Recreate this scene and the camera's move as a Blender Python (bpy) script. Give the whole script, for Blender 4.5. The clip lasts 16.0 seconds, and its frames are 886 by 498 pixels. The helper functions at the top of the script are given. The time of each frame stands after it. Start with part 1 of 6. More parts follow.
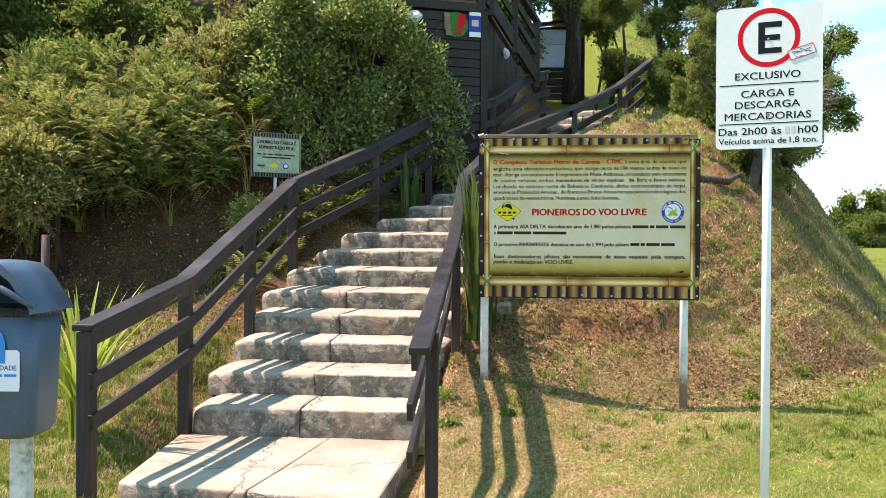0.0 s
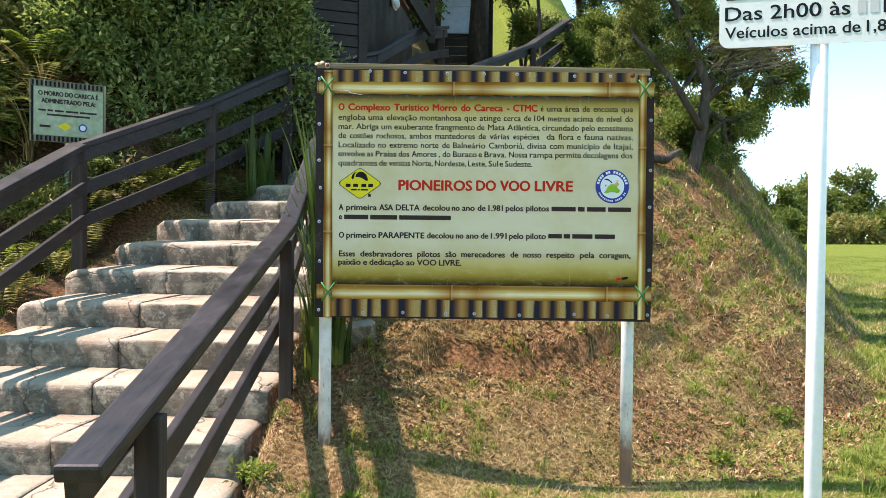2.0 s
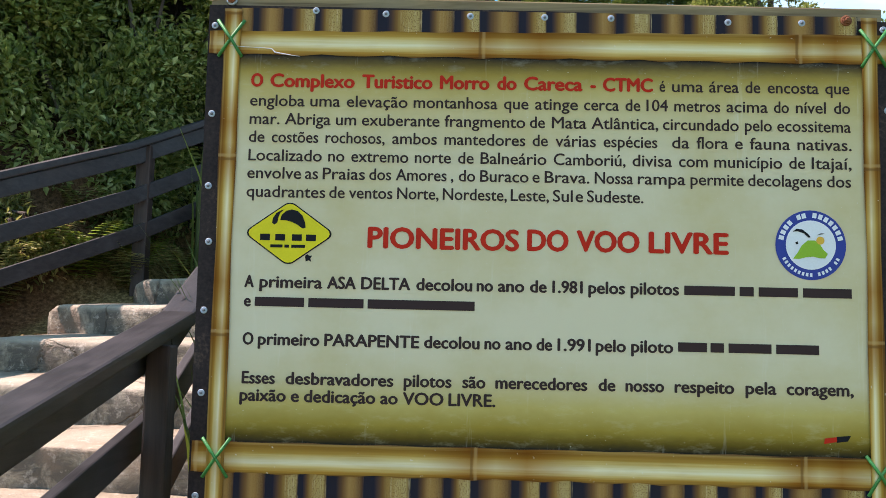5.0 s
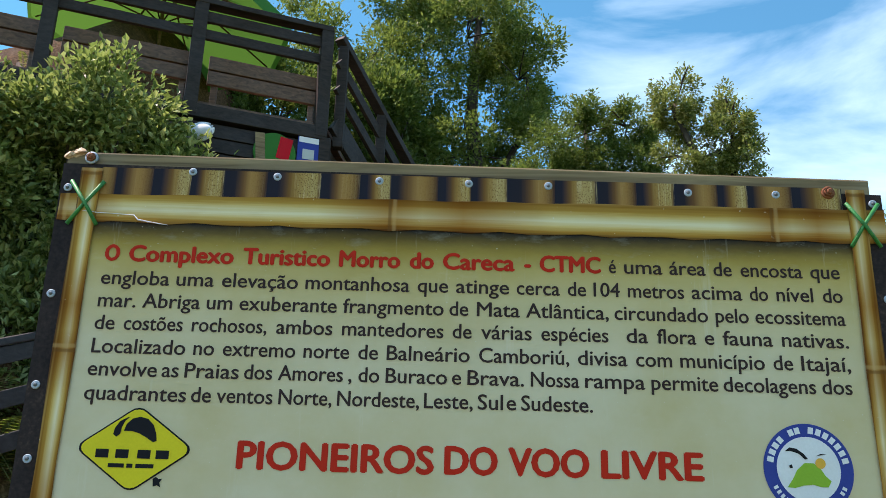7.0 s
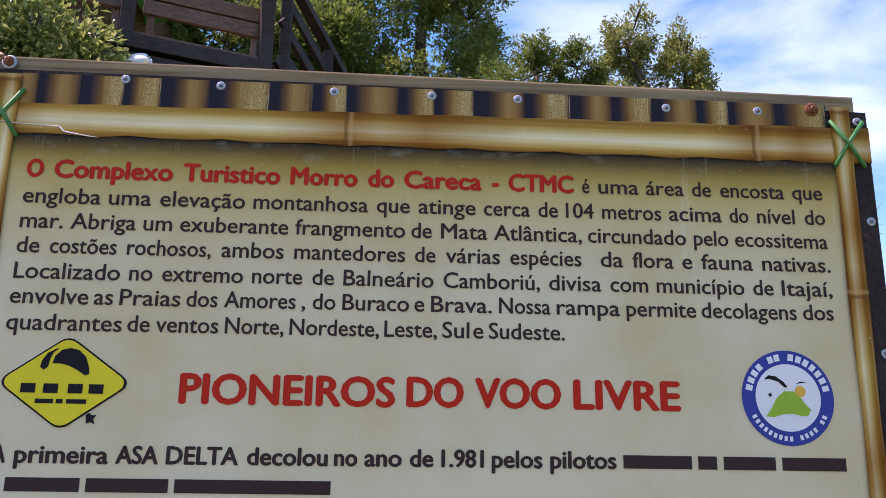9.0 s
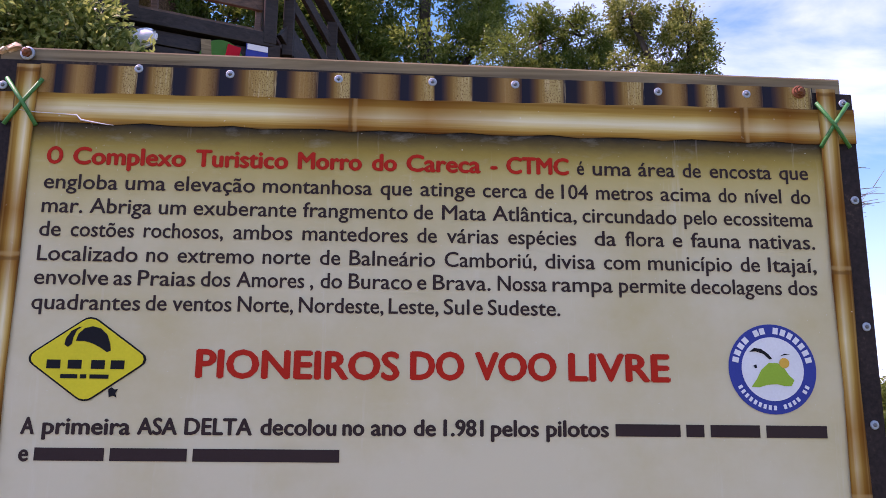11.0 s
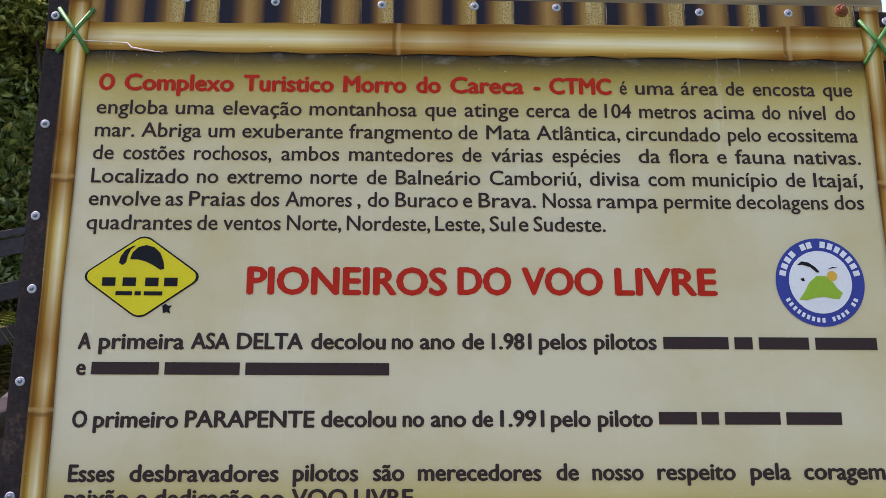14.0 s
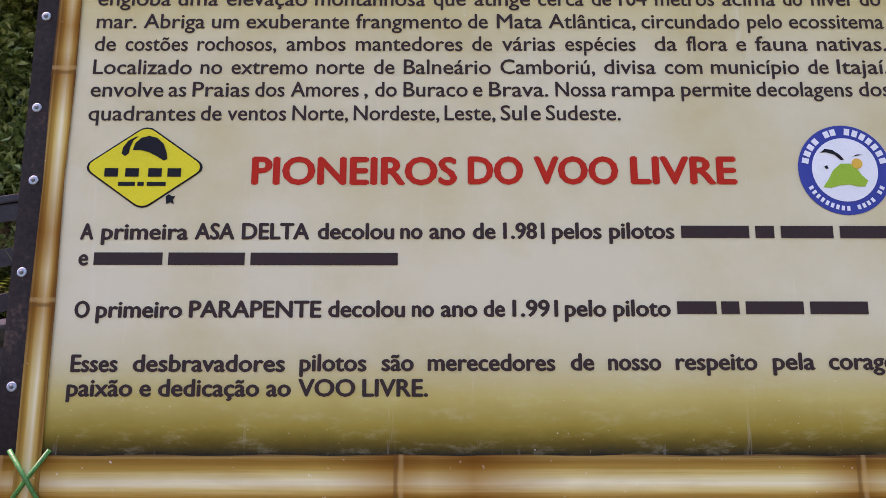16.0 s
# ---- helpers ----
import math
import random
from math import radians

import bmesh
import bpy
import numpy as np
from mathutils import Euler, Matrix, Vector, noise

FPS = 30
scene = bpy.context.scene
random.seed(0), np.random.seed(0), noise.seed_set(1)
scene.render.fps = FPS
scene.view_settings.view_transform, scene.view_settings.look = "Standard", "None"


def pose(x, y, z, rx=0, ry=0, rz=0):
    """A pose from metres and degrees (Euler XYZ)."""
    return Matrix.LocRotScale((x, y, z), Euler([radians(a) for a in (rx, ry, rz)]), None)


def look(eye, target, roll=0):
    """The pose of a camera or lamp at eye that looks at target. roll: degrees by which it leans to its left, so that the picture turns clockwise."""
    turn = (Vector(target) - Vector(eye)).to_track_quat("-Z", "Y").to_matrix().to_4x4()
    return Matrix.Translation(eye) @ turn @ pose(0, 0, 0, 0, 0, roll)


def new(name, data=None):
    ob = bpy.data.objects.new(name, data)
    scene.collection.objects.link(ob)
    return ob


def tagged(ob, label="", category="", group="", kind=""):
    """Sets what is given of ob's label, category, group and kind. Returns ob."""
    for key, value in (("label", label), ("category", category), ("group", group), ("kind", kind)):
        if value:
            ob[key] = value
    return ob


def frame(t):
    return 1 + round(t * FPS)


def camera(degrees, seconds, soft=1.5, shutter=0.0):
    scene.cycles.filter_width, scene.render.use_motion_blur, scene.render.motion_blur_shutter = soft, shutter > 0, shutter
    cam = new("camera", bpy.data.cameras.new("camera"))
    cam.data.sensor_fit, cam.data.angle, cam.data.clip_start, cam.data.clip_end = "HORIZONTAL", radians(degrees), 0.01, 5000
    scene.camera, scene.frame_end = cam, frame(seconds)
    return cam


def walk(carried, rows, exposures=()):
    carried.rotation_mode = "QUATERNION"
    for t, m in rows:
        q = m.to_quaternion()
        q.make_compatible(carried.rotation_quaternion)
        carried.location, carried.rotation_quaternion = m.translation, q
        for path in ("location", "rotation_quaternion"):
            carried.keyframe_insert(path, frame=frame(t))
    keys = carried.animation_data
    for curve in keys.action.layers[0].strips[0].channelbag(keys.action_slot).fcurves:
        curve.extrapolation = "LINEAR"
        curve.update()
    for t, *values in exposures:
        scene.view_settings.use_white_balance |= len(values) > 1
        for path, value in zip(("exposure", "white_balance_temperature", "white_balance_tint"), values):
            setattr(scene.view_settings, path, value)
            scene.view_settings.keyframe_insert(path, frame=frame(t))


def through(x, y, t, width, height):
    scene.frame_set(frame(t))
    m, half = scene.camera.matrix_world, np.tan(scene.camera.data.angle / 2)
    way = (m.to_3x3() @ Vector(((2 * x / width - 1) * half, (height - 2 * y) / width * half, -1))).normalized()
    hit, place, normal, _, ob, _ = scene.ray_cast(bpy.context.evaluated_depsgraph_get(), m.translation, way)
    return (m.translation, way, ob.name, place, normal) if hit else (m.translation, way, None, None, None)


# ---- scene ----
cam = camera(53.6, 16.0, 0.5)
PATH = [
    (0, (0.453, 1.19, 1.496), (0.268, 3.181, 1.484), 0.3),
    (0.5, (0.565, 1.868, 1.496), (0.537, 3.868, 1.481), 0.5),
    (1, (0.683, 2.505, 1.5), (0.683, 4.505, 1.478), 0.6),
    (1.5, (0.687, 3.209, 1.493), (0.695, 5.209, 1.468), 0.8),
    (2, (0.729, 3.824, 1.477), (0.741, 5.824, 1.454), 0.6),
    (2.5, (0.645, 4.459, 1.442), (0.658, 6.459, 1.422), 0.8),
    (3, (0.648, 4.934, 1.461), (0.664, 6.934, 1.452), 0.7),
    (3.2, (0.662, 5.08, 1.469), (0.673, 7.08, 1.463), 0.7),
    (5.3, (0.781, 6.429, 1.571), (0.731, 8.417, 1.781), 1.4),
    (5.5, (0.796, 6.533, 1.604), (0.746, 8.518, 1.841), 1.3),
    (6, (0.901, 6.647, 1.678), (0.796, 8.599, 2.102), 1.5),
    (6.5, (0.951, 6.702, 1.651), (0.829, 8.619, 2.206), 1.9),
    (7, (0.918, 6.727, 1.639), (0.916, 8.634, 2.241), 1.7),
    (7.5, (0.88, 6.742, 1.641), (0.981, 8.658, 2.204), 1.0),
    (8, (0.867, 6.771, 1.622), (0.996, 8.704, 2.122), 0.7),
    (8.5, (0.874, 6.786, 1.632), (1.005, 8.721, 2.122), 0.8),
    (9, (0.889, 6.881, 1.625), (1.014, 8.816, 2.113), 0.8),
    (9.2, (0.892, 6.933, 1.646), (1.029, 8.871, 2.122), 0.7),
    (11.3, (0.894, 6.785, 1.62), (1.005, 8.739, 2.032), 0.5),
    (11.5, (0.878, 6.795, 1.606), (1.005, 8.749, 2.015), 0.5),
    (12, (0.876, 6.796, 1.586), (0.99, 8.75, 1.995), 0.4),
    (12.5, (0.873, 6.809, 1.548), (0.981, 8.762, 1.964), 0.3),
    (13, (0.867, 6.811, 1.514), (0.957, 8.764, 1.933), 0.2),
    (13.5, (0.847, 6.812, 1.485), (0.921, 8.763, 1.917), 0.1),
    (14, (0.853, 6.816, 1.451), (0.909, 8.768, 1.882), 0.1),
    (14.5, (0.846, 6.828, 1.413), (0.891, 8.781, 1.84), 0.0),
    (15, (0.84, 6.844, 1.367), (0.874, 8.797, 1.797), 0.0),
    (15.5, (0.852, 6.865, 1.316), (0.882, 8.819, 1.743), -0.1),
    (16, (0.871, 6.909, 1.257), (0.886, 8.863, 1.681), 0.0),
]
walk(cam, [(t, look(eye, target, roll)) for t, eye, target, roll in PATH], [(0, 0.60, 6950, 39), (1, 0.55, 6900, 37), (3.2, 0.57, 6900, 36), (5.5, 0.38, 6900, 44), (6, 0.37, 6900, 46), (6.5, 0.22, 6800, 37), (7, 0.13, 6650, 35), (8, 0.17, 6700, 51), (9, 0.18, 6650, 67), (13, 0.25, 6800, 82), (14, 0.39, 7200, 63), (15, 0.41, 6950, 76), (15.5, 0.43, 6950, 76), (16, 0.60, 7050, 75)])

# ---- world, sun ----
SUN_EL, SUN_AZ = 59.0, -89.0
world = bpy.data.worlds.new("sky")
scene.world = world
world.use_nodes = True
wt = world.node_tree
wt.nodes.clear()
w_out = wt.nodes.new("ShaderNodeOutputWorld")
w_bg = wt.nodes.new("ShaderNodeBackground")
w_bg.inputs["Strength"].default_value = 0.145
w_sky = wt.nodes.new("ShaderNodeTexSky")
w_sky.sky_type, w_sky.sun_disc = "NISHITA", False
w_sky.dust_density, w_sky.ozone_density = 0.6, 1.0
w_sky.sun_elevation, w_sky.sun_rotation = radians(SUN_EL), radians(SUN_AZ)
w_co = wt.nodes.new("ShaderNodeTexCoord")
w_map = wt.nodes.new("ShaderNodeMapping")
w_map.inputs["Scale"].default_value = (1.2, 1.2, 3.6)
w_cl = wt.nodes.new("ShaderNodeTexNoise")
w_cl.inputs["Scale"].default_value, w_cl.inputs["Detail"].default_value = 2.2, 7.0
w_cl.inputs["Roughness"].default_value, w_cl.inputs["Distortion"].default_value = 0.55, 0.4
w_ramp = wt.nodes.new("ShaderNodeMapRange")
w_ramp.inputs["From Min"].default_value, w_ramp.inputs["From Max"].default_value = 0.44, 0.76
w_ramp.inputs["To Min"].default_value, w_ramp.inputs["To Max"].default_value = 0.02, 0.7
w_mix = wt.nodes.new("ShaderNodeMix")
w_mix.data_type = "RGBA"
w_mix.inputs["B"].default_value = (8.8, 12.5, 13.0, 1)
wt.links.new(w_co.outputs["Generated"], w_map.inputs["Vector"])
wt.links.new(w_map.outputs["Vector"], w_cl.inputs["Vector"])
wt.links.new(w_cl.outputs["Fac"], w_ramp.inputs["Value"])
w_sep = wt.nodes.new("ShaderNodeSeparateXYZ")
w_low = wt.nodes.new("ShaderNodeMapRange")
w_low.inputs["From Min"].default_value, w_low.inputs["From Max"].default_value = 0.30, 0.02
w_low.inputs["To Min"].default_value, w_low.inputs["To Max"].default_value = 0.0, 0.55
w_add = wt.nodes.new("ShaderNodeMath")
w_add.operation, w_add.use_clamp = "ADD", True
wt.links.new(w_co.outputs["Generated"], w_sep.inputs["Vector"])
wt.links.new(w_sep.outputs["Z"], w_low.inputs["Value"])
wt.links.new(w_ramp.outputs["Result"], w_add.inputs[0])
wt.links.new(w_low.outputs["Result"], w_add.inputs[1])
wt.links.new(w_add.outputs["Value"], w_mix.inputs["Factor"])
w_tone = wt.nodes.new("ShaderNodeMix")
w_tone.data_type, w_tone.blend_type = "RGBA", "MULTIPLY"
w_tone.inputs["Factor"].default_value = 1.0
w_tone.inputs["B"].default_value = (0.40, 1.36, 1.35, 1)
wt.links.new(w_sky.outputs["Color"], w_tone.inputs["A"])
wt.links.new(w_tone.outputs["Result"], w_mix.inputs["A"])
wt.links.new(w_mix.outputs["Result"], w_bg.inputs["Color"])
wt.links.new(w_bg.outputs["Background"], w_out.inputs["Surface"])

sun = new("sun", bpy.data.lights.new("sun", "SUN"))
sun.data.energy, sun.data.angle, sun.data.color = 7.5, radians(1.0), (1.0, 0.93, 0.80)
_el, _az = radians(SUN_EL), radians(SUN_AZ)
sun.matrix_world = look((30 * math.sin(_az) * math.cos(_el), 30 * math.cos(_az) * math.cos(_el), 30 * math.sin(_el)), (0, 0, 0))


# ---- materials ----
def link(t, a, b):
    t.links.new(a, b)


def shader(name, rough=0.7, metal=0.0, spec=0.4):
    m = bpy.data.materials.new(name)
    m.use_nodes = True
    b = m.node_tree.nodes["Principled BSDF"]
    b.inputs["Roughness"].default_value = rough
    b.inputs["Metallic"].default_value = metal
    b.inputs["Specular IOR Level"].default_value = spec
    return m, m.node_tree, b


def coords(t, scale=(1, 1, 1), space="Object"):
    c = t.nodes.new("ShaderNodeTexCoord")
    mp = t.nodes.new("ShaderNodeMapping")
    mp.inputs["Scale"].default_value = scale
    link(t, c.outputs[space], mp.inputs["Vector"])
    return mp.outputs["Vector"]


def noise_node(t, vec, scale, detail=4.0, rough=0.55, distort=0.0):
    n = t.nodes.new("ShaderNodeTexNoise")
    n.inputs["Scale"].default_value, n.inputs["Detail"].default_value = scale, detail
    n.inputs["Roughness"].default_value, n.inputs["Distortion"].default_value = rough, distort
    link(t, vec, n.inputs["Vector"])
    return n.outputs["Fac"]


def ramp(t, fac, stops, mode="LINEAR"):
    r = t.nodes.new("ShaderNodeValToRGB")
    r.color_ramp.interpolation = mode
    els = r.color_ramp.elements
    while len(els) < len(stops):
        els.new(0.5)
    for e, (p, c) in zip(els, stops):
        e.position, e.color = p, (*c, 1)
    link(t, fac, r.inputs["Fac"])
    return r.outputs["Color"]


def mixed(t, fac, a, b, how="MIX"):
    n = t.nodes.new("ShaderNodeMix")
    n.data_type, n.blend_type = "RGBA", how
    for sock, v in (("Factor", fac), ("A", a), ("B", b)):
        if isinstance(v, (int, float)):
            n.inputs[sock].default_value = v
        elif isinstance(v, tuple):
            n.inputs[sock].default_value = (*v, 1)
        else:
            link(t, v, n.inputs[sock])
    return n.outputs["Result"]


def ranged(t, v, a, b, lo=0.0, hi=1.0):
    n = t.nodes.new("ShaderNodeMapRange")
    for k, x in (("From Min", a), ("From Max", b), ("To Min", lo), ("To Max", hi)):
        n.inputs[k].default_value = x
    link(t, v, n.inputs["Value"])
    return n.outputs["Result"]


def maths(t, op, a, b=0.0):
    n = t.nodes.new("ShaderNodeMath")
    n.operation = op
    for i, v in enumerate((a, b)):
        if isinstance(v, (int, float)):
            n.inputs[i].default_value = v
        else:
            link(t, v, n.inputs[i])
    return n.outputs["Value"]


def split(t, vec):
    n = t.nodes.new("ShaderNodeSeparateXYZ")
    link(t, vec, n.inputs["Vector"])
    return n.outputs["X"], n.outputs["Y"], n.outputs["Z"]


def bump(t, b, height, strength=0.3, dist=0.01):
    n = t.nodes.new("ShaderNodeBump")
    n.inputs["Strength"].default_value, n.inputs["Distance"].default_value = strength, dist
    link(t, height, n.inputs["Height"])
    link(t, n.outputs["Normal"], b.inputs["Normal"])


def plain(name, stops, fine=60.0, coarse=4.0, rough=0.7, metal=0.0, spec=0.4, relief=0.2, dist=0.004, scale=(1, 1, 1)):
    """A two-scale mottled surface."""
    m, t, b = shader(name, rough, metal, spec)
    v = coords(t, scale)
    f, c = noise_node(t, v, fine, 5), noise_node(t, v, coarse, 3)
    fac = ranged(t, maths(t, "ADD", maths(t, "MULTIPLY", f, 0.5), maths(t, "MULTIPLY", c, 0.5)), 0.32, 0.68)
    link(t, ramp(t, fac, stops), b.inputs["Base Color"])
    bump(t, b, f, relief, dist)
    return m


def leafy(name, stops, rough=0.45, through=0.35):
    """Leaves: colour varies leaf by leaf, some light passes through."""
    m, t, b = shader(name, rough, 0, 0.35)
    g = t.nodes.new("ShaderNodeNewGeometry")
    col = ramp(t, g.outputs["Random Per Island"], stops)
    big = noise_node(t, coords(t), 1.3, 2)
    col = mixed(t, ranged(t, big, 0.35, 0.7, 0.0, 0.30), col, stops[0][1])
    link(t, col, b.inputs["Base Color"])
    tr = t.nodes.new("ShaderNodeBsdfTranslucent")
    link(t, mixed(t, 0.35, col, (0.30, 0.42, 0.06)), tr.inputs["Color"])
    ms = t.nodes.new("ShaderNodeMixShader")
    ms.inputs["Fac"].default_value = through
    link(t, b.outputs["BSDF"], ms.inputs[1])
    link(t, tr.outputs["BSDF"], ms.inputs[2])
    link(t, ms.outputs["Shader"], t.nodes["Material Output"].inputs["Surface"])
    return m


def wooden(name, dark, light, rough=0.6, along="y", spec=0.4, worn=None):
    m, t, b = shader(name, rough, 0, spec)
    sc = {"x": (2, 40, 40), "y": (40, 2, 40), "z": (40, 40, 2)}[along]
    v = coords(t, sc)
    f = noise_node(t, v, 1.0, 6, 0.6, 0.6)
    c = noise_node(t, coords(t), 2.5, 3)
    col = ramp(t, ranged(t, f, 0.3, 0.7), [(0, dark), (1, light)])
    if worn:
        col = mixed(t, ranged(t, c, 0.55, 0.75, 0, 0.7), col, worn)
    link(t, col, b.inputs["Base Color"])
    link(t, ranged(t, c, 0.3, 0.7, rough - 0.12, rough + 0.15), b.inputs["Roughness"])
    bump(t, b, f, 0.35, 0.003)
    return m


def inked(name, colour, rough=0.45):
    return plain(name, [(0, tuple(c * 0.88 for c in colour)), (1, colour)], 200, 9, rough, spec=0.08, relief=0.03, dist=0.001)


def board_post_material():
    """White-blue paint on steel pipe, chipped, with a rusty stained foot."""
    m, t, b = shader("chipped_post_paint", 0.5, 0, 0.45)
    v = coords(t)
    x, y, z = split(t, v)
    n, f = noise_node(t, v, 9, 5, 0.65), noise_node(t, coords(t, (1, 1, 0.35)), 55, 5, 0.7)
    col = ramp(t, ranged(t, n, 0.3, 0.7), [(0, (0.50, 0.57, 0.60)), (0.5, (0.66, 0.72, 0.74)), (1, (0.76, 0.80, 0.80))])
    col = mixed(t, ranged(t, f, 0.60, 0.66, 0, 0.7), col, (0.27, 0.27, 0.25))
    foot = maths(t, "ADD", z, maths(t, "MULTIPLY", maths(t, "SUBTRACT", f, 0.5), 0.35))
    col = mixed(t, ranged(t, foot, 0.46, 0.34, 0, 0.85), col, (0.20, 0.10, 0.05))
    link(t, col, b.inputs["Base Color"])
    bump(t, b, f, 0.25, 0.002)
    return m


M_RAIL = wooden("rail_paint", (0.010, 0.0085, 0.0085), (0.030, 0.026, 0.026), 0.48, "y", 0.4, (0.055, 0.05, 0.052))
M_POSTW = wooden("post_wood", (0.014, 0.009, 0.007), (0.048, 0.03, 0.024), 0.65, "z")
M_HUT = wooden("hut_boards", (0.010, 0.0068, 0.0055), (0.036, 0.025, 0.019), 0.6, "x", 0.3)
M_DECK = wooden("deck_wood", (0.05, 0.026, 0.015), (0.16, 0.085, 0.05), 0.6, "x")
M_PINE = wooden("pine", (0.085, 0.055, 0.03), (0.34, 0.25, 0.14), 0.75, "x", 0.15, (0.24, 0.21, 0.155))
M_GALV = plain("galvanised", [(0, (0.33, 0.36, 0.37)), (0.5, (0.5, 0.53, 0.54)), (1, (0.62, 0.64, 0.63))], 45, 6, 0.5, 0.35, 0.5, 0.1)
M_POLE = plain("painted_pole", [(0, (0.74, 0.76, 0.78)), (1, (0.86, 0.88, 0.9))], 70, 5, 0.4, 0, 0.5, 0.06)
M_STEEL = plain("screw_steel", [(0, (0.06, 0.07, 0.08)), (1, (0.2, 0.22, 0.24))], 200, 30, 0.5, 0.4, 0.4, 0.05)
M_RUST = plain("rust", [(0, (0.11, 0.035, 0.015)), (1, (0.26, 0.09, 0.04))], 200, 30, 0.8, 0.1, 0.3, 0.3)
M_WASHER = plain("zinc_washer", [(0, (0.20, 0.27, 0.34)), (1, (0.38, 0.46, 0.54))], 300, 40, 0.5, 0.1, 0.5, 0.05)
M_BPOST = board_post_material()
M_CORD = plain("green_cord", [(0, (0.0, 0.10, 0.02)), (1, (0.02, 0.26, 0.06))], 300, 40, 0.5, relief=0.3)
M_INK = inked("brown_black_ink", (0.045, 0.026, 0.026))
M_RED = inked("red_ink", (0.58, 0.026, 0.010))
M_BLACK = inked("black_ink", (0.012, 0.012, 0.016))
M_YELLOW = inked("yellow_ink", (0.72, 0.60, 0.02))
M_BLUE = inked("blue_ink", (0.035, 0.06, 0.30))
M_WHITE = inked("white_ink", (0.74, 0.76, 0.80))
M_GREEN = inked("green_ink", (0.24, 0.46, 0.04))
M_ORANGE = inked("orange_ink", (0.78, 0.42, 0.06))
M_PLATE = plain("sign_sheet", [(0, (0.54, 0.59, 0.565)), (1, (0.62, 0.66, 0.635))], 30, 3, 0.4, 0, 0.5, 0.03)
M_SIGNRED = inked("traffic_red", (0.55, 0.012, 0.02), 0.35)
M_SIGNBLK = inked("traffic_black", (0.012, 0.013, 0.016), 0.35)
M_GREY = inked("faded_grey", (0.47, 0.50, 0.50))


def concrete_material():
    m, t, b = shader("worn_concrete", 0.85, 0, 0.2)
    v = coords(t, space="Object")
    f, c, s = noise_node(t, v, 60, 6, 0.65), noise_node(t, v, 2.6, 5, 0.6), noise_node(t, v, 7, 6, 0.72, 0.6)
    col = ramp(t, ranged(t, c, 0.3, 0.72), [(0, (0.29, 0.24, 0.17)), (0.5, (0.385, 0.335, 0.25)), (1, (0.47, 0.415, 0.325))])
    col = mixed(t, ranged(t, f, 0.4, 0.75, 0, 0.35), col, (0.26, 0.23, 0.18))
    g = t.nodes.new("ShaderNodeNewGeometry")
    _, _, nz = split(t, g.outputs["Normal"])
    # patchy grime on steep faces, darkened further to stand in for riser shade
    riser_grime_shade = maths(t, "MULTIPLY", ranged(t, s, 0.38, 0.54), ranged(t, nz, 0.7, 0.25, 0.06, 0.88))
    col = mixed(t, riser_grime_shade, col, (0.095, 0.085, 0.07))
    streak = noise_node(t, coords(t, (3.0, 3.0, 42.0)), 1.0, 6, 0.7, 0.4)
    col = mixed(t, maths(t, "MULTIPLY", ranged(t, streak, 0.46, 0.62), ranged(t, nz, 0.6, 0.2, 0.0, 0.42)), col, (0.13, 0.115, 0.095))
    col = mixed(t, maths(t, "MULTIPLY", ranged(t, noise_node(t, v, 21, 5, 0.7), 0.56, 0.66), 0.5), col, (0.55, 0.50, 0.42))
    col = mixed(t, ranged(t, noise_node(t, v, 1.7, 4), 0.55, 0.72, 0, 0.45), col, (0.44, 0.28, 0.18))
    # cracks
    w = t.nodes.new("ShaderNodeVectorMath")
    w.operation = "ADD"
    nv = t.nodes.new("ShaderNodeTexNoise")
    nv.inputs["Scale"].default_value, nv.inputs["Detail"].default_value = 5.0, 5.0
    link(t, v, nv.inputs["Vector"])
    sc = t.nodes.new("ShaderNodeVectorMath")
    sc.operation = "SCALE"
    sc.inputs["Scale"].default_value = 0.28
    link(t, nv.outputs["Color"], sc.inputs[0])
    link(t, v, w.inputs[0])
    link(t, sc.outputs["Vector"], w.inputs[1])
    vo = t.nodes.new("ShaderNodeTexVoronoi")
    vo.feature = "DISTANCE_TO_EDGE"
    vo.inputs["Scale"].default_value = 0.8
    link(t, w.outputs["Vector"], vo.inputs["Vector"])
    crack = ranged(t, vo.outputs["Distance"], 0.008, 0.002)
    col = mixed(t, maths(t, "MULTIPLY", crack, 0.45), col, (0.07, 0.055, 0.04))
    link(t, col, b.inputs["Base Color"])
    h = maths(t, "SUBTRACT", maths(t, "ADD", maths(t, "ADD", f, streak), maths(t, "MULTIPLY", s, 2.0)), maths(t, "MULTIPLY", crack, 2.5))
    bump(t, b, h, 0.6, 0.012)
    return m


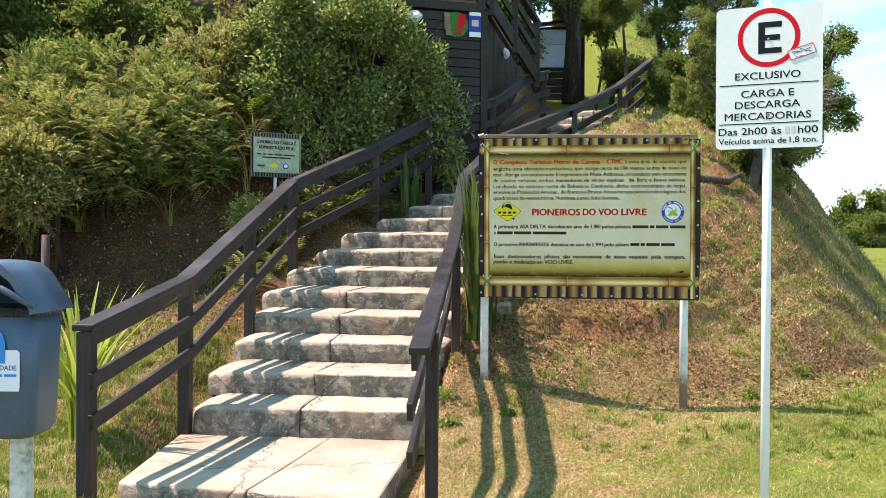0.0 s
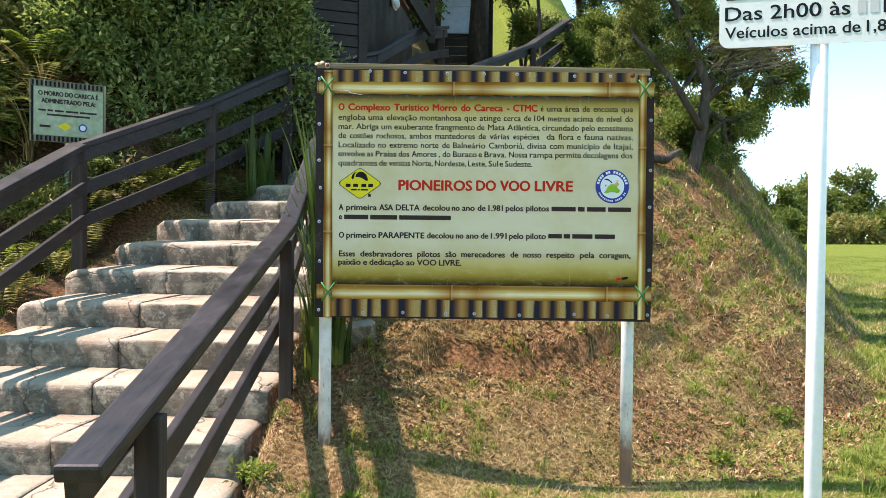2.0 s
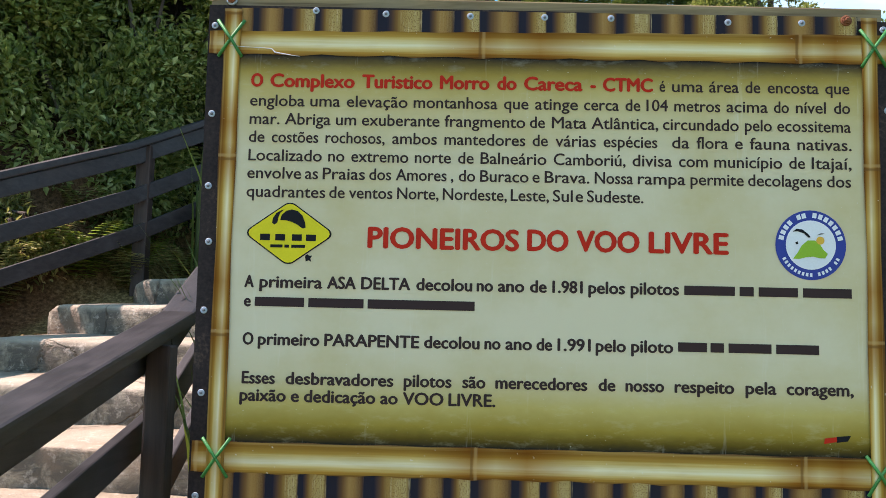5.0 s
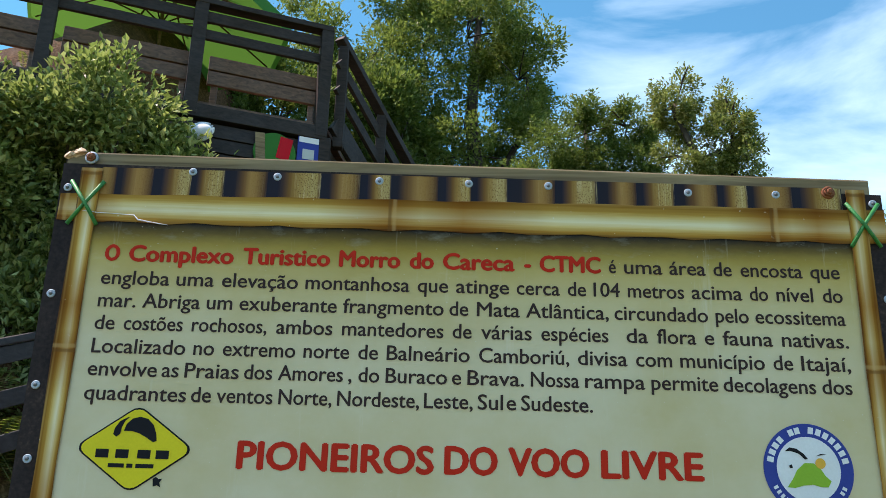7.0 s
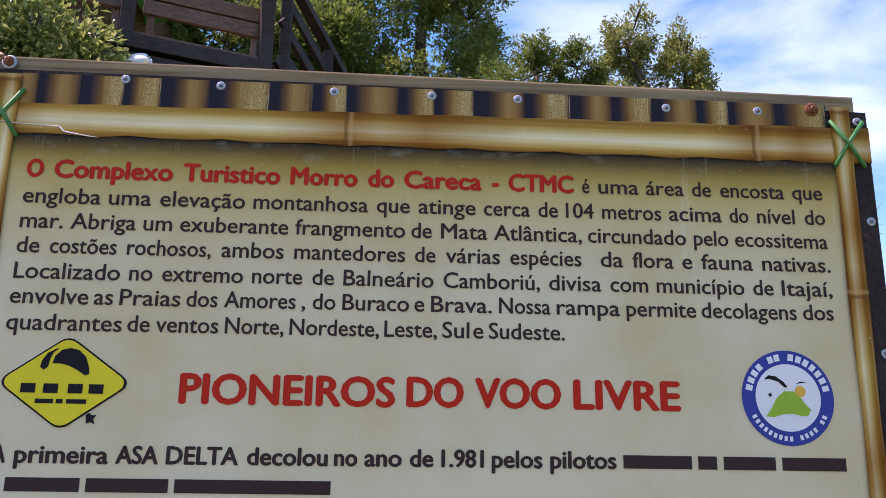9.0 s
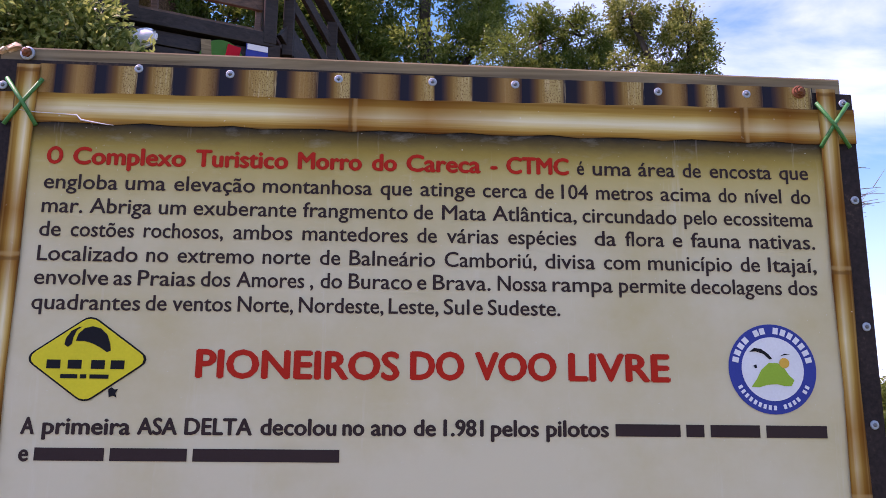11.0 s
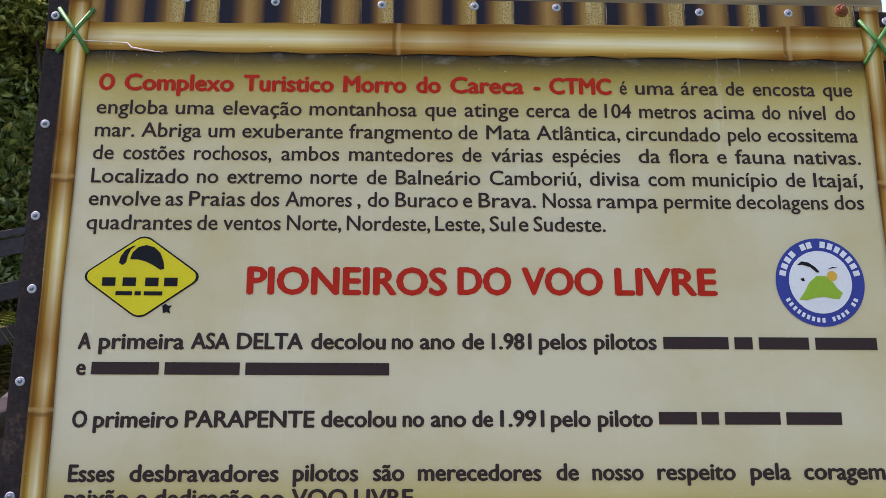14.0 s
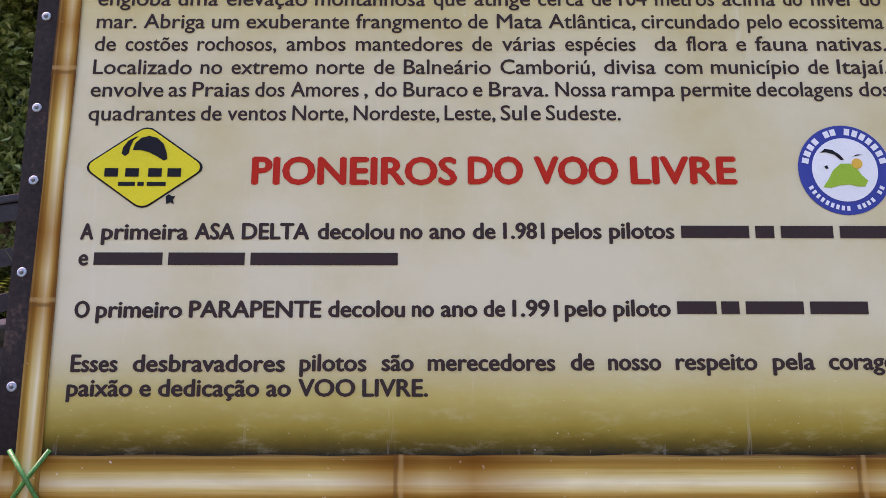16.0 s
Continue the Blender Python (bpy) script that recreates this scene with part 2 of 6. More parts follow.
def ground_material():
    """Dry mown grass with bare red soil on the bank and greener lawn on the open side."""
    m, t, b = shader("grassy_ground", 0.95, 0, 0.1)
    v = coords(t)
    x, y, z = split(t, v)
    g0 = t.nodes.new("ShaderNodeNewGeometry")
    _, _, nz0 = split(t, g0.outputs["Normal"])
    f, c, s = noise_node(t, v, 38, 6, 0.7), noise_node(t, v, 1.1, 4, 0.6), noise_node(t, v, 5.5, 5, 0.65)
    dry = ramp(t, ranged(t, f, 0.3, 0.72), [(0, (0.035, 0.024, 0.010)), (0.5, (0.21, 0.15, 0.06)), (1, (0.50, 0.39, 0.18))])
    grn = ramp(t, ranged(t, f, 0.3, 0.72), [(0, (0.045, 0.065, 0.010)), (0.6, (0.14, 0.19, 0.028)), (1, (0.27, 0.31, 0.06))])
    soil = ramp(t, ranged(t, f, 0.3, 0.72), [(0, (0.04, 0.019, 0.010)), (0.5, (0.18, 0.088, 0.042)), (1, (0.40, 0.22, 0.115))])
    lush = maths(t, "ADD", ranged(t, x, 0.8, 3.6, -0.05, 0.75), maths(t, "SUBTRACT", ranged(t, y, 8.6, 6.0, 0.0, 0.35), ranged(t, nz0, 0.97, 0.75, 0.0, 0.8)))
    lush = maths(t, "ADD", lush, ranged(t, y, 18.0, 22.0, 0.0, 1.6))
    pick = maths(t, "ADD", maths(t, "MULTIPLY", maths(t, "SUBTRACT", s, 0.5), 2.2), lush)
    col = mixed(t, ranged(t, pick, 0.05, 0.55), dry, grn)
    g = t.nodes.new("ShaderNodeNewGeometry")
    _, _, nz = split(t, g.outputs["Normal"])
    bare = maths(t, "ADD", ranged(t, nz, 0.96, 0.82, -0.12, 0.30), maths(t, "MULTIPLY", maths(t, "SUBTRACT", c, 0.5), 1.6))
    bare = maths(t, "SUBTRACT", bare, maths(t, "ADD", ranged(t, x, 4.0, 8, 0, 0.4), ranged(t, y, 18.0, 22.0, 0.0, 1.0)))
    bare = maths(t, "ADD", bare, maths(t, "MULTIPLY", ranged(t, x, -1.8, -2.6), ranged(t, y, 9.3, 10.4)))
    col = mixed(t, ranged(t, bare, 0.05, 0.35, 0, 0.85), col, soil)
    # shade below the overhanging hedge, painted as a darker soil colour
    hedge_shade = maths(t, "MULTIPLY", ranged(t, x, -1.6, -2.3), ranged(t, y, 9.6, 10.6))
    col = mixed(t, maths(t, "MULTIPLY", hedge_shade, ranged(t, s, 0.3, 0.6, 0.95, 0.6)), col, ramp(t, f, [(0.3, (0.012, 0.008, 0.005)), (0.7, (0.06, 0.04, 0.025))]))
    link(t, col, b.inputs["Base Color"])
    bump(t, b, maths(t, "ADD", f, s), 0.8, 0.03)
    return m


M_CONC = concrete_material()
M_GROUND = ground_material()
M_LEAF = leafy("bush_leaves", [(0, (0.045, 0.075, 0.022)), (0.4, (0.17, 0.245, 0.07)), (0.75, (0.33, 0.40, 0.13)), (1, (0.48, 0.52, 0.22))], 0.42, 0.42)
M_LEAFY = leafy("yellow_green_leaves", [(0, (0.07, 0.08, 0.022)), (0.45, (0.24, 0.245, 0.07)), (0.8, (0.42, 0.38, 0.14)), (0.93, (0.52, 0.40, 0.18)), (1, (0.42, 0.22, 0.09))], 0.5, 0.4)
M_TREE = leafy("tree_leaves", [(0, (0.03, 0.06, 0.012)), (0.6, (0.08, 0.14, 0.028)), (1, (0.18, 0.24, 0.06))], 0.45, 0.42)
M_TREE2 = leafy("light_tree_leaves", [(0, (0.05, 0.085, 0.015)), (0.6, (0.13, 0.19, 0.04)), (1, (0.25, 0.30, 0.08))], 0.45, 0.45)
M_OLIVE = leafy("olive_tree_leaves", [(0, (0.055, 0.075, 0.018)), (0.5, (0.165, 0.20, 0.05)), (1, (0.37, 0.38, 0.13))], 0.4, 0.45)
M_FERN = leafy("fern_leaves", [(0, (0.10, 0.13, 0.03)), (0.6, (0.31, 0.315, 0.09)), (1, (0.58, 0.52, 0.21))])
M_LIME = leafy("lime_leaves", [(0, (0.16, 0.24, 0.02)), (0.6, (0.32, 0.42, 0.05)), (1, (0.5, 0.54, 0.12))], 0.45, 0.45)
M_DRY = leafy("dry_grass", [(0, (0.14, 0.09, 0.035)), (0.5, (0.46, 0.34, 0.155)), (1, (0.78, 0.63, 0.37))], 0.7, 0.3)
M_LITTER = leafy("dead_leaves", [(0, (0.05, 0.024, 0.011)), (0.5, (0.22, 0.105, 0.047)), (0.85, (0.40, 0.24, 0.11)), (1, (0.56, 0.42, 0.24))], 0.8, 0.05)
M_BLADE = leafy("green_grass", [(0, (0.06, 0.105, 0.012)), (0.6, (0.17, 0.24, 0.03)), (1, (0.35, 0.38, 0.08))], 0.6, 0.38)
M_STRAP = leafy("strap_leaves", [(0, (0.03, 0.06, 0.012)), (0.6, (0.07, 0.13, 0.025)), (1, (0.2, 0.27, 0.04))])
M_BARK = plain("bark", [(0, (0.022, 0.016, 0.012)), (0.6, (0.065, 0.048, 0.036)), (1, (0.14, 0.115, 0.09))], 30, 6, 0.9, relief=0.7, dist=0.02, scale=(1, 1, 0.3))
M_DRIFT = plain("bare_wood", [(0, (0.12, 0.085, 0.06)), (1, (0.34, 0.26, 0.19))], 40, 5, 0.85, relief=0.5, dist=0.01)
M_AWNING = leafy("green_canvas", [(0, (0.012, 0.16, 0.02)), (1, (0.02, 0.22, 0.03))], 0.7, 0.3)


# ---- mesh helpers ----
def part(name, bm, material, parent=None, label=""):
    me = bpy.data.meshes.new(name)
    bm.normal_update()
    bm.to_mesh(me)
    bm.free()
    me.materials.append(material)
    ob = new(name, me)
    ob.parent = parent
    if label:
        tagged(ob, label)
    return ob


def raw(name, verts, faces, material, parent=None, smooth=False):
    me = bpy.data.meshes.new(name)
    me.from_pydata(verts, [], faces)
    me.materials.append(material)
    if smooth:
        me.polygons.foreach_set("use_smooth", [True] * len(me.polygons))
    me.update()
    ob = new(name, me)
    ob.parent = parent
    return ob


def box(size, m=None, bevel=0.0, bm=None):
    bm = bm or bmesh.new()
    r = bmesh.ops.create_cube(bm, size=1.0, matrix=(m or Matrix()) @ Matrix.Diagonal((*size, 1)))
    if bevel:
        vs = set(r["verts"])
        es = [e for e in bm.edges if e.verts[0] in vs and e.verts[1] in vs]
        bmesh.ops.bevel(bm, geom=es, offset=bevel, segments=2, profile=0.6, affect="EDGES")
    return bm


def beam(a, b, w, h, bevel=0.006, bm=None, over=0.0):
    """A squared timber from a to b; w across, h upright."""
    a, b = Vector(a), Vector(b)
    d = (b - a).normalized()
    side = d.cross(Vector((0, 0, 1)))
    side = side.normalized() if side.length > 1e-4 else Vector((1, 0, 0))
    up = side.cross(d)
    m = Matrix((side, d, up)).transposed().to_4x4()
    m.translation = (a + b) / 2
    return box((w, (b - a).length + over, h), m, bevel, bm)


def tube(points, radii, sides=10, bm=None, cap=True):
    bm = bm or bmesh.new()
    rings = []
    for i, p in enumerate(points):
        p = Vector(p)
        d = (Vector(points[min(i + 1, len(points) - 1)]) - Vector(points[max(i - 1, 0)])).normalized()
        u = d.orthogonal().normalized() if abs(d.z) < 0.9 else d.cross(Vector((0, 1, 0))).normalized()
        w = d.cross(u)
        rings.append([bm.verts.new(p + radii[i] * (math.cos(k * math.tau / sides) * u + math.sin(k * math.tau / sides) * w)) for k in range(sides)])
    for r0, r1 in zip(rings, rings[1:]):
        for k in range(sides):
            f = bm.faces.new((r0[k], r0[(k + 1) % sides], r1[(k + 1) % sides], r1[k]))
            f.smooth = True
    if cap:
        bm.faces.new(rings[0][::-1]), bm.faces.new(rings[-1])
    return bm


def outline(points, thick=0.0006, bm=None, m=None):
    """A flat shape in the x-z plane, facing -y, with a little thickness."""
    bm = bm or bmesh.new()
    m = m or Matrix()
    front = [bm.verts.new(m @ Vector((x, -thick, z))) for x, z in points]
    back = [bm.verts.new(m @ Vector((x, 0, z))) for x, z in points]
    bm.faces.new(front)
    bm.faces.new(back[::-1])
    n = len(points)
    for k in range(n):
        bm.faces.new((front[k], back[k], back[(k + 1) % n], front[(k + 1) % n]))
    return bm


def disc_points(cx, cz, r, n=48, a0=0.0, a1=math.tau):
    full = abs(a1 - a0 - math.tau) < 1e-6
    return [(cx + r * math.cos(a0 + (a1 - a0) * k / (n if full else n - 1)), cz + r * math.sin(a0 + (a1 - a0) * k / (n if full else n - 1))) for k in range(n)]


def empty(name, at=(0, 0, 0), turn=0.0):
    ob = new(name)
    ob.empty_display_size = 0.1
    ob.matrix_world = pose(*at, 0, 0, turn)
    return ob


# ---- lettering ----
WORDS = {}


def letter_meshes(jobs):
    """jobs: set of (text, bold). Fills WORDS with vertex lists at size 1."""
    obs = []
    for text, bold in sorted(jobs):
        c = bpy.data.curves.new("word", "FONT")
        c.body, c.size, c.resolution_u, c.offset, c.fill_mode = text, 1.0, 3, bold, "FRONT"
        obs.append(((text, bold), new("word", c)))
    dg = bpy.context.evaluated_depsgraph_get()
    for key, ob in obs:
        me = ob.evaluated_get(dg).to_mesh()
        vs = [(v.co.x, v.co.y) for v in me.vertices]
        fs = [tuple(p.vertices) for p in me.polygons]
        lo = min((v[0] for v in vs), default=0)
        hi = max((v[0] for v in vs), default=0)
        WORDS[key] = ([(x - lo, y) for x, y in vs], fs, hi - lo)
        ob.evaluated_get(dg).to_mesh_clear()
    for _, ob in obs:
        c = ob.data
        bpy.data.objects.remove(ob)
        bpy.data.curves.remove(c)


def fit_width(text, size, x0, x1):
    words = text.split()
    return (x1 - x0) / (sum(WORDS[(w, 0)][2] for w in words) * size + 0.33 * size * (len(words) - 1))


def words_line(name, text, bold, size, x0, x1, z, y, material, parent, sx=None):
    """Words from x0 to x1 (spread to fill), baseline z, on the plane y facing -y. bold: stroke gain; sx: letter width, None fits the line."""
    words = text.split()
    wid = [WORDS[(w, 0)][2] * size for w in words]
    if sx is None:
        sx = fit_width(text, size, x0, x1)
        gaps = 0.33 * size * sx
    else:
        gaps = (x1 - x0 - sum(wid) * sx) / max(1, len(words) - 1)
    x = x0
    g = bold * size
    shifts = [(-g, 0), (g, 0), (0, g * 0.7), (0, -g * 0.7)] if bold > 0.01 else ([(-g, 0), (g, 0)] if bold else [(0, 0)])
    if bold > 0.025:
        shifts += [(-0.5 * g, 0), (0.5 * g, 0)]
    for w, wd in zip(words, wid):
        vs, fs, _ = WORDS[(w, 0)]
        V, F = [], []
        for n, (dx, dz) in enumerate(shifts):
            k = len(V)
            V += [(x + px * size * sx + dx, y - 0.00012 * n, z + pz * size + dz) for px, pz in vs]
            F += [tuple(i + k for i in f) for f in fs]
        raw(name, V, F, material, parent)
        x += wd * sx + gaps


def set_words(name, text, bold, size, edges, z, y, material, parent, slant=0.0036):
    """Words set one by one: edges holds each word's start and end along the line."""
    for k, w in enumerate(text.split()):
        inset = 1.7 * bold * size
        words_line(name, w, bold, size, edges[2 * k] + inset, edges[2 * k + 1] - inset, z - slant * (1.77 - edges[2 * k]), y, material, parent)


def bars(name, spans, z, h, y, material, parent):
    for a, b in spans:
        part(name, box((b - a, 0.0008, h), Matrix.Translation(((a + b) / 2, y, z + h / 2))), material, parent)


# ---- ground ----
def soft_min(a, b, k):
    h = np.clip(0.5 + 0.5 * (b - a) / k, 0, 1)
    return b * (1 - h) + a * h - k * h * (1 - h)


def step01(a, b, v):
    u = np.clip((v - a) / (b - a), 0, 1)
    return u * u * (3 - 2 * u)


LEFT_X, LEFT_Y = [-2.24, -2.27, -2.27, -2.31, -2.29, -2.22, -2.02, -1.80, -1.46, -1.16, -0.62, -0.05, 0.75], [-50, 8.0, 9.0, 9.7, 10.15, 10.7, 11.25, 11.7, 12.05, 12.4, 13.1, 14.0, 15.6]
RIGHT_X, RIGHT_Y = [-0.36, -0.3, -0.2, -0.08, 0.25, 1.1, 1.9, 2.6], [-50, 8.5, 9.8, 10.9, 12.3, 13.8, 15.2, 16.6]


def left_edge(y):
    return np.interp(y, LEFT_Y, LEFT_X)


def right_edge(y):
    return np.interp(y, RIGHT_Y, RIGHT_X)


def stair_z(y):
    return np.interp(y, [-50, 7.9, 12.5, 17.5, 30], [-0.05, -0.05, 2.06, 3.9, 8.0])


def ripple(x, y, s, seed):
    return np.sin(x * s + seed) * np.cos(y * s * 1.13 + seed * 2.1) + 0.5 * np.sin(x * s * 2.3 - y * s * 1.9 + seed)


def ground(x, y):
    x, y = np.asarray(x, float), np.asarray(y, float)
    # lawn
    lawn = -0.07 + 0.45 * (1 - np.exp(-np.maximum(0, y - 7.3) / 1.8)) + 0.03 * np.maximum(0, y - 12)
    lawn = lawn - 0.10 * step01(7.5, 3, y)
    lawn = lawn + 0.022 * ripple(x, y, 1.7, 1.0)
    # bank behind the board and along the open side
    toe_f = 8.15 + 0.38 * np.clip(x, -0.5, 3.0)
    df = np.maximum(0, y - toe_f)
    bank_f = 0.45 * df + 0.17 * np.maximum(0, df - 1.2)
    toe_r = np.where(y < 11.7, 2.95 + 0.62 * (y - 9), 4.62 + 0.403 * (y - 11.7))
    toe_r = toe_r - 0.16 * np.maximum(0, y - 17)
    toe_r = toe_r + 0.16 * np.sin(1.9 * y) + 0.10 * np.sin(4.3 * y + 1.0)
    dr = np.maximum(0, (toe_r - x) * 0.927)
    bank = soft_min(bank_f, (1.05 + 0.3 * step01(13.5, 16.5, y)) * dr, 0.35)
    bank = np.maximum(0, soft_min(bank, 2.0 + 0.30 * np.maximum(0, y - 12.5) + 0.1 * np.maximum(0, dr - 2), 0.5))
    bank = bank + (0.055 * ripple(x, y, 3.1, 2.0) + 0.036 * ripple(x, y, 9.7, 5.0) + 0.02 * ripple(x, y, 23.0, 1.0)) * step01(0.1, 0.6, bank)
    ledge = 0.16 * step01(-0.03, 0.03, y - (toe_f + 0.95 + 0.12 * np.sin(3.1 * x))) * step01(0.2, 0.7, x) * step01(2.6, 1.9, x)
    right = lawn + bank + ledge
    # side of the steps where the hedge grows
    c = np.interp(x, [-9, -6, -2.3], [0.16, 0.2, 0.4])
    left = -0.10 + c * np.maximum(0, y - 7.75)
    left = left + 0.18 * step01(7.0, 8.1, y) * step01(10.5, 8.8, y)
    toe_l = 11.35 + 0.33 * (np.clip(x, -14, -2.2) + 2.6)
    dl = np.maximum(0, y - toe_l)
    left = left + soft_min(1.3 * dl, 2.6 + 0.25 * dl, 0.4) * step01(-1.2, -2.6, x) + 0.03 * ripple(x, y, 2.3, 4.0)
    left = left + 0.5 * step01(13.0, 15.0, y)
    # hollow under the steps
    le, re = left_edge(y), right_edge(y)
    trough = stair_z(y) - 0.16
    open_side = step01(6.9, 6.2, y)
    share = np.where(x < le, 0.0, 1.0) * (1 - open_side) + step01(le - 0.6, le + 0.6, x) * open_side
    z = left * (1 - share) + right * share
    inside = step01(le - 0.45, le + 0.02, x) * step01(re + 0.12, re - 0.02, x) * step01(6.3, 6.6, y)
    z = z * (1 - inside) + np.minimum(z, trough) * inside
    back = step01(17, 24, y)
    z = z * (1 - back * step01(2, -6, x)) + (4.4 + 0.28 * np.maximum(0, y - 18)) * back * step01(2, -6, x)
    far = step01(26, 55, y) * step01(12, 0, x)
    z = z + far * 6.0
    return np.where(y < 0, np.minimum(z, -0.15), z)


def axis(lo, hi, knots):
    """Grid lines, close together between knots."""
    out, v = [], lo
    while v < hi:
        out.append(v)
        v += next(s for a, b, s in knots if a <= v < b)
    return out + [hi]


def build_ground():
    xs = axis(-900, 900, [(-900, -80, 205), (-80, -12, 6.8), (-12, -5, 0.5), (-5, 6, 0.07), (6, 16, 0.3), (16, 80, 4), (80, 900, 205)])
    ys = axis(-900, 900, [(-900, -60, 210), (-60, 0, 5), (0, 3, 0.25), (3, 13, 0.07), (13, 20, 0.25), (20, 60, 1.6), (60, 900, 140)])
    X, Y = np.meshgrid(xs, ys)
    Z = ground(X, Y)
    Z = np.where((np.abs(X) > 100) | (np.abs(Y) > 100), np.minimum(Z, 2.0), Z)
    n = len(xs)
    V = np.column_stack([X.ravel(), Y.ravel(), Z.ravel()]).tolist()
    F = [(j * n + i, j * n + i + 1, (j + 1) * n + i + 1, (j + 1) * n + i) for j in range(len(ys) - 1) for i in range(n - 1)]
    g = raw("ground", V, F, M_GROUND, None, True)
    return tagged(g, "dry patchy grass and bare reddish soil on a bank", "ground", kind="structure")


build_ground()


# ---- steps ----
def rough_block(p0, p1, p2, p3, z0, z1, tilt, seed, nose=0.03, ends=(0.4, 0.4)):
    """A worn concrete step between four plan corners (front left, front right, back right, back left); z0 below, z1 the front lip. ends: how far each end is worn round."""
    bm = bmesh.new()
    n = 30
    rows = []
    p0, p1, p2, p3 = Vector(p0), Vector(p1), Vector(p2), Vector(p3)
    length = (p1 - p0).length
    prof = [(0.0, z0, 0.01), (0.0, z0 + (z1 - z0) * 0.5, 0.0), (0.0, z1 - nose, 0.004), (0.0, z1 - nose * 0.35, nose * 0.25), (0.0, z1, nose * 0.85), (0.35, z1 + tilt * 0.35, 0.0), (1.0, z1 + tilt, 0.0), (1.0, z0, 0.0)]
    for a, z, inset in prof:
        row = []
        for i in range(n + 1):
            u = i / n
            f, b = p0.lerp(p1, u), p3.lerp(p2, u)
            d = (b - f)
            q = f + d * a + d.normalized() * inset
            el, er = ends[0] * max(0.0, 1 - u * length / 0.26), ends[1] * max(0.0, 1 - (1 - u) * length / 0.08)
            zz = z - (0.07 * el * el + 0.03 * er * er if z > z0 + 0.02 else 0)
            wob = 0.014 * (noise.noise((q.x * 4.1, q.y * 4.3 + seed * 3.7, z * 5)) + 0.6 * noise.noise((q.x * 11, q.y * 9 + seed, z * 12)) + 0.45 * noise.noise((q.x * 31, q.y * 9 + seed, z * 40)))
            back = 0.20 * (1 - math.sqrt(max(0.0, 1 - el * el))) + 0.02 * er if a == 0 else 0.0
            q = q + d.normalized() * (back - wob)
            row.append(bm.verts.new((q.x, q.y, zz + 0.5 * wob)))
        rows.append(row)
    for r0, r1 in zip(rows, rows[1:]):
        for i in range(n):
            f = bm.faces.new((r0[i], r0[i + 1], r1[i + 1], r1[i]))
            f.smooth = True
    bm.faces.new([r[0] for r in rows])
    bm.faces.new([r[-1] for r in rows][::-1])
    return bm


STEP_Y = [7.95, 8.42, 8.885, 9.343, 9.81, 10.34, 10.82, 11.26, 11.66, 12.0, 12.36, 12.72]
STEP_Z = [0.21, 0.42, 0.627, 0.835, 1.035, 1.24, 1.44, 1.635, 1.82, 1.99, 2.165, 2.33]
UP = [(12.72 + 0.40 * (i + 1), 2.33 + 0.165 * (i + 1)) for i in range(9)]


def build_steps():
    stair = empty("staircase", (-1.2, 8.4, -0.13))
    tagged(stair, "worn cracked concrete garden steps climbing the bank", "stairs", kind="structure")
    levels = list(zip(STEP_Y, STEP_Z)) + UP
    for i, (y, z) in enumerate(levels):
        y2 = levels[i + 1][0] + 0.1 if i + 1 < len(levels) else y + 0.6
        turn = 0.0 if i < 6 else min(0.55, 0.09 * (i - 5))
        zb = z - 0.23 if i else -0.15
        set_back = 0.14 if i > 1 else 0.02
        le, re, le2, re2 = float(left_edge(y + 0.38)), float(right_edge(y)), float(left_edge(y2 + 0.38)), float(right_edge(y2))
        jl, jr = random.Random(i).uniform(-0.03, 0.03), random.Random(i + 50).uniform(-0.02, 0.02)
        fl, fr = Vector((le + jl, y + set_back + turn * 0.3, 0)), Vector((re + jr, y - turn * 0.4, 0))
        br, bl = Vector((re2 + jr, y2 - turn * 0.4, 0)), Vector((le2 + jl, y2 + set_back + turn * 0.3, 0))
        u = 0.49 + random.Random(i + 9).uniform(-0.07, 0.07)
        ub = u + random.Random(i + 19).uniform(-0.02, 0.05)
        # poured in two parts: one rounded and worn, one squarer
        for p0, p1, p2, p3, lift, nose, seed in ((fl, fl.lerp(fr, u - 0.0015), bl.lerp(br, ub - 0.0015), bl, 0.0, 0.05, i), (fl.lerp(fr, u + 0.0015) + Vector((0, 0.012, 0)), fr, br, bl.lerp(br, ub + 0.0015), -0.004, 0.022, i + 40)):
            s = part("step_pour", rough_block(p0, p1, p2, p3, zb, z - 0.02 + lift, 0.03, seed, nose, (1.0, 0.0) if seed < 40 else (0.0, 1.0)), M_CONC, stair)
            s.matrix_parent_inverse = stair.matrix_world.inverted()
    return stair


build_steps()

for corners, seed, ends in ((((-2.14, 6.60, 0), (-1.26, 6.48, 0), (-1.02, 8.2, 0), (-2.30, 8.2, 0)), 77, (0.3, 0.0)), (((-1.257, 6.48, 0), (-0.42, 6.35, 0), (-0.36, 8.2, 0), (-1.017, 8.2, 0)), 78, (0.0, 0.4))):
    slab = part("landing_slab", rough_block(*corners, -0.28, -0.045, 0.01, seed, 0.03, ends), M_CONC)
    tagged(slab, "sunlit cracked concrete slab at the foot of steps", "paving", kind="structure")


# ---- handrails ----
RAIL_L = [(-2.29, 6.45, 0.985), (-2.26, 8.02, 1.226), (-2.15, 10.88, 2.22), (-1.47, 12.0, 2.72), (-0.83, 12.9, 3.24), (-0.02, 14.0, 3.64), (0.42, 14.8, 4.1), (0.78, 15.6, 4.33)]
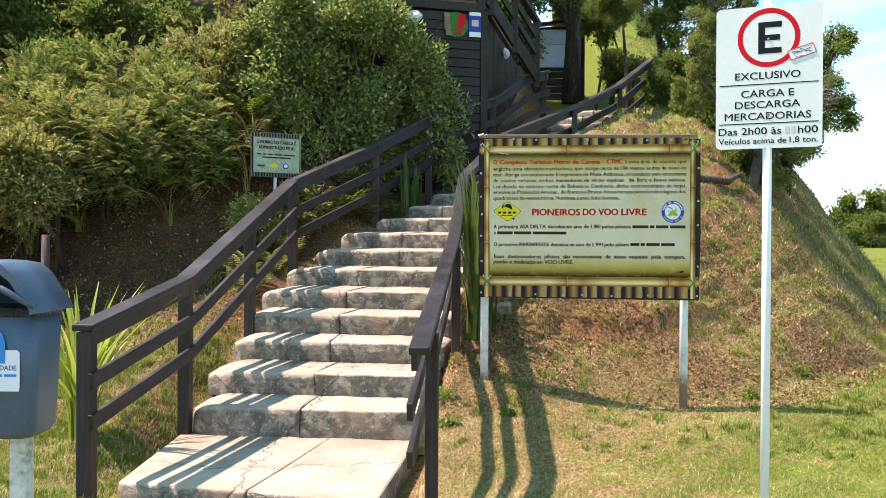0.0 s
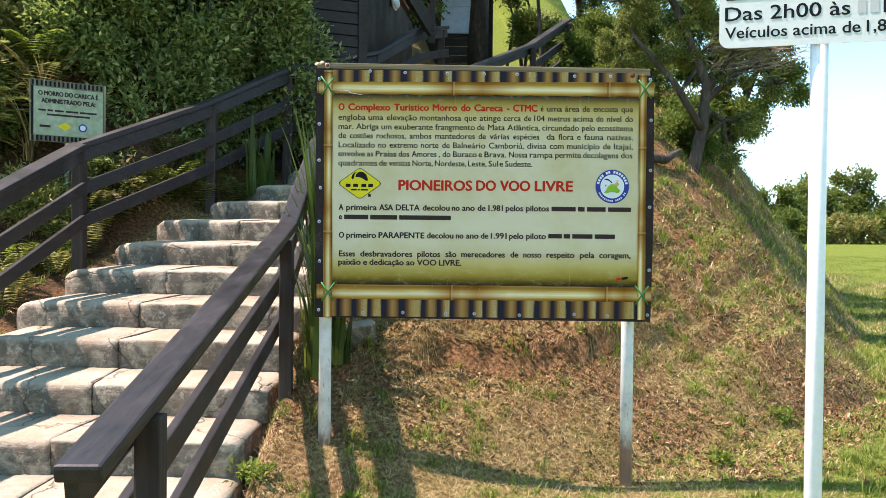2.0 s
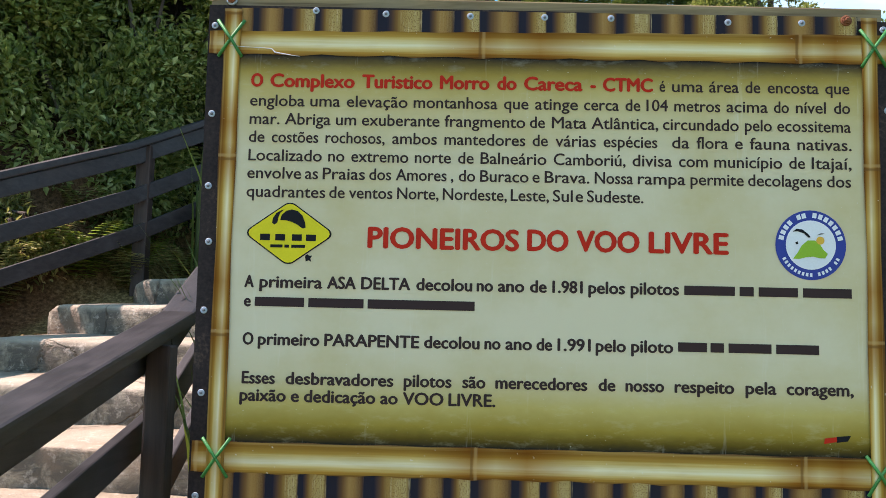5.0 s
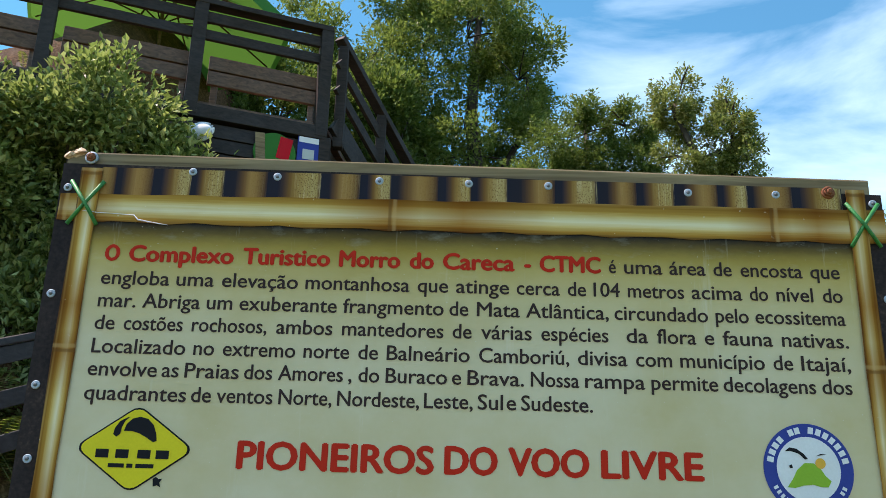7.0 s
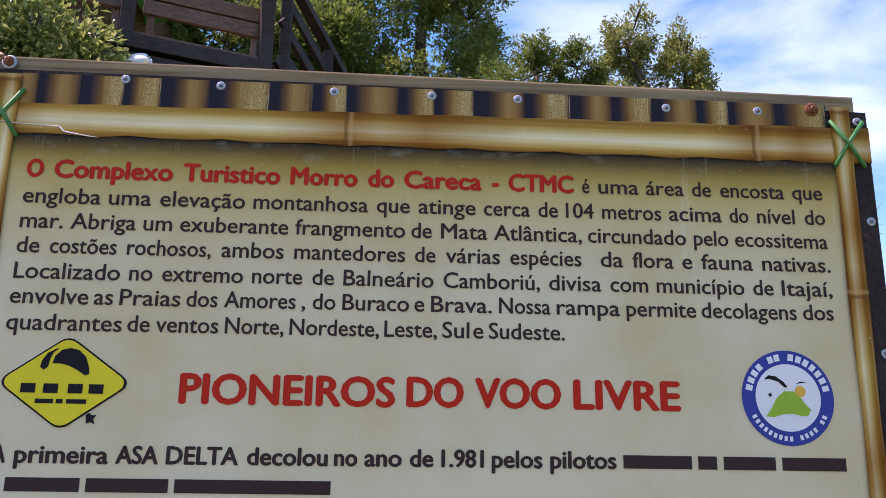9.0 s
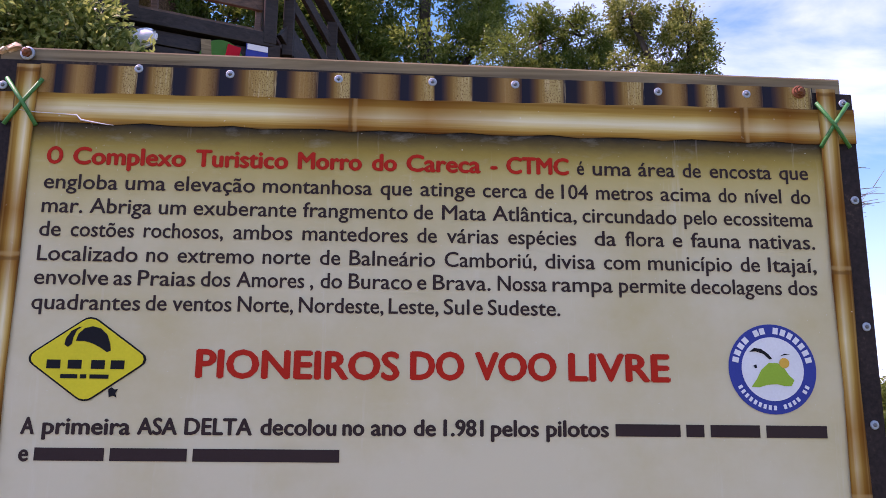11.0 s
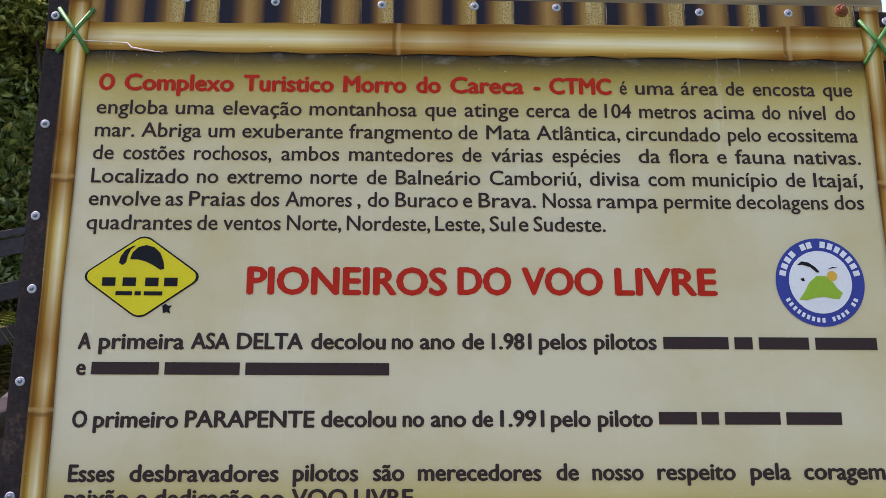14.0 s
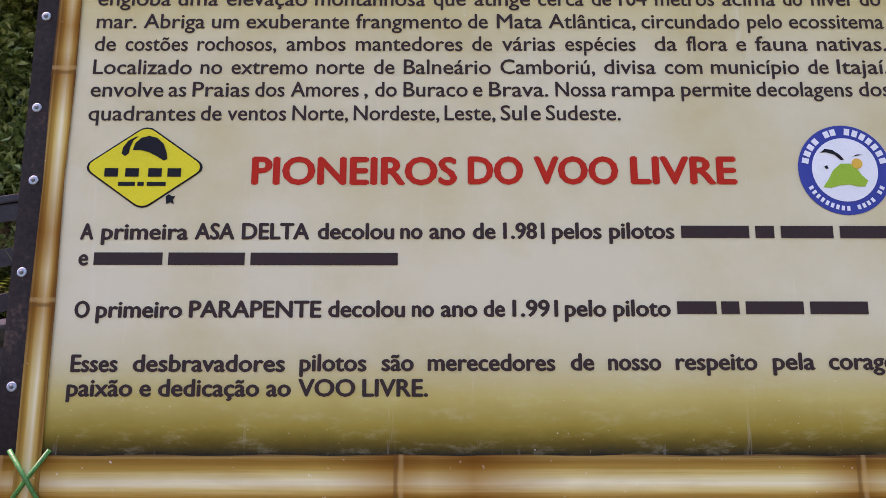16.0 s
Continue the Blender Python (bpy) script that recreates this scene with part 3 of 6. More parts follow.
RAIL_R = [(-0.11, 5.90, 0.945), (-0.19, 9.2, 1.57), (-0.2, 10.6, 2.24), (0.2, 12.4, 2.92), (1.12, 13.8, 3.46), (1.9, 15.2, 4.02), (2.57, 16.5, 4.67)]


def on_line(pts, k, u):
    return Vector(pts[k]).lerp(Vector(pts[k + 1]), u)


def handrail(pts, posts, thick, label, side, set_off=0.0):
    h = empty("handrail", (pts[0][0], pts[0][1], float(ground(pts[0][0], pts[0][1]))))
    inv = h.matrix_world.inverted()
    tagged(h, label, "handrail", group="handrails beside the steps")

    def add(name, bm, mat):
        p = part(name, bm, mat, h)
        p.matrix_parent_inverse = inv

    for a, b in zip(pts, pts[1:]):
        add("top_rail", beam((a[0], a[1], a[2] - 0.025), (b[0], b[1], b[2] - 0.025), 0.145 if side > 0 else 0.115, 0.045, 0.010, None, 0.05), M_RAIL)
        add("top_plank", beam((a[0] + side * 0.03, a[1], a[2] - 0.10), (b[0] + side * 0.03, b[1], b[2] - 0.10), 0.035, 0.10, 0.006, None, 0.03 if side > 0 or a is not pts[0] else -0.04), M_RAIL)
        for dz in (0.36, 0.62):
            add("rail", beam((a[0] + side * 0.05, a[1], a[2] - dz), (b[0] + side * 0.05, b[1], b[2] - dz), 0.035, 0.10, 0.006, None, 0.03), M_RAIL)
    for k, u, z in posts:
        p = on_line(pts, k, u)
        zf = z if z is not None else float(ground(p.x, p.y)) - 0.1
        add("post", box((thick, thick, p.z - 0.06 - zf), Matrix.Translation((p.x + set_off, p.y, (p.z - 0.06 + zf) / 2)), 0.008), M_POSTW)
    return h


handrail(RAIL_L, [(0, 0.02, -0.3), (1, 0.0, -0.05), (1, 0.52, 0.45), (2, 0.0, 1.0), (3, 0.1, 1.4), (4, 0.0, 1.8), (5, 0.0, 2.4), (6, 0.9, 3.0)], 0.095,
         "dark brown wooden handrail with three rails beside steps", 1)
handrail(RAIL_R, [(0, 0.13, -0.3), (0, 0.92, 0.4), (2, 0.02, 1.2), (3, 0.1, 1.9), (4, 0.0, 2.3), (5, 0.0, 2.9), (5, 0.95, 3.4)], 0.075,
         "dark painted wooden handrail with plank joint and worn top", -1, 0.035)


# ---- big information board ----
BY = 8.54
L, R, T, B = 0.072, 1.884, 2.385, 1.045


def parchment_material():
    m, t, b = shader("parchment_print", 0.5, 0, 0.06)
    v = coords(t)
    x, y, z = split(t, v)
    cloud = noise_node(t, v, 3.0, 5, 0.6)
    fine = noise_node(t, coords(t, (1, 1, 2.5)), 14, 5, 0.65)
    edge = maths(t, "ADD", z, maths(t, "MULTIPLY", maths(t, "SUBTRACT", fine, 0.5), 0.02))
    col = ramp(t, ranged(t, edge, 1.229, 2.249), [
        (0.0, (0.02, 0.018, 0.014)), (0.02, (0.12, 0.08, 0.012)), (0.05, (0.33, 0.235, 0.04)), (0.10, (0.50, 0.395, 0.13)), (0.17, (0.58, 0.505, 0.32)), (0.26, (0.62, 0.555, 0.39)), (0.74, (0.62, 0.55, 0.38)),
        (0.85, (0.58, 0.49, 0.27)), (0.92, (0.50, 0.385, 0.14)), (0.955, (0.36, 0.255, 0.06)), (0.98, (0.14, 0.095, 0.03)), (1.0, (0.024, 0.021, 0.021))])
    col = mixed(t, ranged(t, cloud, 0.42, 0.68, 0, 0.7), col, mixed(t, 1.0, col, (0.83, 0.755, 0.52), "MULTIPLY"), "MIX")
    col = mixed(t, ranged(t, fine, 0.55, 0.8, 0, 0.25), col, (0.62, 0.58, 0.44))
    drip = noise_node(t, coords(t, (26, 1, 2.2)), 1.0, 5, 0.7)
    col = mixed(t, ranged(t, drip, 0.60, 0.74, 0, 0.3), col, (0.70, 0.68, 0.60))
    speck = noise_node(t, v, 170, 2, 0.4)
    col = mixed(t, ranged(t, speck, 0.74, 0.78, 0, 0.5), col, (0.66, 0.63, 0.55))
    link(t, col, b.inputs["Base Color"])
    link(t, ranged(t, cloud, 0.3, 0.7, 0.42, 0.6), b.inputs["Roughness"])
    bump(t, b, noise_node(t, v, 1.6, 2), 0.12, 0.02)
    return m


def bamboo_print(name, across, c0, c1, knots, along):
    """Printed bamboo cane: tone runs across the cane, darker towards its knots."""
    m, t, b = shader(name, 0.5, 0, 0.06)
    v = coords(t)
    x, y, z = split(t, v)
    a, l = (z, x) if across == "z" else (x, z)
    streak = noise_node(t, coords(t, (1.6, 1, 110) if across == "z" else (110, 1, 1.6)), 1.0, 6, 0.7)
    u = maths(t, "ADD", ranged(t, a, c0, c1), maths(t, "MULTIPLY", maths(t, "SUBTRACT", streak, 0.5), 0.30))
    col = ramp(t, u, [(0.0, (0.16, 0.08, 0.03)), (0.05, (0.38, 0.22, 0.06)), (0.13, (0.27, 0.125, 0.018)), (0.30, (0.42, 0.235, 0.042)), (0.38, (0.58, 0.40, 0.13)), (0.5, (0.66, 0.53, 0.26)), (0.62, (0.76, 0.67, 0.44)), (0.76, (0.66, 0.47, 0.17)), (0.9, (0.42, 0.21, 0.03)), (1.0, (0.20, 0.09, 0.02))])
    soft = noise_node(t, coords(t, (2.2, 1, 9) if across == "z" else (9, 1, 2.2)), 1.0, 4, 0.6)
    col = mixed(t, ranged(t, soft, 0.50, 0.72, 0, 0.45), col, (0.33, 0.17, 0.04))
    chip = noise_node(t, v, 75, 3, 0.5)
    col = mixed(t, ranged(t, chip, 0.70, 0.73, 0, 0.55), col, (0.74, 0.70, 0.62))
    brown = 0.0
    for k, reach in knots:
        away = maths(t, "SUBTRACT", l, k)
        near = maths(t, "SUBTRACT", 1.0, maths(t, "DIVIDE", maths(t, "ABSOLUTE", away), reach))
        ahead = maths(t, "SUBTRACT", 1.0, maths(t, "DIVIDE", maths(t, "ABSOLUTE", maths(t, "SUBTRACT", away, reach)), reach * 1.25))
        brown = maths(t, "MAXIMUM", brown, maths(t, "MAXIMUM", near, ahead))
    wavy = maths(t, "MULTIPLY", brown, maths(t, "ADD", 0.55, maths(t, "MULTIPLY", streak, 0.7)))
    col = mixed(t, maths(t, "MINIMUM", wavy, 0.95), col, mixed(t, 1.0, col, (0.56, 0.34, 0.16), "MULTIPLY"))
    for k, reach in knots:
        d = maths(t, "ABSOLUTE", maths(t, "SUBTRACT", l, k))
        col = mixed(t, ranged(t, d, 0.005, 0.002, 0, 0.6), col, (0.14, 0.06, 0.015))
        d2 = maths(t, "ABSOLUTE", maths(t, "SUBTRACT", l, k + 0.010))
        col = mixed(t, ranged(t, d2, 0.006, 0.002, 0, 0.35), col, (0.55, 0.36, 0.15))
    link(t, col, b.inputs["Base Color"])
    bump(t, b, noise_node(t, v, 1.6, 2), 0.1, 0.02)
    return m


def slat_print():
    """Printed row of bamboo ends, burnt towards one side, with blue-black gaps and a sharp far edge."""
    m, t, b = shader("burnt_slat_print", 0.5, 0, 0.06)
    v = coords(t)
    x, y, z = split(t, v)
    wob = noise_node(t, coords(t, (3.5, 0, 0)), 1.0, 2)
    xx = maths(t, "ADD", x, maths(t, "MULTIPLY", wob, 0.16))
    run = maths(t, "MULTIPLY", xx, 11.3)
    ph = maths(t, "FRACT", run)
    one = t.nodes.new("ShaderNodeTexWhiteNoise")
    one.noise_dimensions = "1D"
    link(t, maths(t, "FLOOR", run), one.inputs["W"])
    streak = noise_node(t, coords(t, (190, 1, 5)), 1.0, 5, 0.7)
    u = maths(t, "ADD", maths(t, "MULTIPLY", ph, 0.97), maths(t, "MULTIPLY", maths(t, "SUBTRACT", streak, 0.5), 0.09))
    tint = noise_node(t, coords(t, (11, 0, 0)), 1.0, 1)
    col = ramp(t, u, [(0.0, (0.018, 0.018, 0.028)), (0.17, (0.020, 0.019, 0.030)), (0.25, (0.075, 0.04, 0.03)), (0.36, (0.17, 0.08, 0.025)), (0.48, (0.31, 0.17, 0.045)), (0.7, (0.43, 0.28, 0.095)), (0.88, (0.40, 0.27, 0.09)), (0.93, (0.18, 0.10, 0.04)), (0.955, (0.03, 0.026, 0.03)), (1.0, (0.018, 0.018, 0.028))])
    col = mixed(t, maths(t, "MULTIPLY", ranged(t, u, 0.45, 0.65), ranged(t, tint, 0.45, 0.6, 0, 0.6)), col, mixed(t, 1.0, col, (1.08, 1.18, 1.45), "MULTIPLY"))
    gold = ranged(t, u, 0.42, 0.58)
    line = noise_node(t, coords(t, (240, 1, 9)), 1.0, 4, 0.75)
    col = mixed(t, maths(t, "MULTIPLY", gold, ranged(t, line, 0.52, 0.60, 0, 0.6)), col, (0.60, 0.46, 0.24))
    fleck = noise_node(t, coords(t, (330, 1, 230)), 1.0, 4, 0.7)
    inside = maths(t, "MULTIPLY", gold, ranged(t, u, 0.93, 0.90))
    col = mixed(t, maths(t, "MULTIPLY", inside, ranged(t, fleck, 0.53, 0.58, 0, 0.8)), col, (0.15, 0.07, 0.02))
    # some canes are plain brown, darker at both sides
    cane = ramp(t, u, [(0.0, (0.018, 0.018, 0.028)), (0.20, (0.022, 0.019, 0.026)), (0.38, (0.15, 0.07, 0.028)), (0.58, (0.36, 0.19, 0.06)), (0.72, (0.30, 0.145, 0.04)), (0.9, (0.12, 0.05, 0.02)), (1.0, (0.02, 0.018, 0.026))])
    col = mixed(t, ranged(t, one.outputs["Value"], 0.60, 0.66, 0, 0.85), col, cane)
    link(t, col, b.inputs["Base Color"])
    return m


M_PARCH = parchment_material()
M_DARKPRINT = plain("dark_print", [(0, (0.017, 0.013, 0.014)), (0.7, (0.038, 0.027, 0.026)), (1, (0.085, 0.055, 0.042))], 120, 6, 0.5, spec=0.06, relief=0.04)
M_BTOP = bamboo_print("bamboo_print_top", "z", 2.328, 2.249, [(0.798, 0.16), (1.633, 0.10), (0.08, 0.06), (1.9, 0.1)], "x")
M_BBOT = bamboo_print("bamboo_print_bottom", "z", 1.229, 1.150, [(0.798, 0.14), (1.633, 0.10), (0.08, 0.06), (1.9, 0.1)], "x")
M_BLEFT = bamboo_print("bamboo_print_side", "x", 0.115, 0.158, [(1.964, 0.10), (1.501, 0.14), (2.36, 0.05)], "z")
M_BRIGHT = bamboo_print("bamboo_print_side_two", "x", 1.842, 1.803, [(1.968, 0.14), (1.51, 0.14), (2.36, 0.05)], "z")
M_SLAT = slat_print()
M_SPLINT = plain("splintered_wood", [(0, (0.22, 0.11, 0.05)), (0.5, (0.5, 0.34, 0.2)), (1, (0.75, 0.62, 0.46))], 60, 20, 0.6, relief=0.5)

PARA = ["O Complexo Turistico Morro do Careca - CTMC", "é uma área de encosta que", "engloba uma elevação montanhosa que atinge cerca de 104 metros acima do nível do",
        "mar. Abriga um exuberante frangmento de Mata Atlântica, circundado pelo ecossitema", "de costões rochosos, ambos mantedores de várias espécies da flora e fauna nativas.",
        "Localizado no extremo norte de Balneário Camboriú, divisa com município de Itajaí,", "envolve as Praias dos Amores , do Buraco e Brava. Nossa rampa permite decolagens dos",
        "quadrantes de ventos Norte, Nordeste, Leste, Sul e Sudeste."]
BOLD = ["PIONEIROS DO VOO LIVRE", "A primeira ASA DELTA decolou no ano de 1.981 pelos pilotos", "e", "O primeiro PARAPENTE decolou no ano de 1.991 pelo piloto",
        "Esses desbravadores pilotos são merecedores de nosso respeito pela coragem,", "paixão e dedicação ao VOO LIVRE."]
SIGN = ["EXCLUSIVO", "CARGA E", "DESCARGA", "MERCADORIAS", "Das 2h00 às", "h00", "Veículos acima de 1,8 ton.", "E"]
SMALL = ["O MORRO DO CARECA É", "ADMINISTRADO PELA:"]
LIGHT_W, BOLD_W = 0.014, 0.034
jobs = {(w, 0) for line in PARA + BOLD + SIGN + SMALL + ["CIDADE"] for w in line.split()}
letter_meshes(jobs)


def board_strip(name, x0, x1, z0, z1, y, mat, parent, th=0.0012, warp=0.0, drop=0.0):
    n = max(2, int((x1 - x0) / 0.06))
    bm = bmesh.new()
    top = [(x0 + (x1 - x0) * i / n, z1 + warp * math.sin(i * 1.7) * 0.5 - drop * (1 - i / n)) for i in range(n + 1)]
    bot = [(x1 - (x1 - x0) * i / n, z0 + warp * math.sin(i * 2.3 + 1)) for i in range(n + 1)]
    ob = part(name, outline(top + bot, th, bm), mat, parent)
    ob.location = (0, y, 0)
    return ob


def info_board():
    bd = empty("information_board", (0, 0, 0))
    tagged(bd, "large printed information board with bamboo-pattern border on two steel posts", "sign board")
    # timber behind the sheet
    part("back_frame", box((R - L - 0.02, 0.045, 0.09), Matrix.Translation(((L + R) / 2 - 0.012, BY + 0.026, T - 0.020)) @ Matrix.Rotation(0.0075, 4, "Y"), 0.004), M_PINE, bd, "raw pine batten with knots")
    part("back_frame", box((R - L - 0.02, 0.045, 0.07), Matrix.Translation(((L + R) / 2, BY + 0.026, B + 0.038)), 0.004), M_PINE, bd)
    for x in (L + 0.05, R - 0.05):
        part("back_frame", box((0.06, 0.045, T - B - 0.14), Matrix.Translation((x, BY + 0.026, (T + B) / 2)), 0.004), M_PINE, bd)
    bm = outline([(L, B + 0.005), (R - 0.006, B - 0.004), (R + 0.004, 1.6), (R - 0.002, T - 0.02), ((L + R) / 2, T - 0.004), (L - 0.004, T)], 0.003)
    sh = part("printed_sheet", bm, M_DARKPRINT, bd, "dark glossy printed sheet")
    sh.location = (0, BY, 0)
    y = BY - 0.004
    board_strip("slat_border", L + 0.085, R - 0.09, 2.304, T - 0.008, y, M_SLAT, bd)
    board_strip("slat_border", L + 0.085, R - 0.08, B + 0.012, 1.152, y, M_SLAT, bd)
    board_strip("parchment", 0.150, 1.812, 1.227, 2.251, y, M_PARCH, bd)
    y2 = BY - 0.0065
    board_strip("bamboo_cane", L + 0.002, R - 0.002, 2.249, 2.328, y2, M_BTOP, bd, 0.0012, 0.003, 0.016)
    board_strip("bamboo_cane", L + 0.006, R - 0.004, 1.150, 1.229, y2, M_BBOT, bd, 0.0012, 0.003)
    y3 = BY - 0.009
    for x0, x1, m in ((0.112, 0.160, M_BLEFT), (1.801, 1.844, M_BRIGHT)):
        bm = outline([(x0 + 0.006, B + 0.008), (x1 + 0.004, B + 0.008), (x1 + 0.002, 1.5), (x1 - 0.003, 1.74), (x1, 1.96), (x1 - 0.003, 2.2), (x1 - 0.001, T - 0.012), (x0, T - 0.012), (x0 + 0.002, 2.2), (x0, 1.96), (x0 + 0.005, 1.74), (x0 + 0.002, 1.5)], 0.0012)
        p = part("bamboo_cane", bm, m, bd)
        p.location = (0, y3, 0)
    # cords tied over the corners
    for x, z in ((0.132, 2.290), (1.832, 2.290), (0.142, 1.188), (1.828, 1.186)):
        for s in (-1, 1):
            bm = tube([(x - s * 0.036, y3 - 0.004, z + 0.05), (x, y3 - 0.006 - 0.002 * s, z), (x + s * 0.032, y3 - 0.004, z - 0.05)], [0.0045, 0.004, 0.0045], 8)
            part("cord", bm, M_CORD, bd)
    # screws with washers
    spots = [(0.357, 2.372), (0.545, 2.366), (0.771, 2.363), (0.969, 2.363), (1.145, 2.363), (1.454, 2.357), (1.648, 2.358), (1.861, 2.343), (0.086, 2.327), (0.088, 2.086), (0.088, 1.892), (0.096, 1.744), (0.092, 1.564), (0.095, 1.351),
             (1.868, 2.126), (1.868, 1.857), (1.866, 1.659), (1.868, 1.32), (0.331, 1.076), (0.545, 1.079), (0.775, 1.075), (0.929, 1.077), (1.171, 1.071), (1.467, 1.079), (1.644, 1.070), (0.092, 1.089), (1.862, 1.078)]
    for x, z in spots:
        sc = part("screw", screw_mesh(0.0050), M_STEEL, bd)
        sc.location = (x, BY - 0.0045, z)
        w = part("washer", tube([(0, 0.0006, 0), (0, -0.0012, 0), (0, -0.002, 0)], [0.0092, 0.0090, 0.0074], 18), M_WASHER, sc, "pale blue zinc washer")
    for x, z, m in ((0.129, 2.398, M_STEEL), (1.764, 2.366, M_RUST)):
        sc = part("bolt", tube([(0, 0.012, 0), (0, -0.006, 0), (0, -0.0075, 0)], [0.0065, 0.0065, 0.004], 12), M_RUST, bd, "rusty bolt end")
        sc.location = (x, BY - 0.012, z)
        part("nut", tube([(0, 0.004, 0), (0, -0.003, 0)], [0.0105, 0.0105], 6), M_RUST, sc)
        part("washer", tube([(0, 0.008, 0), (0, 0.004, 0), (0, 0.003, 0)], [0.0145, 0.0145, 0.011], 18), M_WASHER if m is M_STEEL else M_RUST, sc)
    # steel pipe posts
    for x, zf in ((0.118, 0.1), (1.774, 0.0)):
        part("post", tube([(x, BY + 0.085, zf), (x, BY + 0.085, 1.2), (x, BY + 0.085, T - 0.02)], [0.034] * 3, 18), M_BPOST, bd, "weathered white-painted steel pipe")
    # text
    yt = BY - 0.0062
    zs = [2.168, 2.168, 2.1155, 2.066, 2.0175, 1.968, 1.9205, 1.871]
    body = [
        (0.189, 0.336, 0.350, 0.431, 0.447, 0.610, 0.625, 0.848, 0.864, 0.930, 0.946, 1.060, 1.075, 1.168, 1.184, 1.224, 1.239, 1.296, 1.312, 1.433, 1.448, 1.557, 1.572, 1.612, 1.629, 1.708, 1.728, 1.771),
        (0.190, 0.271, 0.284, 0.407, 0.420, 0.475, 0.489, 0.696, 0.708, 0.922, 0.933, 0.974, 0.991, 1.083, 1.095, 1.271, 1.282, 1.481, 1.496, 1.567, 1.580, 1.772),
        (0.190, 0.233, 0.251, 0.376, 0.394, 0.552, 0.571, 0.690, 0.709, 0.923, 0.941, 0.982, 1.001, 1.108, 1.127, 1.269, 1.306, 1.352, 1.370, 1.453, 1.470, 1.491, 1.508, 1.614, 1.632, 1.773),
        (0.191, 0.387, 0.403, 0.447, 0.464, 0.616, 0.632, 0.728, 0.746, 0.788, 0.805, 0.979, 0.997, 1.186, 1.203, 1.307, 1.324, 1.400, 1.416, 1.593, 1.610, 1.652, 1.668, 1.772),
        (0.190, 0.334, 0.343, 0.379, 0.390, 0.503, 0.513, 0.572, 0.583, 0.718, 0.728, 0.736, 0.749, 0.793, 0.805, 0.933, 0.942, 0.962, 0.974, 1.092, 1.105, 1.206, 1.217, 1.342, 1.354, 1.493, 1.503, 1.695, 1.707, 1.770),
        (0.190, 0.400, 0.409, 0.451, 0.461, 0.577, 0.588, 0.698, 0.708, 0.877, 0.886, 0.987, 0.996, 1.049, 1.055, 1.076, 1.085, 1.233)]
    set_words("lettering", PARA[0], 0.042, 0.0505, (0.188, 0.224, 0.240, 0.469, 0.485, 0.676, 0.692, 0.827, 0.844, 0.899, 0.915, 1.073, 1.090, 1.108, 1.123, 1.258), zs[0], yt, M_RED, bd)
    set_words("lettering", PARA[1], LIGHT_W, 0.0445, (1.273, 1.289, 1.306, 1.389, 1.403, 1.482, 1.498, 1.538, 1.556, 1.690, 1.706, 1.770), zs[1], yt, M_INK, bd)
    for line, edges, z in zip(PARA[2:], body, zs[2:]):
        set_words("lettering", line, LIGHT_W, 0.0445, edges, z, yt, M_INK, bd)
    set_words("lettering", BOLD[0], 0.038, 0.077, (0.512, 0.913, 0.929, 1.041, 1.057, 1.225, 1.244, 1.455), 1.742, yt, M_RED, bd)
    set_words("lettering", BOLD[1], BOLD_W, 0.0445, (0.194, 0.222, 0.234, 0.401, 0.411, 0.489, 0.500, 0.631, 0.644, 0.792, 0.801, 0.846, 0.856, 0.927, 0.939, 0.985, 0.997, 1.078, 1.090, 1.187, 1.199, 1.326), 1.633, yt, M_INK, bd)
    set_words("lettering", BOLD[2], BOLD_W, 0.0445, (0.195, 0.216), 1.583, yt, M_INK, bd)
    set_words("lettering", BOLD[3], BOLD_W, 0.0445, (0.196, 0.227, 0.236, 0.399, 0.409, 0.658, 0.668, 0.814, 0.824, 0.868, 0.878, 0.949, 0.958, 1.001, 1.012, 1.100, 1.110, 1.190, 1.201, 1.311), 1.484, yt, M_INK, bd)
    set_words("lettering", BOLD[4], BOLD_W, 0.0445, (0.198, 0.287, 0.312, 0.594, 0.618, 0.744, 0.769, 0.831, 0.854, 1.092, 1.118, 1.164, 1.187, 1.288, 1.312, 1.466, 1.492, 1.573, 1.596, 1.768), 1.384, yt, M_INK, bd)
    words_line("lettering", BOLD[5], BOLD_W, 0.0445, 0.197, 0.855, 1.334, yt, M_INK, bd)
    bars("name_bar", [(1.338, 1.468), (1.480, 1.516), (1.529, 1.629), (1.642, 1.766)], 1.632, 0.024, yt, M_INK, bd)
    bars("name_bar", [(0.225, 0.354), (0.365, 0.509), (0.520, 0.798)], 1.578, 0.024, yt, M_INK, bd)
    bars("name_bar", [(1.322, 1.396), (1.405, 1.439), (1.451, 1.560), (1.572, 1.681)], 1.486, 0.024, yt, M_INK, bd)
    # lozenge emblem
    cx, cz, a, b = 0.308, 1.770, 0.112, 0.080

    def lozenge(k):
        pts = []
        for (px, pz), ang in (((a, 0), 0), ((0, b), 90), ((-a, 0), 180), ((0, -b), 270)):
            r = 0.02 * k
            q = 1 - 0.20
            for da in (-50, -25, 0, 25, 50):
                t_ = radians(ang + da)
                pts.append((cx + px * q * k + 0.022 * k * math.cos(t_), cz + pz * q * k + 0.017 * k * math.sin(t_)))
        return pts

    e = part("emblem", outline(lozenge(1.0), 0.0006), M_BLACK, bd, "yellow lozenge emblem with dark wing shape")
    e.location = (0, yt, 0)
    f = part("emblem_face", outline(lozenge(0.955), 0.0006), M_YELLOW, e)
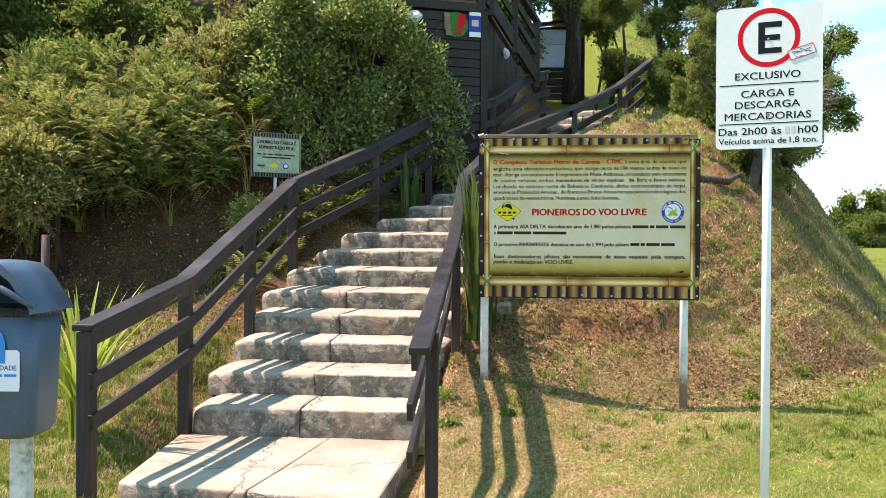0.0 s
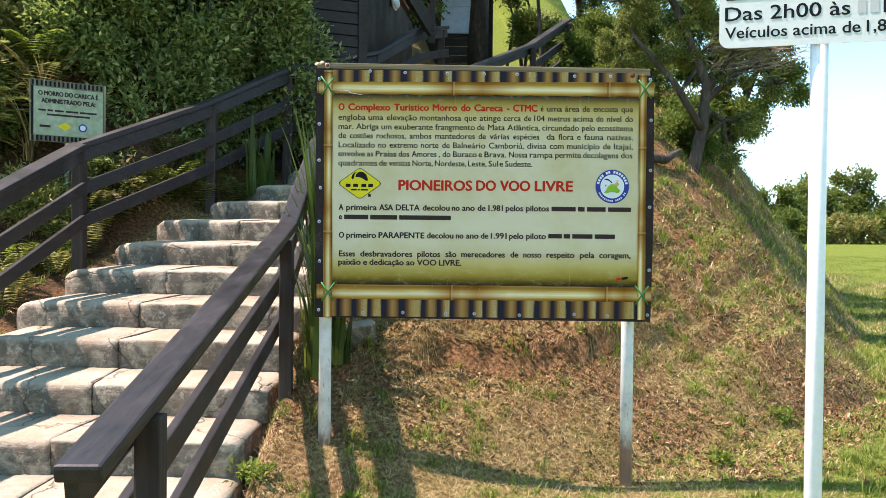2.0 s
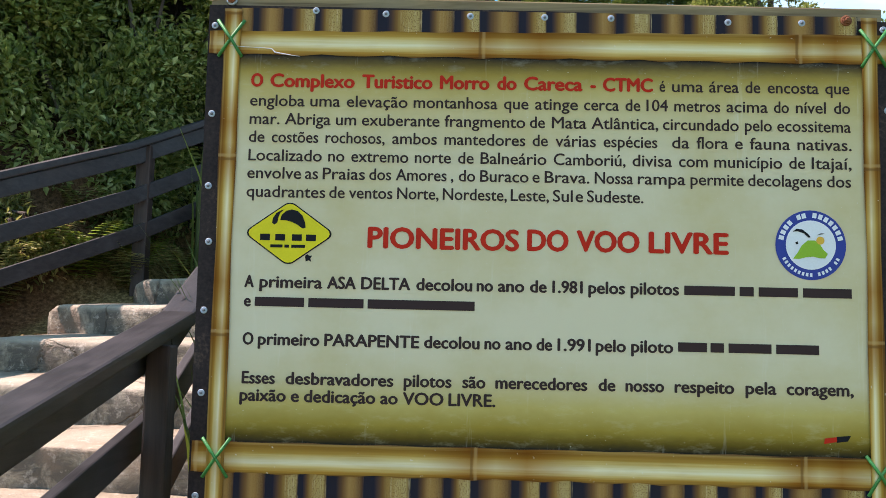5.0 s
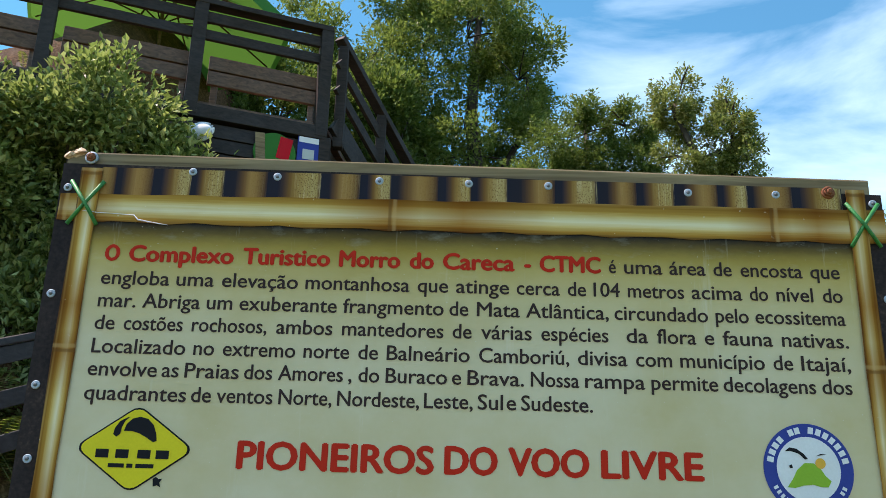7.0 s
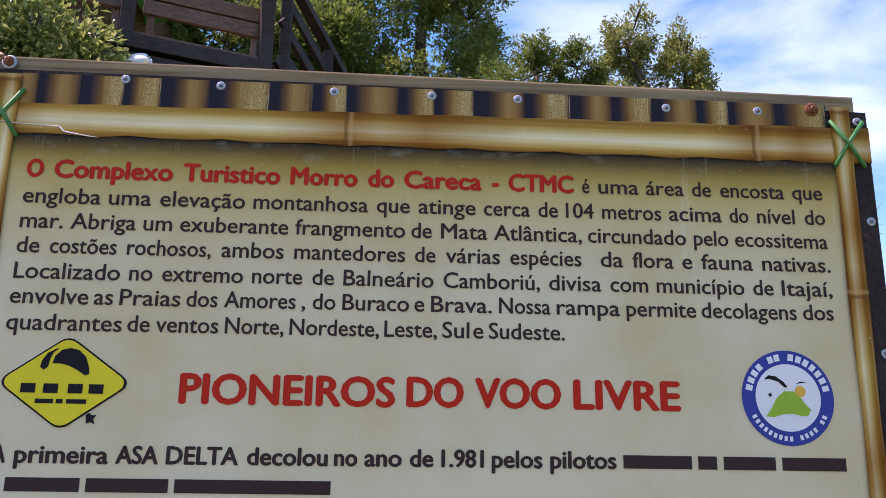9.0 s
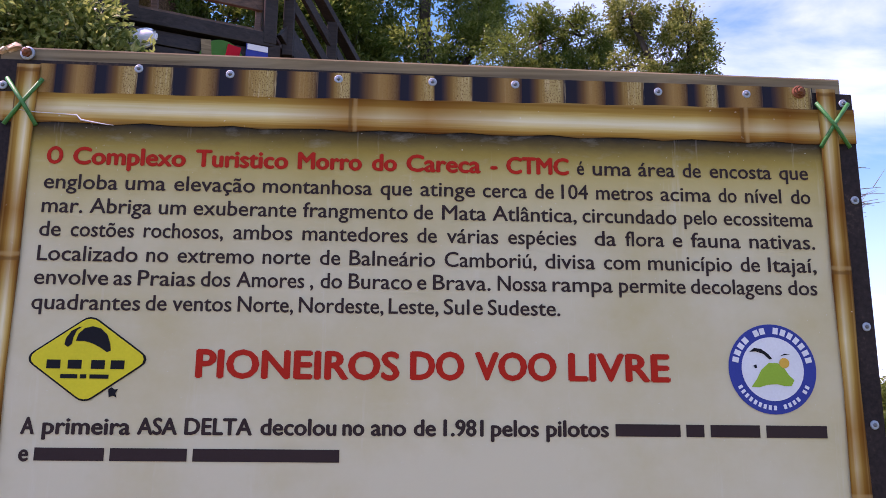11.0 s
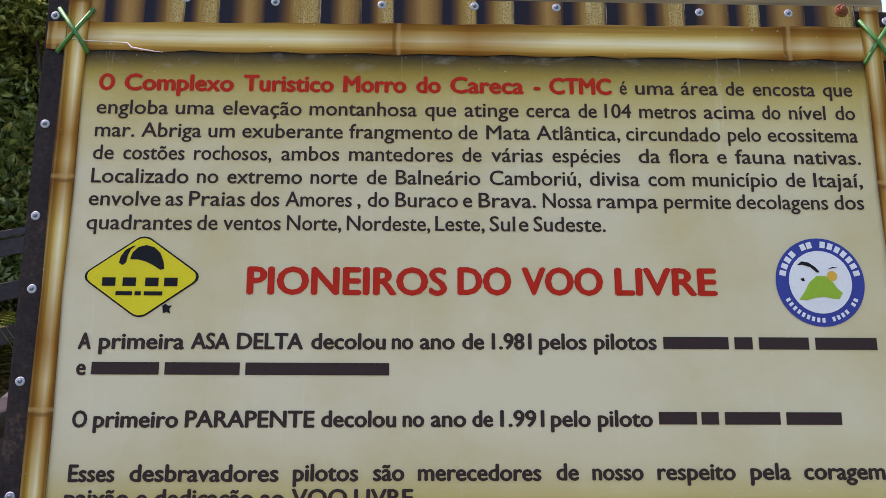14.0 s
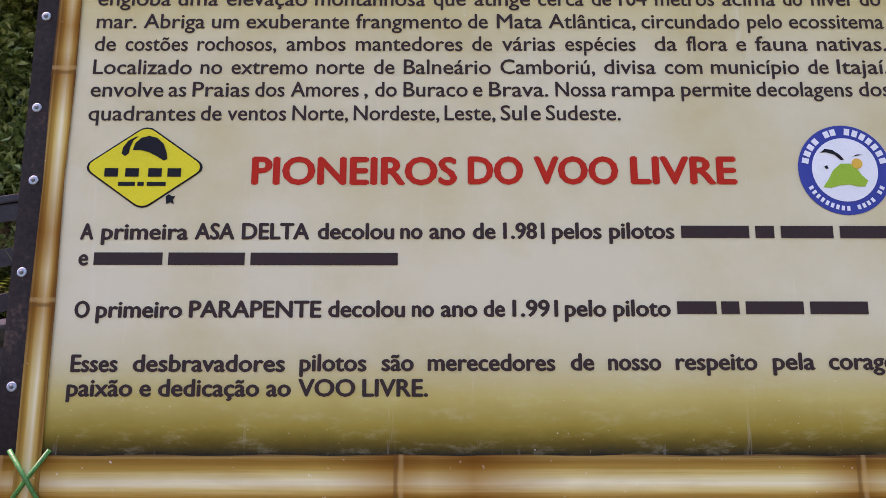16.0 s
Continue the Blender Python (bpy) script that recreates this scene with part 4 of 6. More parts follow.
    f.location = (0, -0.001, 0)
    wing = [(0.283, 1.804), (0.287, 1.818), (0.298, 1.829), (0.313, 1.833), (0.329, 1.829), (0.342, 1.817), (0.349, 1.799), (0.351, 1.786), (0.344, 1.783), (0.330, 1.792), (0.314, 1.800), (0.299, 1.804)]
    tip = [(0.262, 1.797), (0.264, 1.809), (0.273, 1.823), (0.287, 1.831), (0.293, 1.832), (0.283, 1.824), (0.278, 1.811), (0.276, 1.798), (0.269, 1.792)]
    for shape in (wing, tip):
        g = part("emblem_mark", outline(shape, 0.0005), M_BLACK, e)
        g.location = (0, -0.002, 0)
    for x in (0.245, 0.285, 0.329, 0.366):
        part("emblem_bar", box((0.026, 0.0006, 0.017), Matrix.Translation((x, -0.0022, 1.759))), M_BLACK, e)
    for x, w in ((0.276, 0.032), (0.303, 0.012), (0.333, 0.036)):
        part("emblem_bar", box((w, 0.0006, 0.008), Matrix.Translation((x, -0.0022, 1.736))), M_BLACK, e)
    g = part("emblem_mark", outline([(0.352, 1.712), (0.358, 1.716), (0.364, 1.712), (0.371, 1.713), (0.366, 1.705), (0.369, 1.696), (0.362, 1.700), (0.354, 1.697)], 0.0005), M_BLACK, e)
    # round emblem
    rx, rz, rr = 1.663, 1.768, 0.0905
    e = part("emblem", outline(disc_points(rx, rz, rr), 0.0006), M_BLUE, bd, "round blue and white emblem with green hill")
    e.location = (0, yt, 0)
    w = part("emblem_face", outline(disc_points(rx, rz, 0.064), 0.0006), M_WHITE, e)
    w.location = (0, -0.001, 0)
    hill = [(-0.046, -0.036), (-0.034, -0.020), (-0.024, -0.002), (-0.008, 0.012), (0.010, 0.012), (0.022, 0.004), (0.032, -0.012), (0.043, -0.022), (0.036, -0.034), (0.022, -0.034), (0.006, -0.030), (-0.014, -0.032), (-0.030, -0.037)]
    for shape, m in ((hill, M_GREEN), ([(0.024 + 0.0105 * math.cos(k * 0.45), 0.012 + 0.0105 * math.sin(k * 0.45)) for k in range(14)], M_ORANGE),
                     ([(-0.046, 0.034), (-0.036, 0.042), (-0.022, 0.040), (-0.008, 0.030), (0.0, 0.020), (-0.006, 0.019), (-0.018, 0.030), (-0.034, 0.035)], M_BLACK),
                     ([(0.016, 0.026), (0.026, 0.031), (0.038, 0.030), (0.028, 0.0285)], M_BLACK), ([(-0.040, 0.006), (-0.034, 0.009), (-0.032, 0.002), (-0.037, 0.001)], M_BLACK)):
        g = part("emblem_mark", outline([(rx + px, rz + pz) for px, pz in shape], 0.0005), m, e)
        g.location = (0, -0.002 if m is not M_ORANGE else -0.0026, 0)
    for a0, a1 in ((172, 128), (118, 98), (88, 8)):
        n = max(2, round((a0 - a1) / 11))
        for k in range(n):
            an = radians(a0 + (a1 - a0) * (k + 0.5) / n)
            part("emblem_bar", box((0.0105, 0.0006, 0.013), Matrix.Translation((rx + 0.0775 * math.cos(an), -0.0012, rz + 0.0775 * math.sin(an))) @ Matrix.Rotation(math.pi / 2 - an, 4, "Y")), M_WHITE, e)
    for k in range(17):
        if k in (9, 14):
            continue
        an = radians(208 + k * 124 / 16)
        part("emblem_bar", box((0.006, 0.0006, 0.009), Matrix.Translation((rx + 0.0775 * math.cos(an), -0.0012, rz + 0.0775 * math.sin(an))) @ Matrix.Rotation(-math.pi / 2 - an, 4, "Y")), M_WHITE, e)
    tape = [(0.128, 2.272), (0.16, 2.268), (0.21, 2.266), (0.243, 2.264), (0.252, 2.254), (0.275, 2.250), (0.30, 2.246), (0.318, 2.244)]
    o = part("torn_tape", tube([(x, y3 - 0.003, z) for x, z in tape], [0.0006, 0.0008, 0.0007, 0.0012, 0.0018, 0.0013, 0.0009, 0.0004], 6), M_WHITE, bd, "thin torn strip of white tape")
    bm = bmesh.new()
    bmesh.ops.create_icosphere(bm, subdivisions=3, radius=1.0, matrix=Matrix.Translation((0.092, BY + 0.012, 2.410)) @ Matrix.Diagonal((0.032, 0.022, 0.009, 1)))
    for v in bm.verts:
        v.co += v.co.normalized() * 0 + Vector((noise.noise(v.co * 60), noise.noise(v.co * 60 + Vector((5, 0, 0))), noise.noise(v.co * 60 + Vector((0, 5, 0))))) * 0.014
    part("splintered_end", bm, M_SPLINT, bd, "splintered pale end of the batten")
    # printer's mark low on the sheet
    g = part("maker_mark", outline([(1.690, 1.262), (1.722, 1.268), (1.722, 1.280), (1.692, 1.276)], 0.0006), M_RED, bd)
    g.location = (0, yt, 0)
    g = part("maker_mark", outline([(1.722, 1.266), (1.750, 1.270), (1.758, 1.284), (1.722, 1.281)], 0.0006), M_BLACK, bd)
    g.location = (0, yt, 0)
    return bd


def screw_mesh(r):
    bm = tube([(0, -0.0012, 0), (0, -0.004, 0), (0, -0.0055, 0)], [r * 0.82, r * 0.78, r * 0.45], 12)
    box((r * 0.5, 0.002, r * 0.12), Matrix.Translation((0, -0.0055, 0)), 0, bm)
    return bm


info_board()


# ---- traffic sign ----
def traffic_sign():
    sg = empty("traffic_sign", (1.84, 6.39, 0))
    tagged(sg, "white loading-zone traffic sign with red ring on a white steel pole", "traffic sign")
    part("pole", tube([(0, 0, -0.5), (0, 0, 1.5), (0, 0, 2.93)], [0.025] * 3, 20), M_POLE, sg)
    W, H, z0 = 0.605, 0.86, 2.055
    pts = []
    for cx, cz, a in ((W / 2 - 0.03, z0 + H - 0.03, 0), (-W / 2 + 0.03, z0 + H - 0.03, 90), (-W / 2 + 0.03, z0 + 0.03, 180), (W / 2 - 0.03, z0 + 0.03, 270)):
        pts += [(cx + 0.03 * math.cos(radians(a + k * 18)), cz + 0.03 * math.sin(radians(a + k * 18))) for k in range(6)]
    pl = part("plate", outline(pts[::-1], 0.002), M_PLATE, sg, "white reflective sheet")
    pl.matrix_local = pose(-0.005, -0.032, 0.110, 0, 0, -17) @ Matrix.Diagonal((0.945, 1, 0.945, 1))

    def put(name, bm, m, dy=-0.003):
        o = part(name, bm, m, pl)
        o.location = (0, dy, 0)
        return o

    ring = bmesh.new()
    ro, ri, cz = 0.178, 0.148, z0 + 0.668
    vo = [ring.verts.new((x, 0, z)) for x, z in disc_points(0, cz, ro, 64)]
    vi = [ring.verts.new((x, 0, z)) for x, z in disc_points(0, cz, ri, 64)]
    for k in range(64):
        ring.faces.new((vo[k], vo[(k + 1) % 64], vi[(k + 1) % 64], vi[k]))
    put("ring", ring, M_SIGNRED)
    bm = box((0.038, 0.0006, 0.19), Matrix.Translation((-0.04, 0, cz)))
    for dz, w in ((0.078, 0.115), (0.0, 0.105), (-0.078, 0.115)):
        box((w - 0.02, 0.0006, 0.034), Matrix.Translation((-0.04 + 0.019 + (w - 0.02) / 2, 0, cz + dz)), 0, bm)
    put("letter", bm, M_SIGNBLK)
    for z in (z0 + 0.389, z0 + 0.152):
        put("rule", box((W - 0.04, 0.0006, 0.006), Matrix.Translation((0, 0, z))), M_SIGNBLK)
    for s, size, x0, x1, z in (("EXCLUSIVO", 0.062, -0.19, 0.18, z0 + 0.420), ("CARGA E", 0.062, -0.155, 0.145, z0 + 0.312), ("DESCARGA", 0.062, -0.19, 0.18, z0 + 0.245), ("MERCADORIAS", 0.062, -0.25, 0.24, z0 + 0.175),
                               ("Das 2h00 às", 0.062, -0.285, 0.075, z0 + 0.085), ("h00", 0.062, 0.168, 0.278, z0 + 0.085), ("Veículos acima de 1,8 ton.", 0.05, -0.285, 0.278, z0 + 0.03)):
        words_line("lettering", s, 0.014, size, x0, x1, z, -0.003, M_SIGNBLK, pl)
    for x in (0.108, 0.143):
        put("faded_digit", box((0.024, 0.0004, 0.040), Matrix.Translation((x, 0, z0 + 0.107)), 0.0), M_GREY)
    st = put("sticker", outline([(0.125, cz - 0.145), (0.265, cz - 0.105), (0.248, cz - 0.05), (0.108, cz - 0.09)], 0.0005), M_WHITE, -0.004)
    bm = bmesh.new()
    c4 = [(0.125, cz - 0.145), (0.265, cz - 0.105), (0.248, cz - 0.05), (0.108, cz - 0.09)]
    for a, b in zip(c4, c4[1:] + c4[:1]):
        tube([(a[0], 0, a[1]), (b[0], 0, b[1])], [0.002, 0.002], 6, bm)
    o = part("sticker_edge", bm, M_SIGNRED, pl)
    o.location = (0, -0.005, 0)
    bm = tube([(0.13, 0, cz - 0.10), (0.18, 0, cz - 0.095), (0.19, 0, cz - 0.12), (0.15, 0, cz - 0.13), (0.14, 0, cz - 0.11), (0.24, 0, cz - 0.075)], [0.0016] * 6, 6)
    tube([(0.17, 0, cz - 0.075), (0.21, 0, cz - 0.095), (0.245, 0, cz - 0.10)], [0.0016] * 3, 6, bm)
    o = part("sticker_scrawl", bm, M_SIGNBLK, pl)
    o.location = (0, -0.005, 0)
    for z in (cz - 0.01, z0 + 0.20):
        s = part("bolt", screw_mesh(0.011), M_STEEL, pl)
        s.location = (0, -0.003, z)
    return sg


traffic_sign()


# ---- foliage ----
def leaf_mesh(name, centers, normals, size, material, parent, seed, aspect=0.45, droop=0.3, spread=0.9):
    """One folded leaf at each point; normals say which way it leans out."""
    rg = np.random.default_rng(seed)
    n = len(centers)
    c = np.asarray(centers, float)
    d = np.asarray(normals, float) + rg.normal(0, spread, (n, 3)) * 0.8
    d[:, 2] -= droop * rg.random(n)
    d /= np.linalg.norm(d, axis=1)[:, None] + 1e-9
    up = rg.normal(0, 0.5, (n, 3)) + np.array([0, 0, 1.0])
    s = np.cross(d, up)
    s /= np.linalg.norm(s, axis=1)[:, None] + 1e-9
    nn = np.cross(s, d)
    ln = (size * rg.uniform(0.6, 1.35, n))[:, None]
    w = ln * aspect * 0.5
    base, tip = c, c + d * ln - nn * ln * 0.12
    mid = c + d * ln * 0.5
    a, b = mid + s * w + nn * w * 0.35, mid - s * w + nn * w * 0.35
    V = np.stack([base, a, tip, b], 1).reshape(-1, 3)
    k = (np.arange(n) * 4)[:, None]
    F = np.concatenate([k + np.array([0, 1, 2]), k + np.array([0, 2, 3])], 1).reshape(-1, 3)
    me = bpy.data.meshes.new(name)
    me.from_pydata(V.tolist(), [], F.tolist())
    me.materials.append(material)
    ob = new(name, me)
    ob.parent = parent
    return tagged(ob, kind="stuff")


def clumps(blobs, n_twigs, per, seed, twig=0.12, lumps=16):
    """Points on twig tips. Each soft blob (centre, radii) is broken into lumps on its outside, so that gaps stay between them."""
    rg = np.random.default_rng(seed)
    sub, ways, weight = [], [], []
    for c, r in blobs:
        r = np.array(r)
        u = rg.normal(0, 1, (lumps, 3))
        u /= np.linalg.norm(u, axis=1)[:, None]
        k = rg.uniform(0.45, 0.82, lumps)[:, None]
        sub.append(np.concatenate([np.array(c) + u * r * k, np.tile(r * 0.33, (lumps, 1)) * rg.uniform(0.6, 1.35, (lumps, 1))], 1))
        ways.append(u)
        weight += [float(np.prod(r)) ** 0.67] * lumps
    sub, ways = np.concatenate(sub), np.concatenate(ways)
    weight = np.array(weight) * rg.uniform(0.5, 1.5, len(weight))
    pick = rg.choice(len(sub), n_twigs, p=weight / weight.sum())
    u = rg.normal(0, 1, (n_twigs, 3))
    u /= np.linalg.norm(u, axis=1)[:, None]
    rad = rg.random(n_twigs) ** 0.45
    tips = sub[pick, :3] + u * sub[pick, 3:] * rad[:, None]
    t = np.repeat(tips, per, 0) + rg.normal(0, twig * 0.55, (n_twigs * per, 3))
    way = np.repeat(u * 0.7 + ways[pick] * 0.6, per, 0) + np.array([0, 0, 0.35])
    return t, way


def shrub(name, label, blobs, n_twigs, per, size, mat, seed, base, aspect=0.45, twig=0.10, category="shrub", droop=0.3):
    s = empty(name, base)
    inv = s.matrix_world.inverted()
    tagged(s, label, category)
    p, w = clumps(blobs, n_twigs, per, seed, twig)
    lf = leaf_mesh("foliage", p, w, size, mat, s, seed, aspect, droop)
    lf.matrix_parent_inverse = inv
    bm = bmesh.new()
    rg = random.Random(seed)
    for c, r in blobs:
        for k in range(3):
            e = Vector(c) + Vector((rg.uniform(-0.6, 0.6) * r[0], rg.uniform(-0.6, 0.6) * r[1], rg.uniform(-0.2, 0.7) * r[2]))
            b = Vector(base) + Vector((rg.uniform(-0.3, 0.3), rg.uniform(-0.2, 0.2), -0.1))
            m = b.lerp(e, 0.5) + Vector((rg.uniform(-0.2, 0.2), rg.uniform(-0.2, 0.2), 0.15))
            tube([b, m, e], [0.03, 0.02, 0.008], 6, bm)
    st = tagged(part("stem_work", bm, M_BARK, s), kind="stuff")
    st.matrix_parent_inverse = inv
    return s


def tree(name, label, base, limbs, blobs, n_twigs, per, size, seed, mat=None):
    t = empty(name, base)
    inv = t.matrix_world.inverted()
    tagged(t, label, "tree")
    bm = bmesh.new()
    rg = random.Random(seed)
    for pts, r0 in limbs:
        n = len(pts)
        tube(pts, [r0 * (1 - 0.75 * i / (n - 1)) for i in range(n)], 9, bm)
    tr = part("trunk", bm, M_BARK, t)
    tr.matrix_parent_inverse = inv
    bm = bmesh.new()
    ends = [Vector(pts[-1]) for pts, _ in limbs] + [Vector(pts[len(pts) // 2]) for pts, _ in limbs]
    for c, r in blobs:
        c = Vector(c)
        src = min(ends, key=lambda e: (e - c).length)
        tube([src, src.lerp(c, 0.5) + Vector((rg.uniform(-0.1, 0.1), 0, 0.1)), c], [0.035, 0.025, 0.012], 6, bm)
        for k in range(4):
            e = c + Vector((rg.uniform(-0.9, 0.9) * r[0], rg.uniform(-0.9, 0.9) * r[1], rg.uniform(-0.5, 0.6) * r[2]))
            tube([c, c.lerp(e, 0.6) + Vector((0, 0, 0.03)), e], [0.014, 0.01, 0.004], 5, bm)
    br = tagged(part("branch_work", bm, M_BARK, t), kind="stuff")
    br.matrix_parent_inverse = inv
    p, w = clumps(blobs, n_twigs, per, seed, size * 1.3, 14)
    cr = leaf_mesh("crown", p, w, size, mat or M_TREE, t, seed, 0.5, 0.4)
    cr.matrix_parent_inverse = inv
    return t


# big bush in front of the hut
shrub("bush", "large dense rounded green bush beside the steps", [((-2.05, 12.75, 3.6), (1.05, 0.6, 1.2)), ((-1.45, 12.95, 3.0), (0.6, 0.45, 0.85)), ((-0.8, 13.1, 3.1), (0.55, 0.32, 0.95)), ((-2.6, 12.5, 3.6), (0.75, 0.6, 1.1)), ((-2.0, 12.45, 2.6), (0.8, 0.4, 0.8)), ((-1.85, 12.75, 4.38), (0.95, 0.55, 0.62)), ((-1.1, 12.95, 3.85), (0.52, 0.35, 0.66)), ((-2.75, 12.45, 4.3), (0.7, 0.5, 0.8))],
      9500, 12, 0.068, M_LEAF, 11, (-2.0, 13.1, 2.2), 0.5, 0.09)

# thicket behind the deck
for i, (x, y, z, r, h) in enumerate([(-3.6, 18.2, 7.0, 1.4, 1.2), (-1.8, 18.0, 7.0, 1.4, 1.2), (-0.2, 18.2, 7.0, 1.2, 1.2)]):
    shrub("thicket_shrub", "dark green broadleaf thicket behind the hut deck", [((x, y, z), (r, 0.7, h)), ((x + 0.3, y - 0.1, z - 1.1), (r, 0.6, 0.9))], 2200, 12, 0.085, M_TREE, 170 + i, (x, y, float(ground(x, y))), 0.5)

# hedge growing on the bank
# the last entry is an out-of-view shrub added to shade the soil bank
HEDGE = [(-3.2, 12.7, 3.3, 0.8, 0.9), (-3.9, 12.5, 3.7, 0.9, 0.8), (-4.8, 12.1, 3.4, 1.0, 0.8), (-5.8, 11.8, 3.2, 1.0, 0.8), (-6.8, 11.4, 3.2, 1.1, 1.0), (-7.8, 10.9, 3.1, 1.1, 1.3), (-4.3, 13.7, 4.8, 1.1, 0.9), (-5.9, 13.2, 4.9, 1.2, 1.0), (-7.4, 12.7, 4.8, 1.2, 1.0), (-2.9, 13.6, 4.5, 0.9, 0.9),
         (-4.4, 11.15, 2.75, 0.55, 0.40), (-5.1, 10.6, 2.35, 0.7, 0.45), (-6.1, 10.2, 2.2, 0.8, 0.5), (-3.6, 11.75, 2.85, 0.4, 0.40), (-3.5, 13.5, 4.1, 1.0, 1.0), (-4.9, 13.3, 4.3, 1.1, 1.1), (-6.2, 12.9, 4.2, 1.1, 1.1), (-3.9, 11.8, 3.2, 0.55, 0.45), (-5.1, 11.2, 2.9, 0.6, 0.45), (-7.5, 9.6, 1.6, 0.8, 0.9)]


def sprays(parent, blobs, n, length, mat, seed):
    """Pinnate sprays that arch out of a shrub: paired leaflets along a drooping stalk."""
    rg = np.random.default_rng(seed)
    V, F = [], []
    for k in range(n):
        c, r = blobs[k % len(blobs)]
        u = rg.normal(0, 1, 3)
        u[1] = -abs(u[1]) - 0.2
        u /= np.linalg.norm(u)
        o = np.array(c) + u * np.array(r) * rg.uniform(0.55, 1.0)
        d = u * 0.7 + np.array([rg.normal(0, 0.4), 0, 0.55]) + rg.normal(0, 0.15, 3)
        d /= np.linalg.norm(d)
        sd = np.cross(d, [0, 0, 1.0]) + rg.normal(0, 0.25, 3)
        sd /= np.linalg.norm(sd)
        ln = length * rg.uniform(0.6, 1.3)
        for j in range(1, 11):
            v = j / 10
            q = o + d * ln * v - np.array([0, 0, 0.45 * ln * v * v])
            w = ln * 0.21 * math.sin(math.pi * (0.12 + 0.8 * v))
            for sg in (-1, 1):
                b = len(V)
                tip = q + sd * sg * w + d * w * 0.5 - np.array([0, 0, 0.25 * w])
                mid = q + sd * sg * w * 0.5
                V += [tuple(q), tuple(mid + d * (0.008 + 0.22 * w)), tuple(tip), tuple(mid + d * (0.22 * w - 0.010))]
                F += [(b, b + 1, b + 2, b + 3)]
    ob = raw("sprays", V, F, mat, parent)
    ob.matrix_parent_inverse = parent.matrix_world.inverted()
    return tagged(ob, kind="stuff")


for i, (x, y, z, r, h) in enumerate(HEDGE):
    # kind 4: darker leaves imitate the shade on the upper hedge
    kind = 4 if z > 3.95 else (i % 4, (1, 2, 3, 1)[i % 4])[i >= 10]
    mass = [((x, y, z), (r, 0.6, h)), ((x + 0.1, y - 0.1, z - 0.35), (0.55, 0.42, 0.45))]
    hedge = shrub("hedge_shrub", ("scrubby green shrub growing on a soil bank", "tangled yellow-green shrub on a soil bank", "sunlit lime-green feathery shrub on the bank", "straggly feathery-leaved shrub on a soil bank", "shrub high on the bank, leaves darkened as shade")[kind],
                  mass, (1700, 1700, 900, 900, 1500)[kind], 10, (0.065, 0.075, 0.07, 0.07, 0.075)[kind], (M_LEAF, M_LEAFY, M_TREE, M_TREE, M_TREE)[kind], 30 + i,
                  (x, y + 0.3, float(ground(x, y + 0.3))), (0.5, 0.4, 0.4, 0.3, 0.45)[kind])
    sprays(hedge, mass, (80, 190, 420, 380, 60)[kind], (0.20, 0.22, 0.27, 0.29, 0.22)[kind], (M_FERN, M_LEAFY, M_FERN, M_LEAFY, M_LEAFY)[kind], 600 + i)

shrub("low_shrub", "low yellow-green weeds on the soil beside the rail", [((-2.2, 11.8, 2.05), (0.38, 0.2, 0.30))], 500, 10, 0.06, M_LEAFY, 58, (-2.2, 11.85, float(ground(-2.2, 11.85))), 0.3)
shrub("low_shrub", "low green weeds below the small sign", [((-2.75, 11.45, 1.75), (0.42, 0.25, 0.30))], 500, 10, 0.06, M_FERN, 59, (-2.75, 11.5, float(ground(-2.75, 11.5))), 0.3)

# trees
tree("tree", "leaning leafy tree with pale branches on the bank", (3.48, 13.4, 1.9),
     [([(3.46, 13.4, 1.85), (3.50, 13.4, 2.2), (3.62, 13.45, 2.75), (3.66, 13.45, 3.2), (3.35, 13.5, 4.0), (3.0, 13.5, 4.7), (2.88, 13.5, 5.0)], 0.085),
      ([(3.60, 13.4, 2.7), (3.3, 13.4, 3.2), (2.85, 13.4, 3.7), (2.7, 13.5, 4.1)], 0.045), ([(3.64, 13.45, 3.0), (3.95, 13.45, 3.3), (4.25, 13.5, 3.45), (4.5, 13.5, 3.2)], 0.04),
      ([(3.58, 13.42, 2.55), (3.85, 13.45, 2.8), (4.15, 13.5, 2.85)], 0.028), ([(3.3, 13.5, 4.1), (3.32, 13.5, 4.6), (3.33, 13.5, 5.0)], 0.03), ([(3.66, 13.45, 3.1), (4.0, 13.45, 3.65), (4.35, 13.5, 3.9)], 0.035)],
     [((2.86, 13.5, 5.10), (0.24, 0.3, 0.44)), ((3.34, 13.5, 4.98), (0.20, 0.28, 0.32)), ((3.04, 13.5, 4.62), (0.40, 0.35, 0.38)), ((3.44, 13.5, 4.62), (0.24, 0.3, 0.28)), ((2.9, 13.5, 4.05), (0.45, 0.4, 0.35)),
      ((3.45, 13.5, 3.95), (0.40, 0.4, 0.32)), ((3.92, 13.5, 3.78), (0.34, 0.35, 0.28)), ((2.75, 13.6, 3.6), (0.35, 0.35, 0.26)), ((3.35, 13.5, 3.5), (0.33, 0.3, 0.2)),
      ((3.92, 13.5, 3.28), (0.28, 0.3, 0.18)), ((4.42, 13.5, 3.2), (0.18, 0.2, 0.14)), ((4.17, 13.5, 2.76), (0.2, 0.25, 0.18)), ((3.95, 13.5, 2.42), (0.17, 0.2, 0.14)), ((3.76, 13.6, 2.8), (0.16, 0.2, 0.16))],
     6200, 11, 0.031, 71, M_OLIVE)
rt = random.Random(77)
bm = bmesh.new()
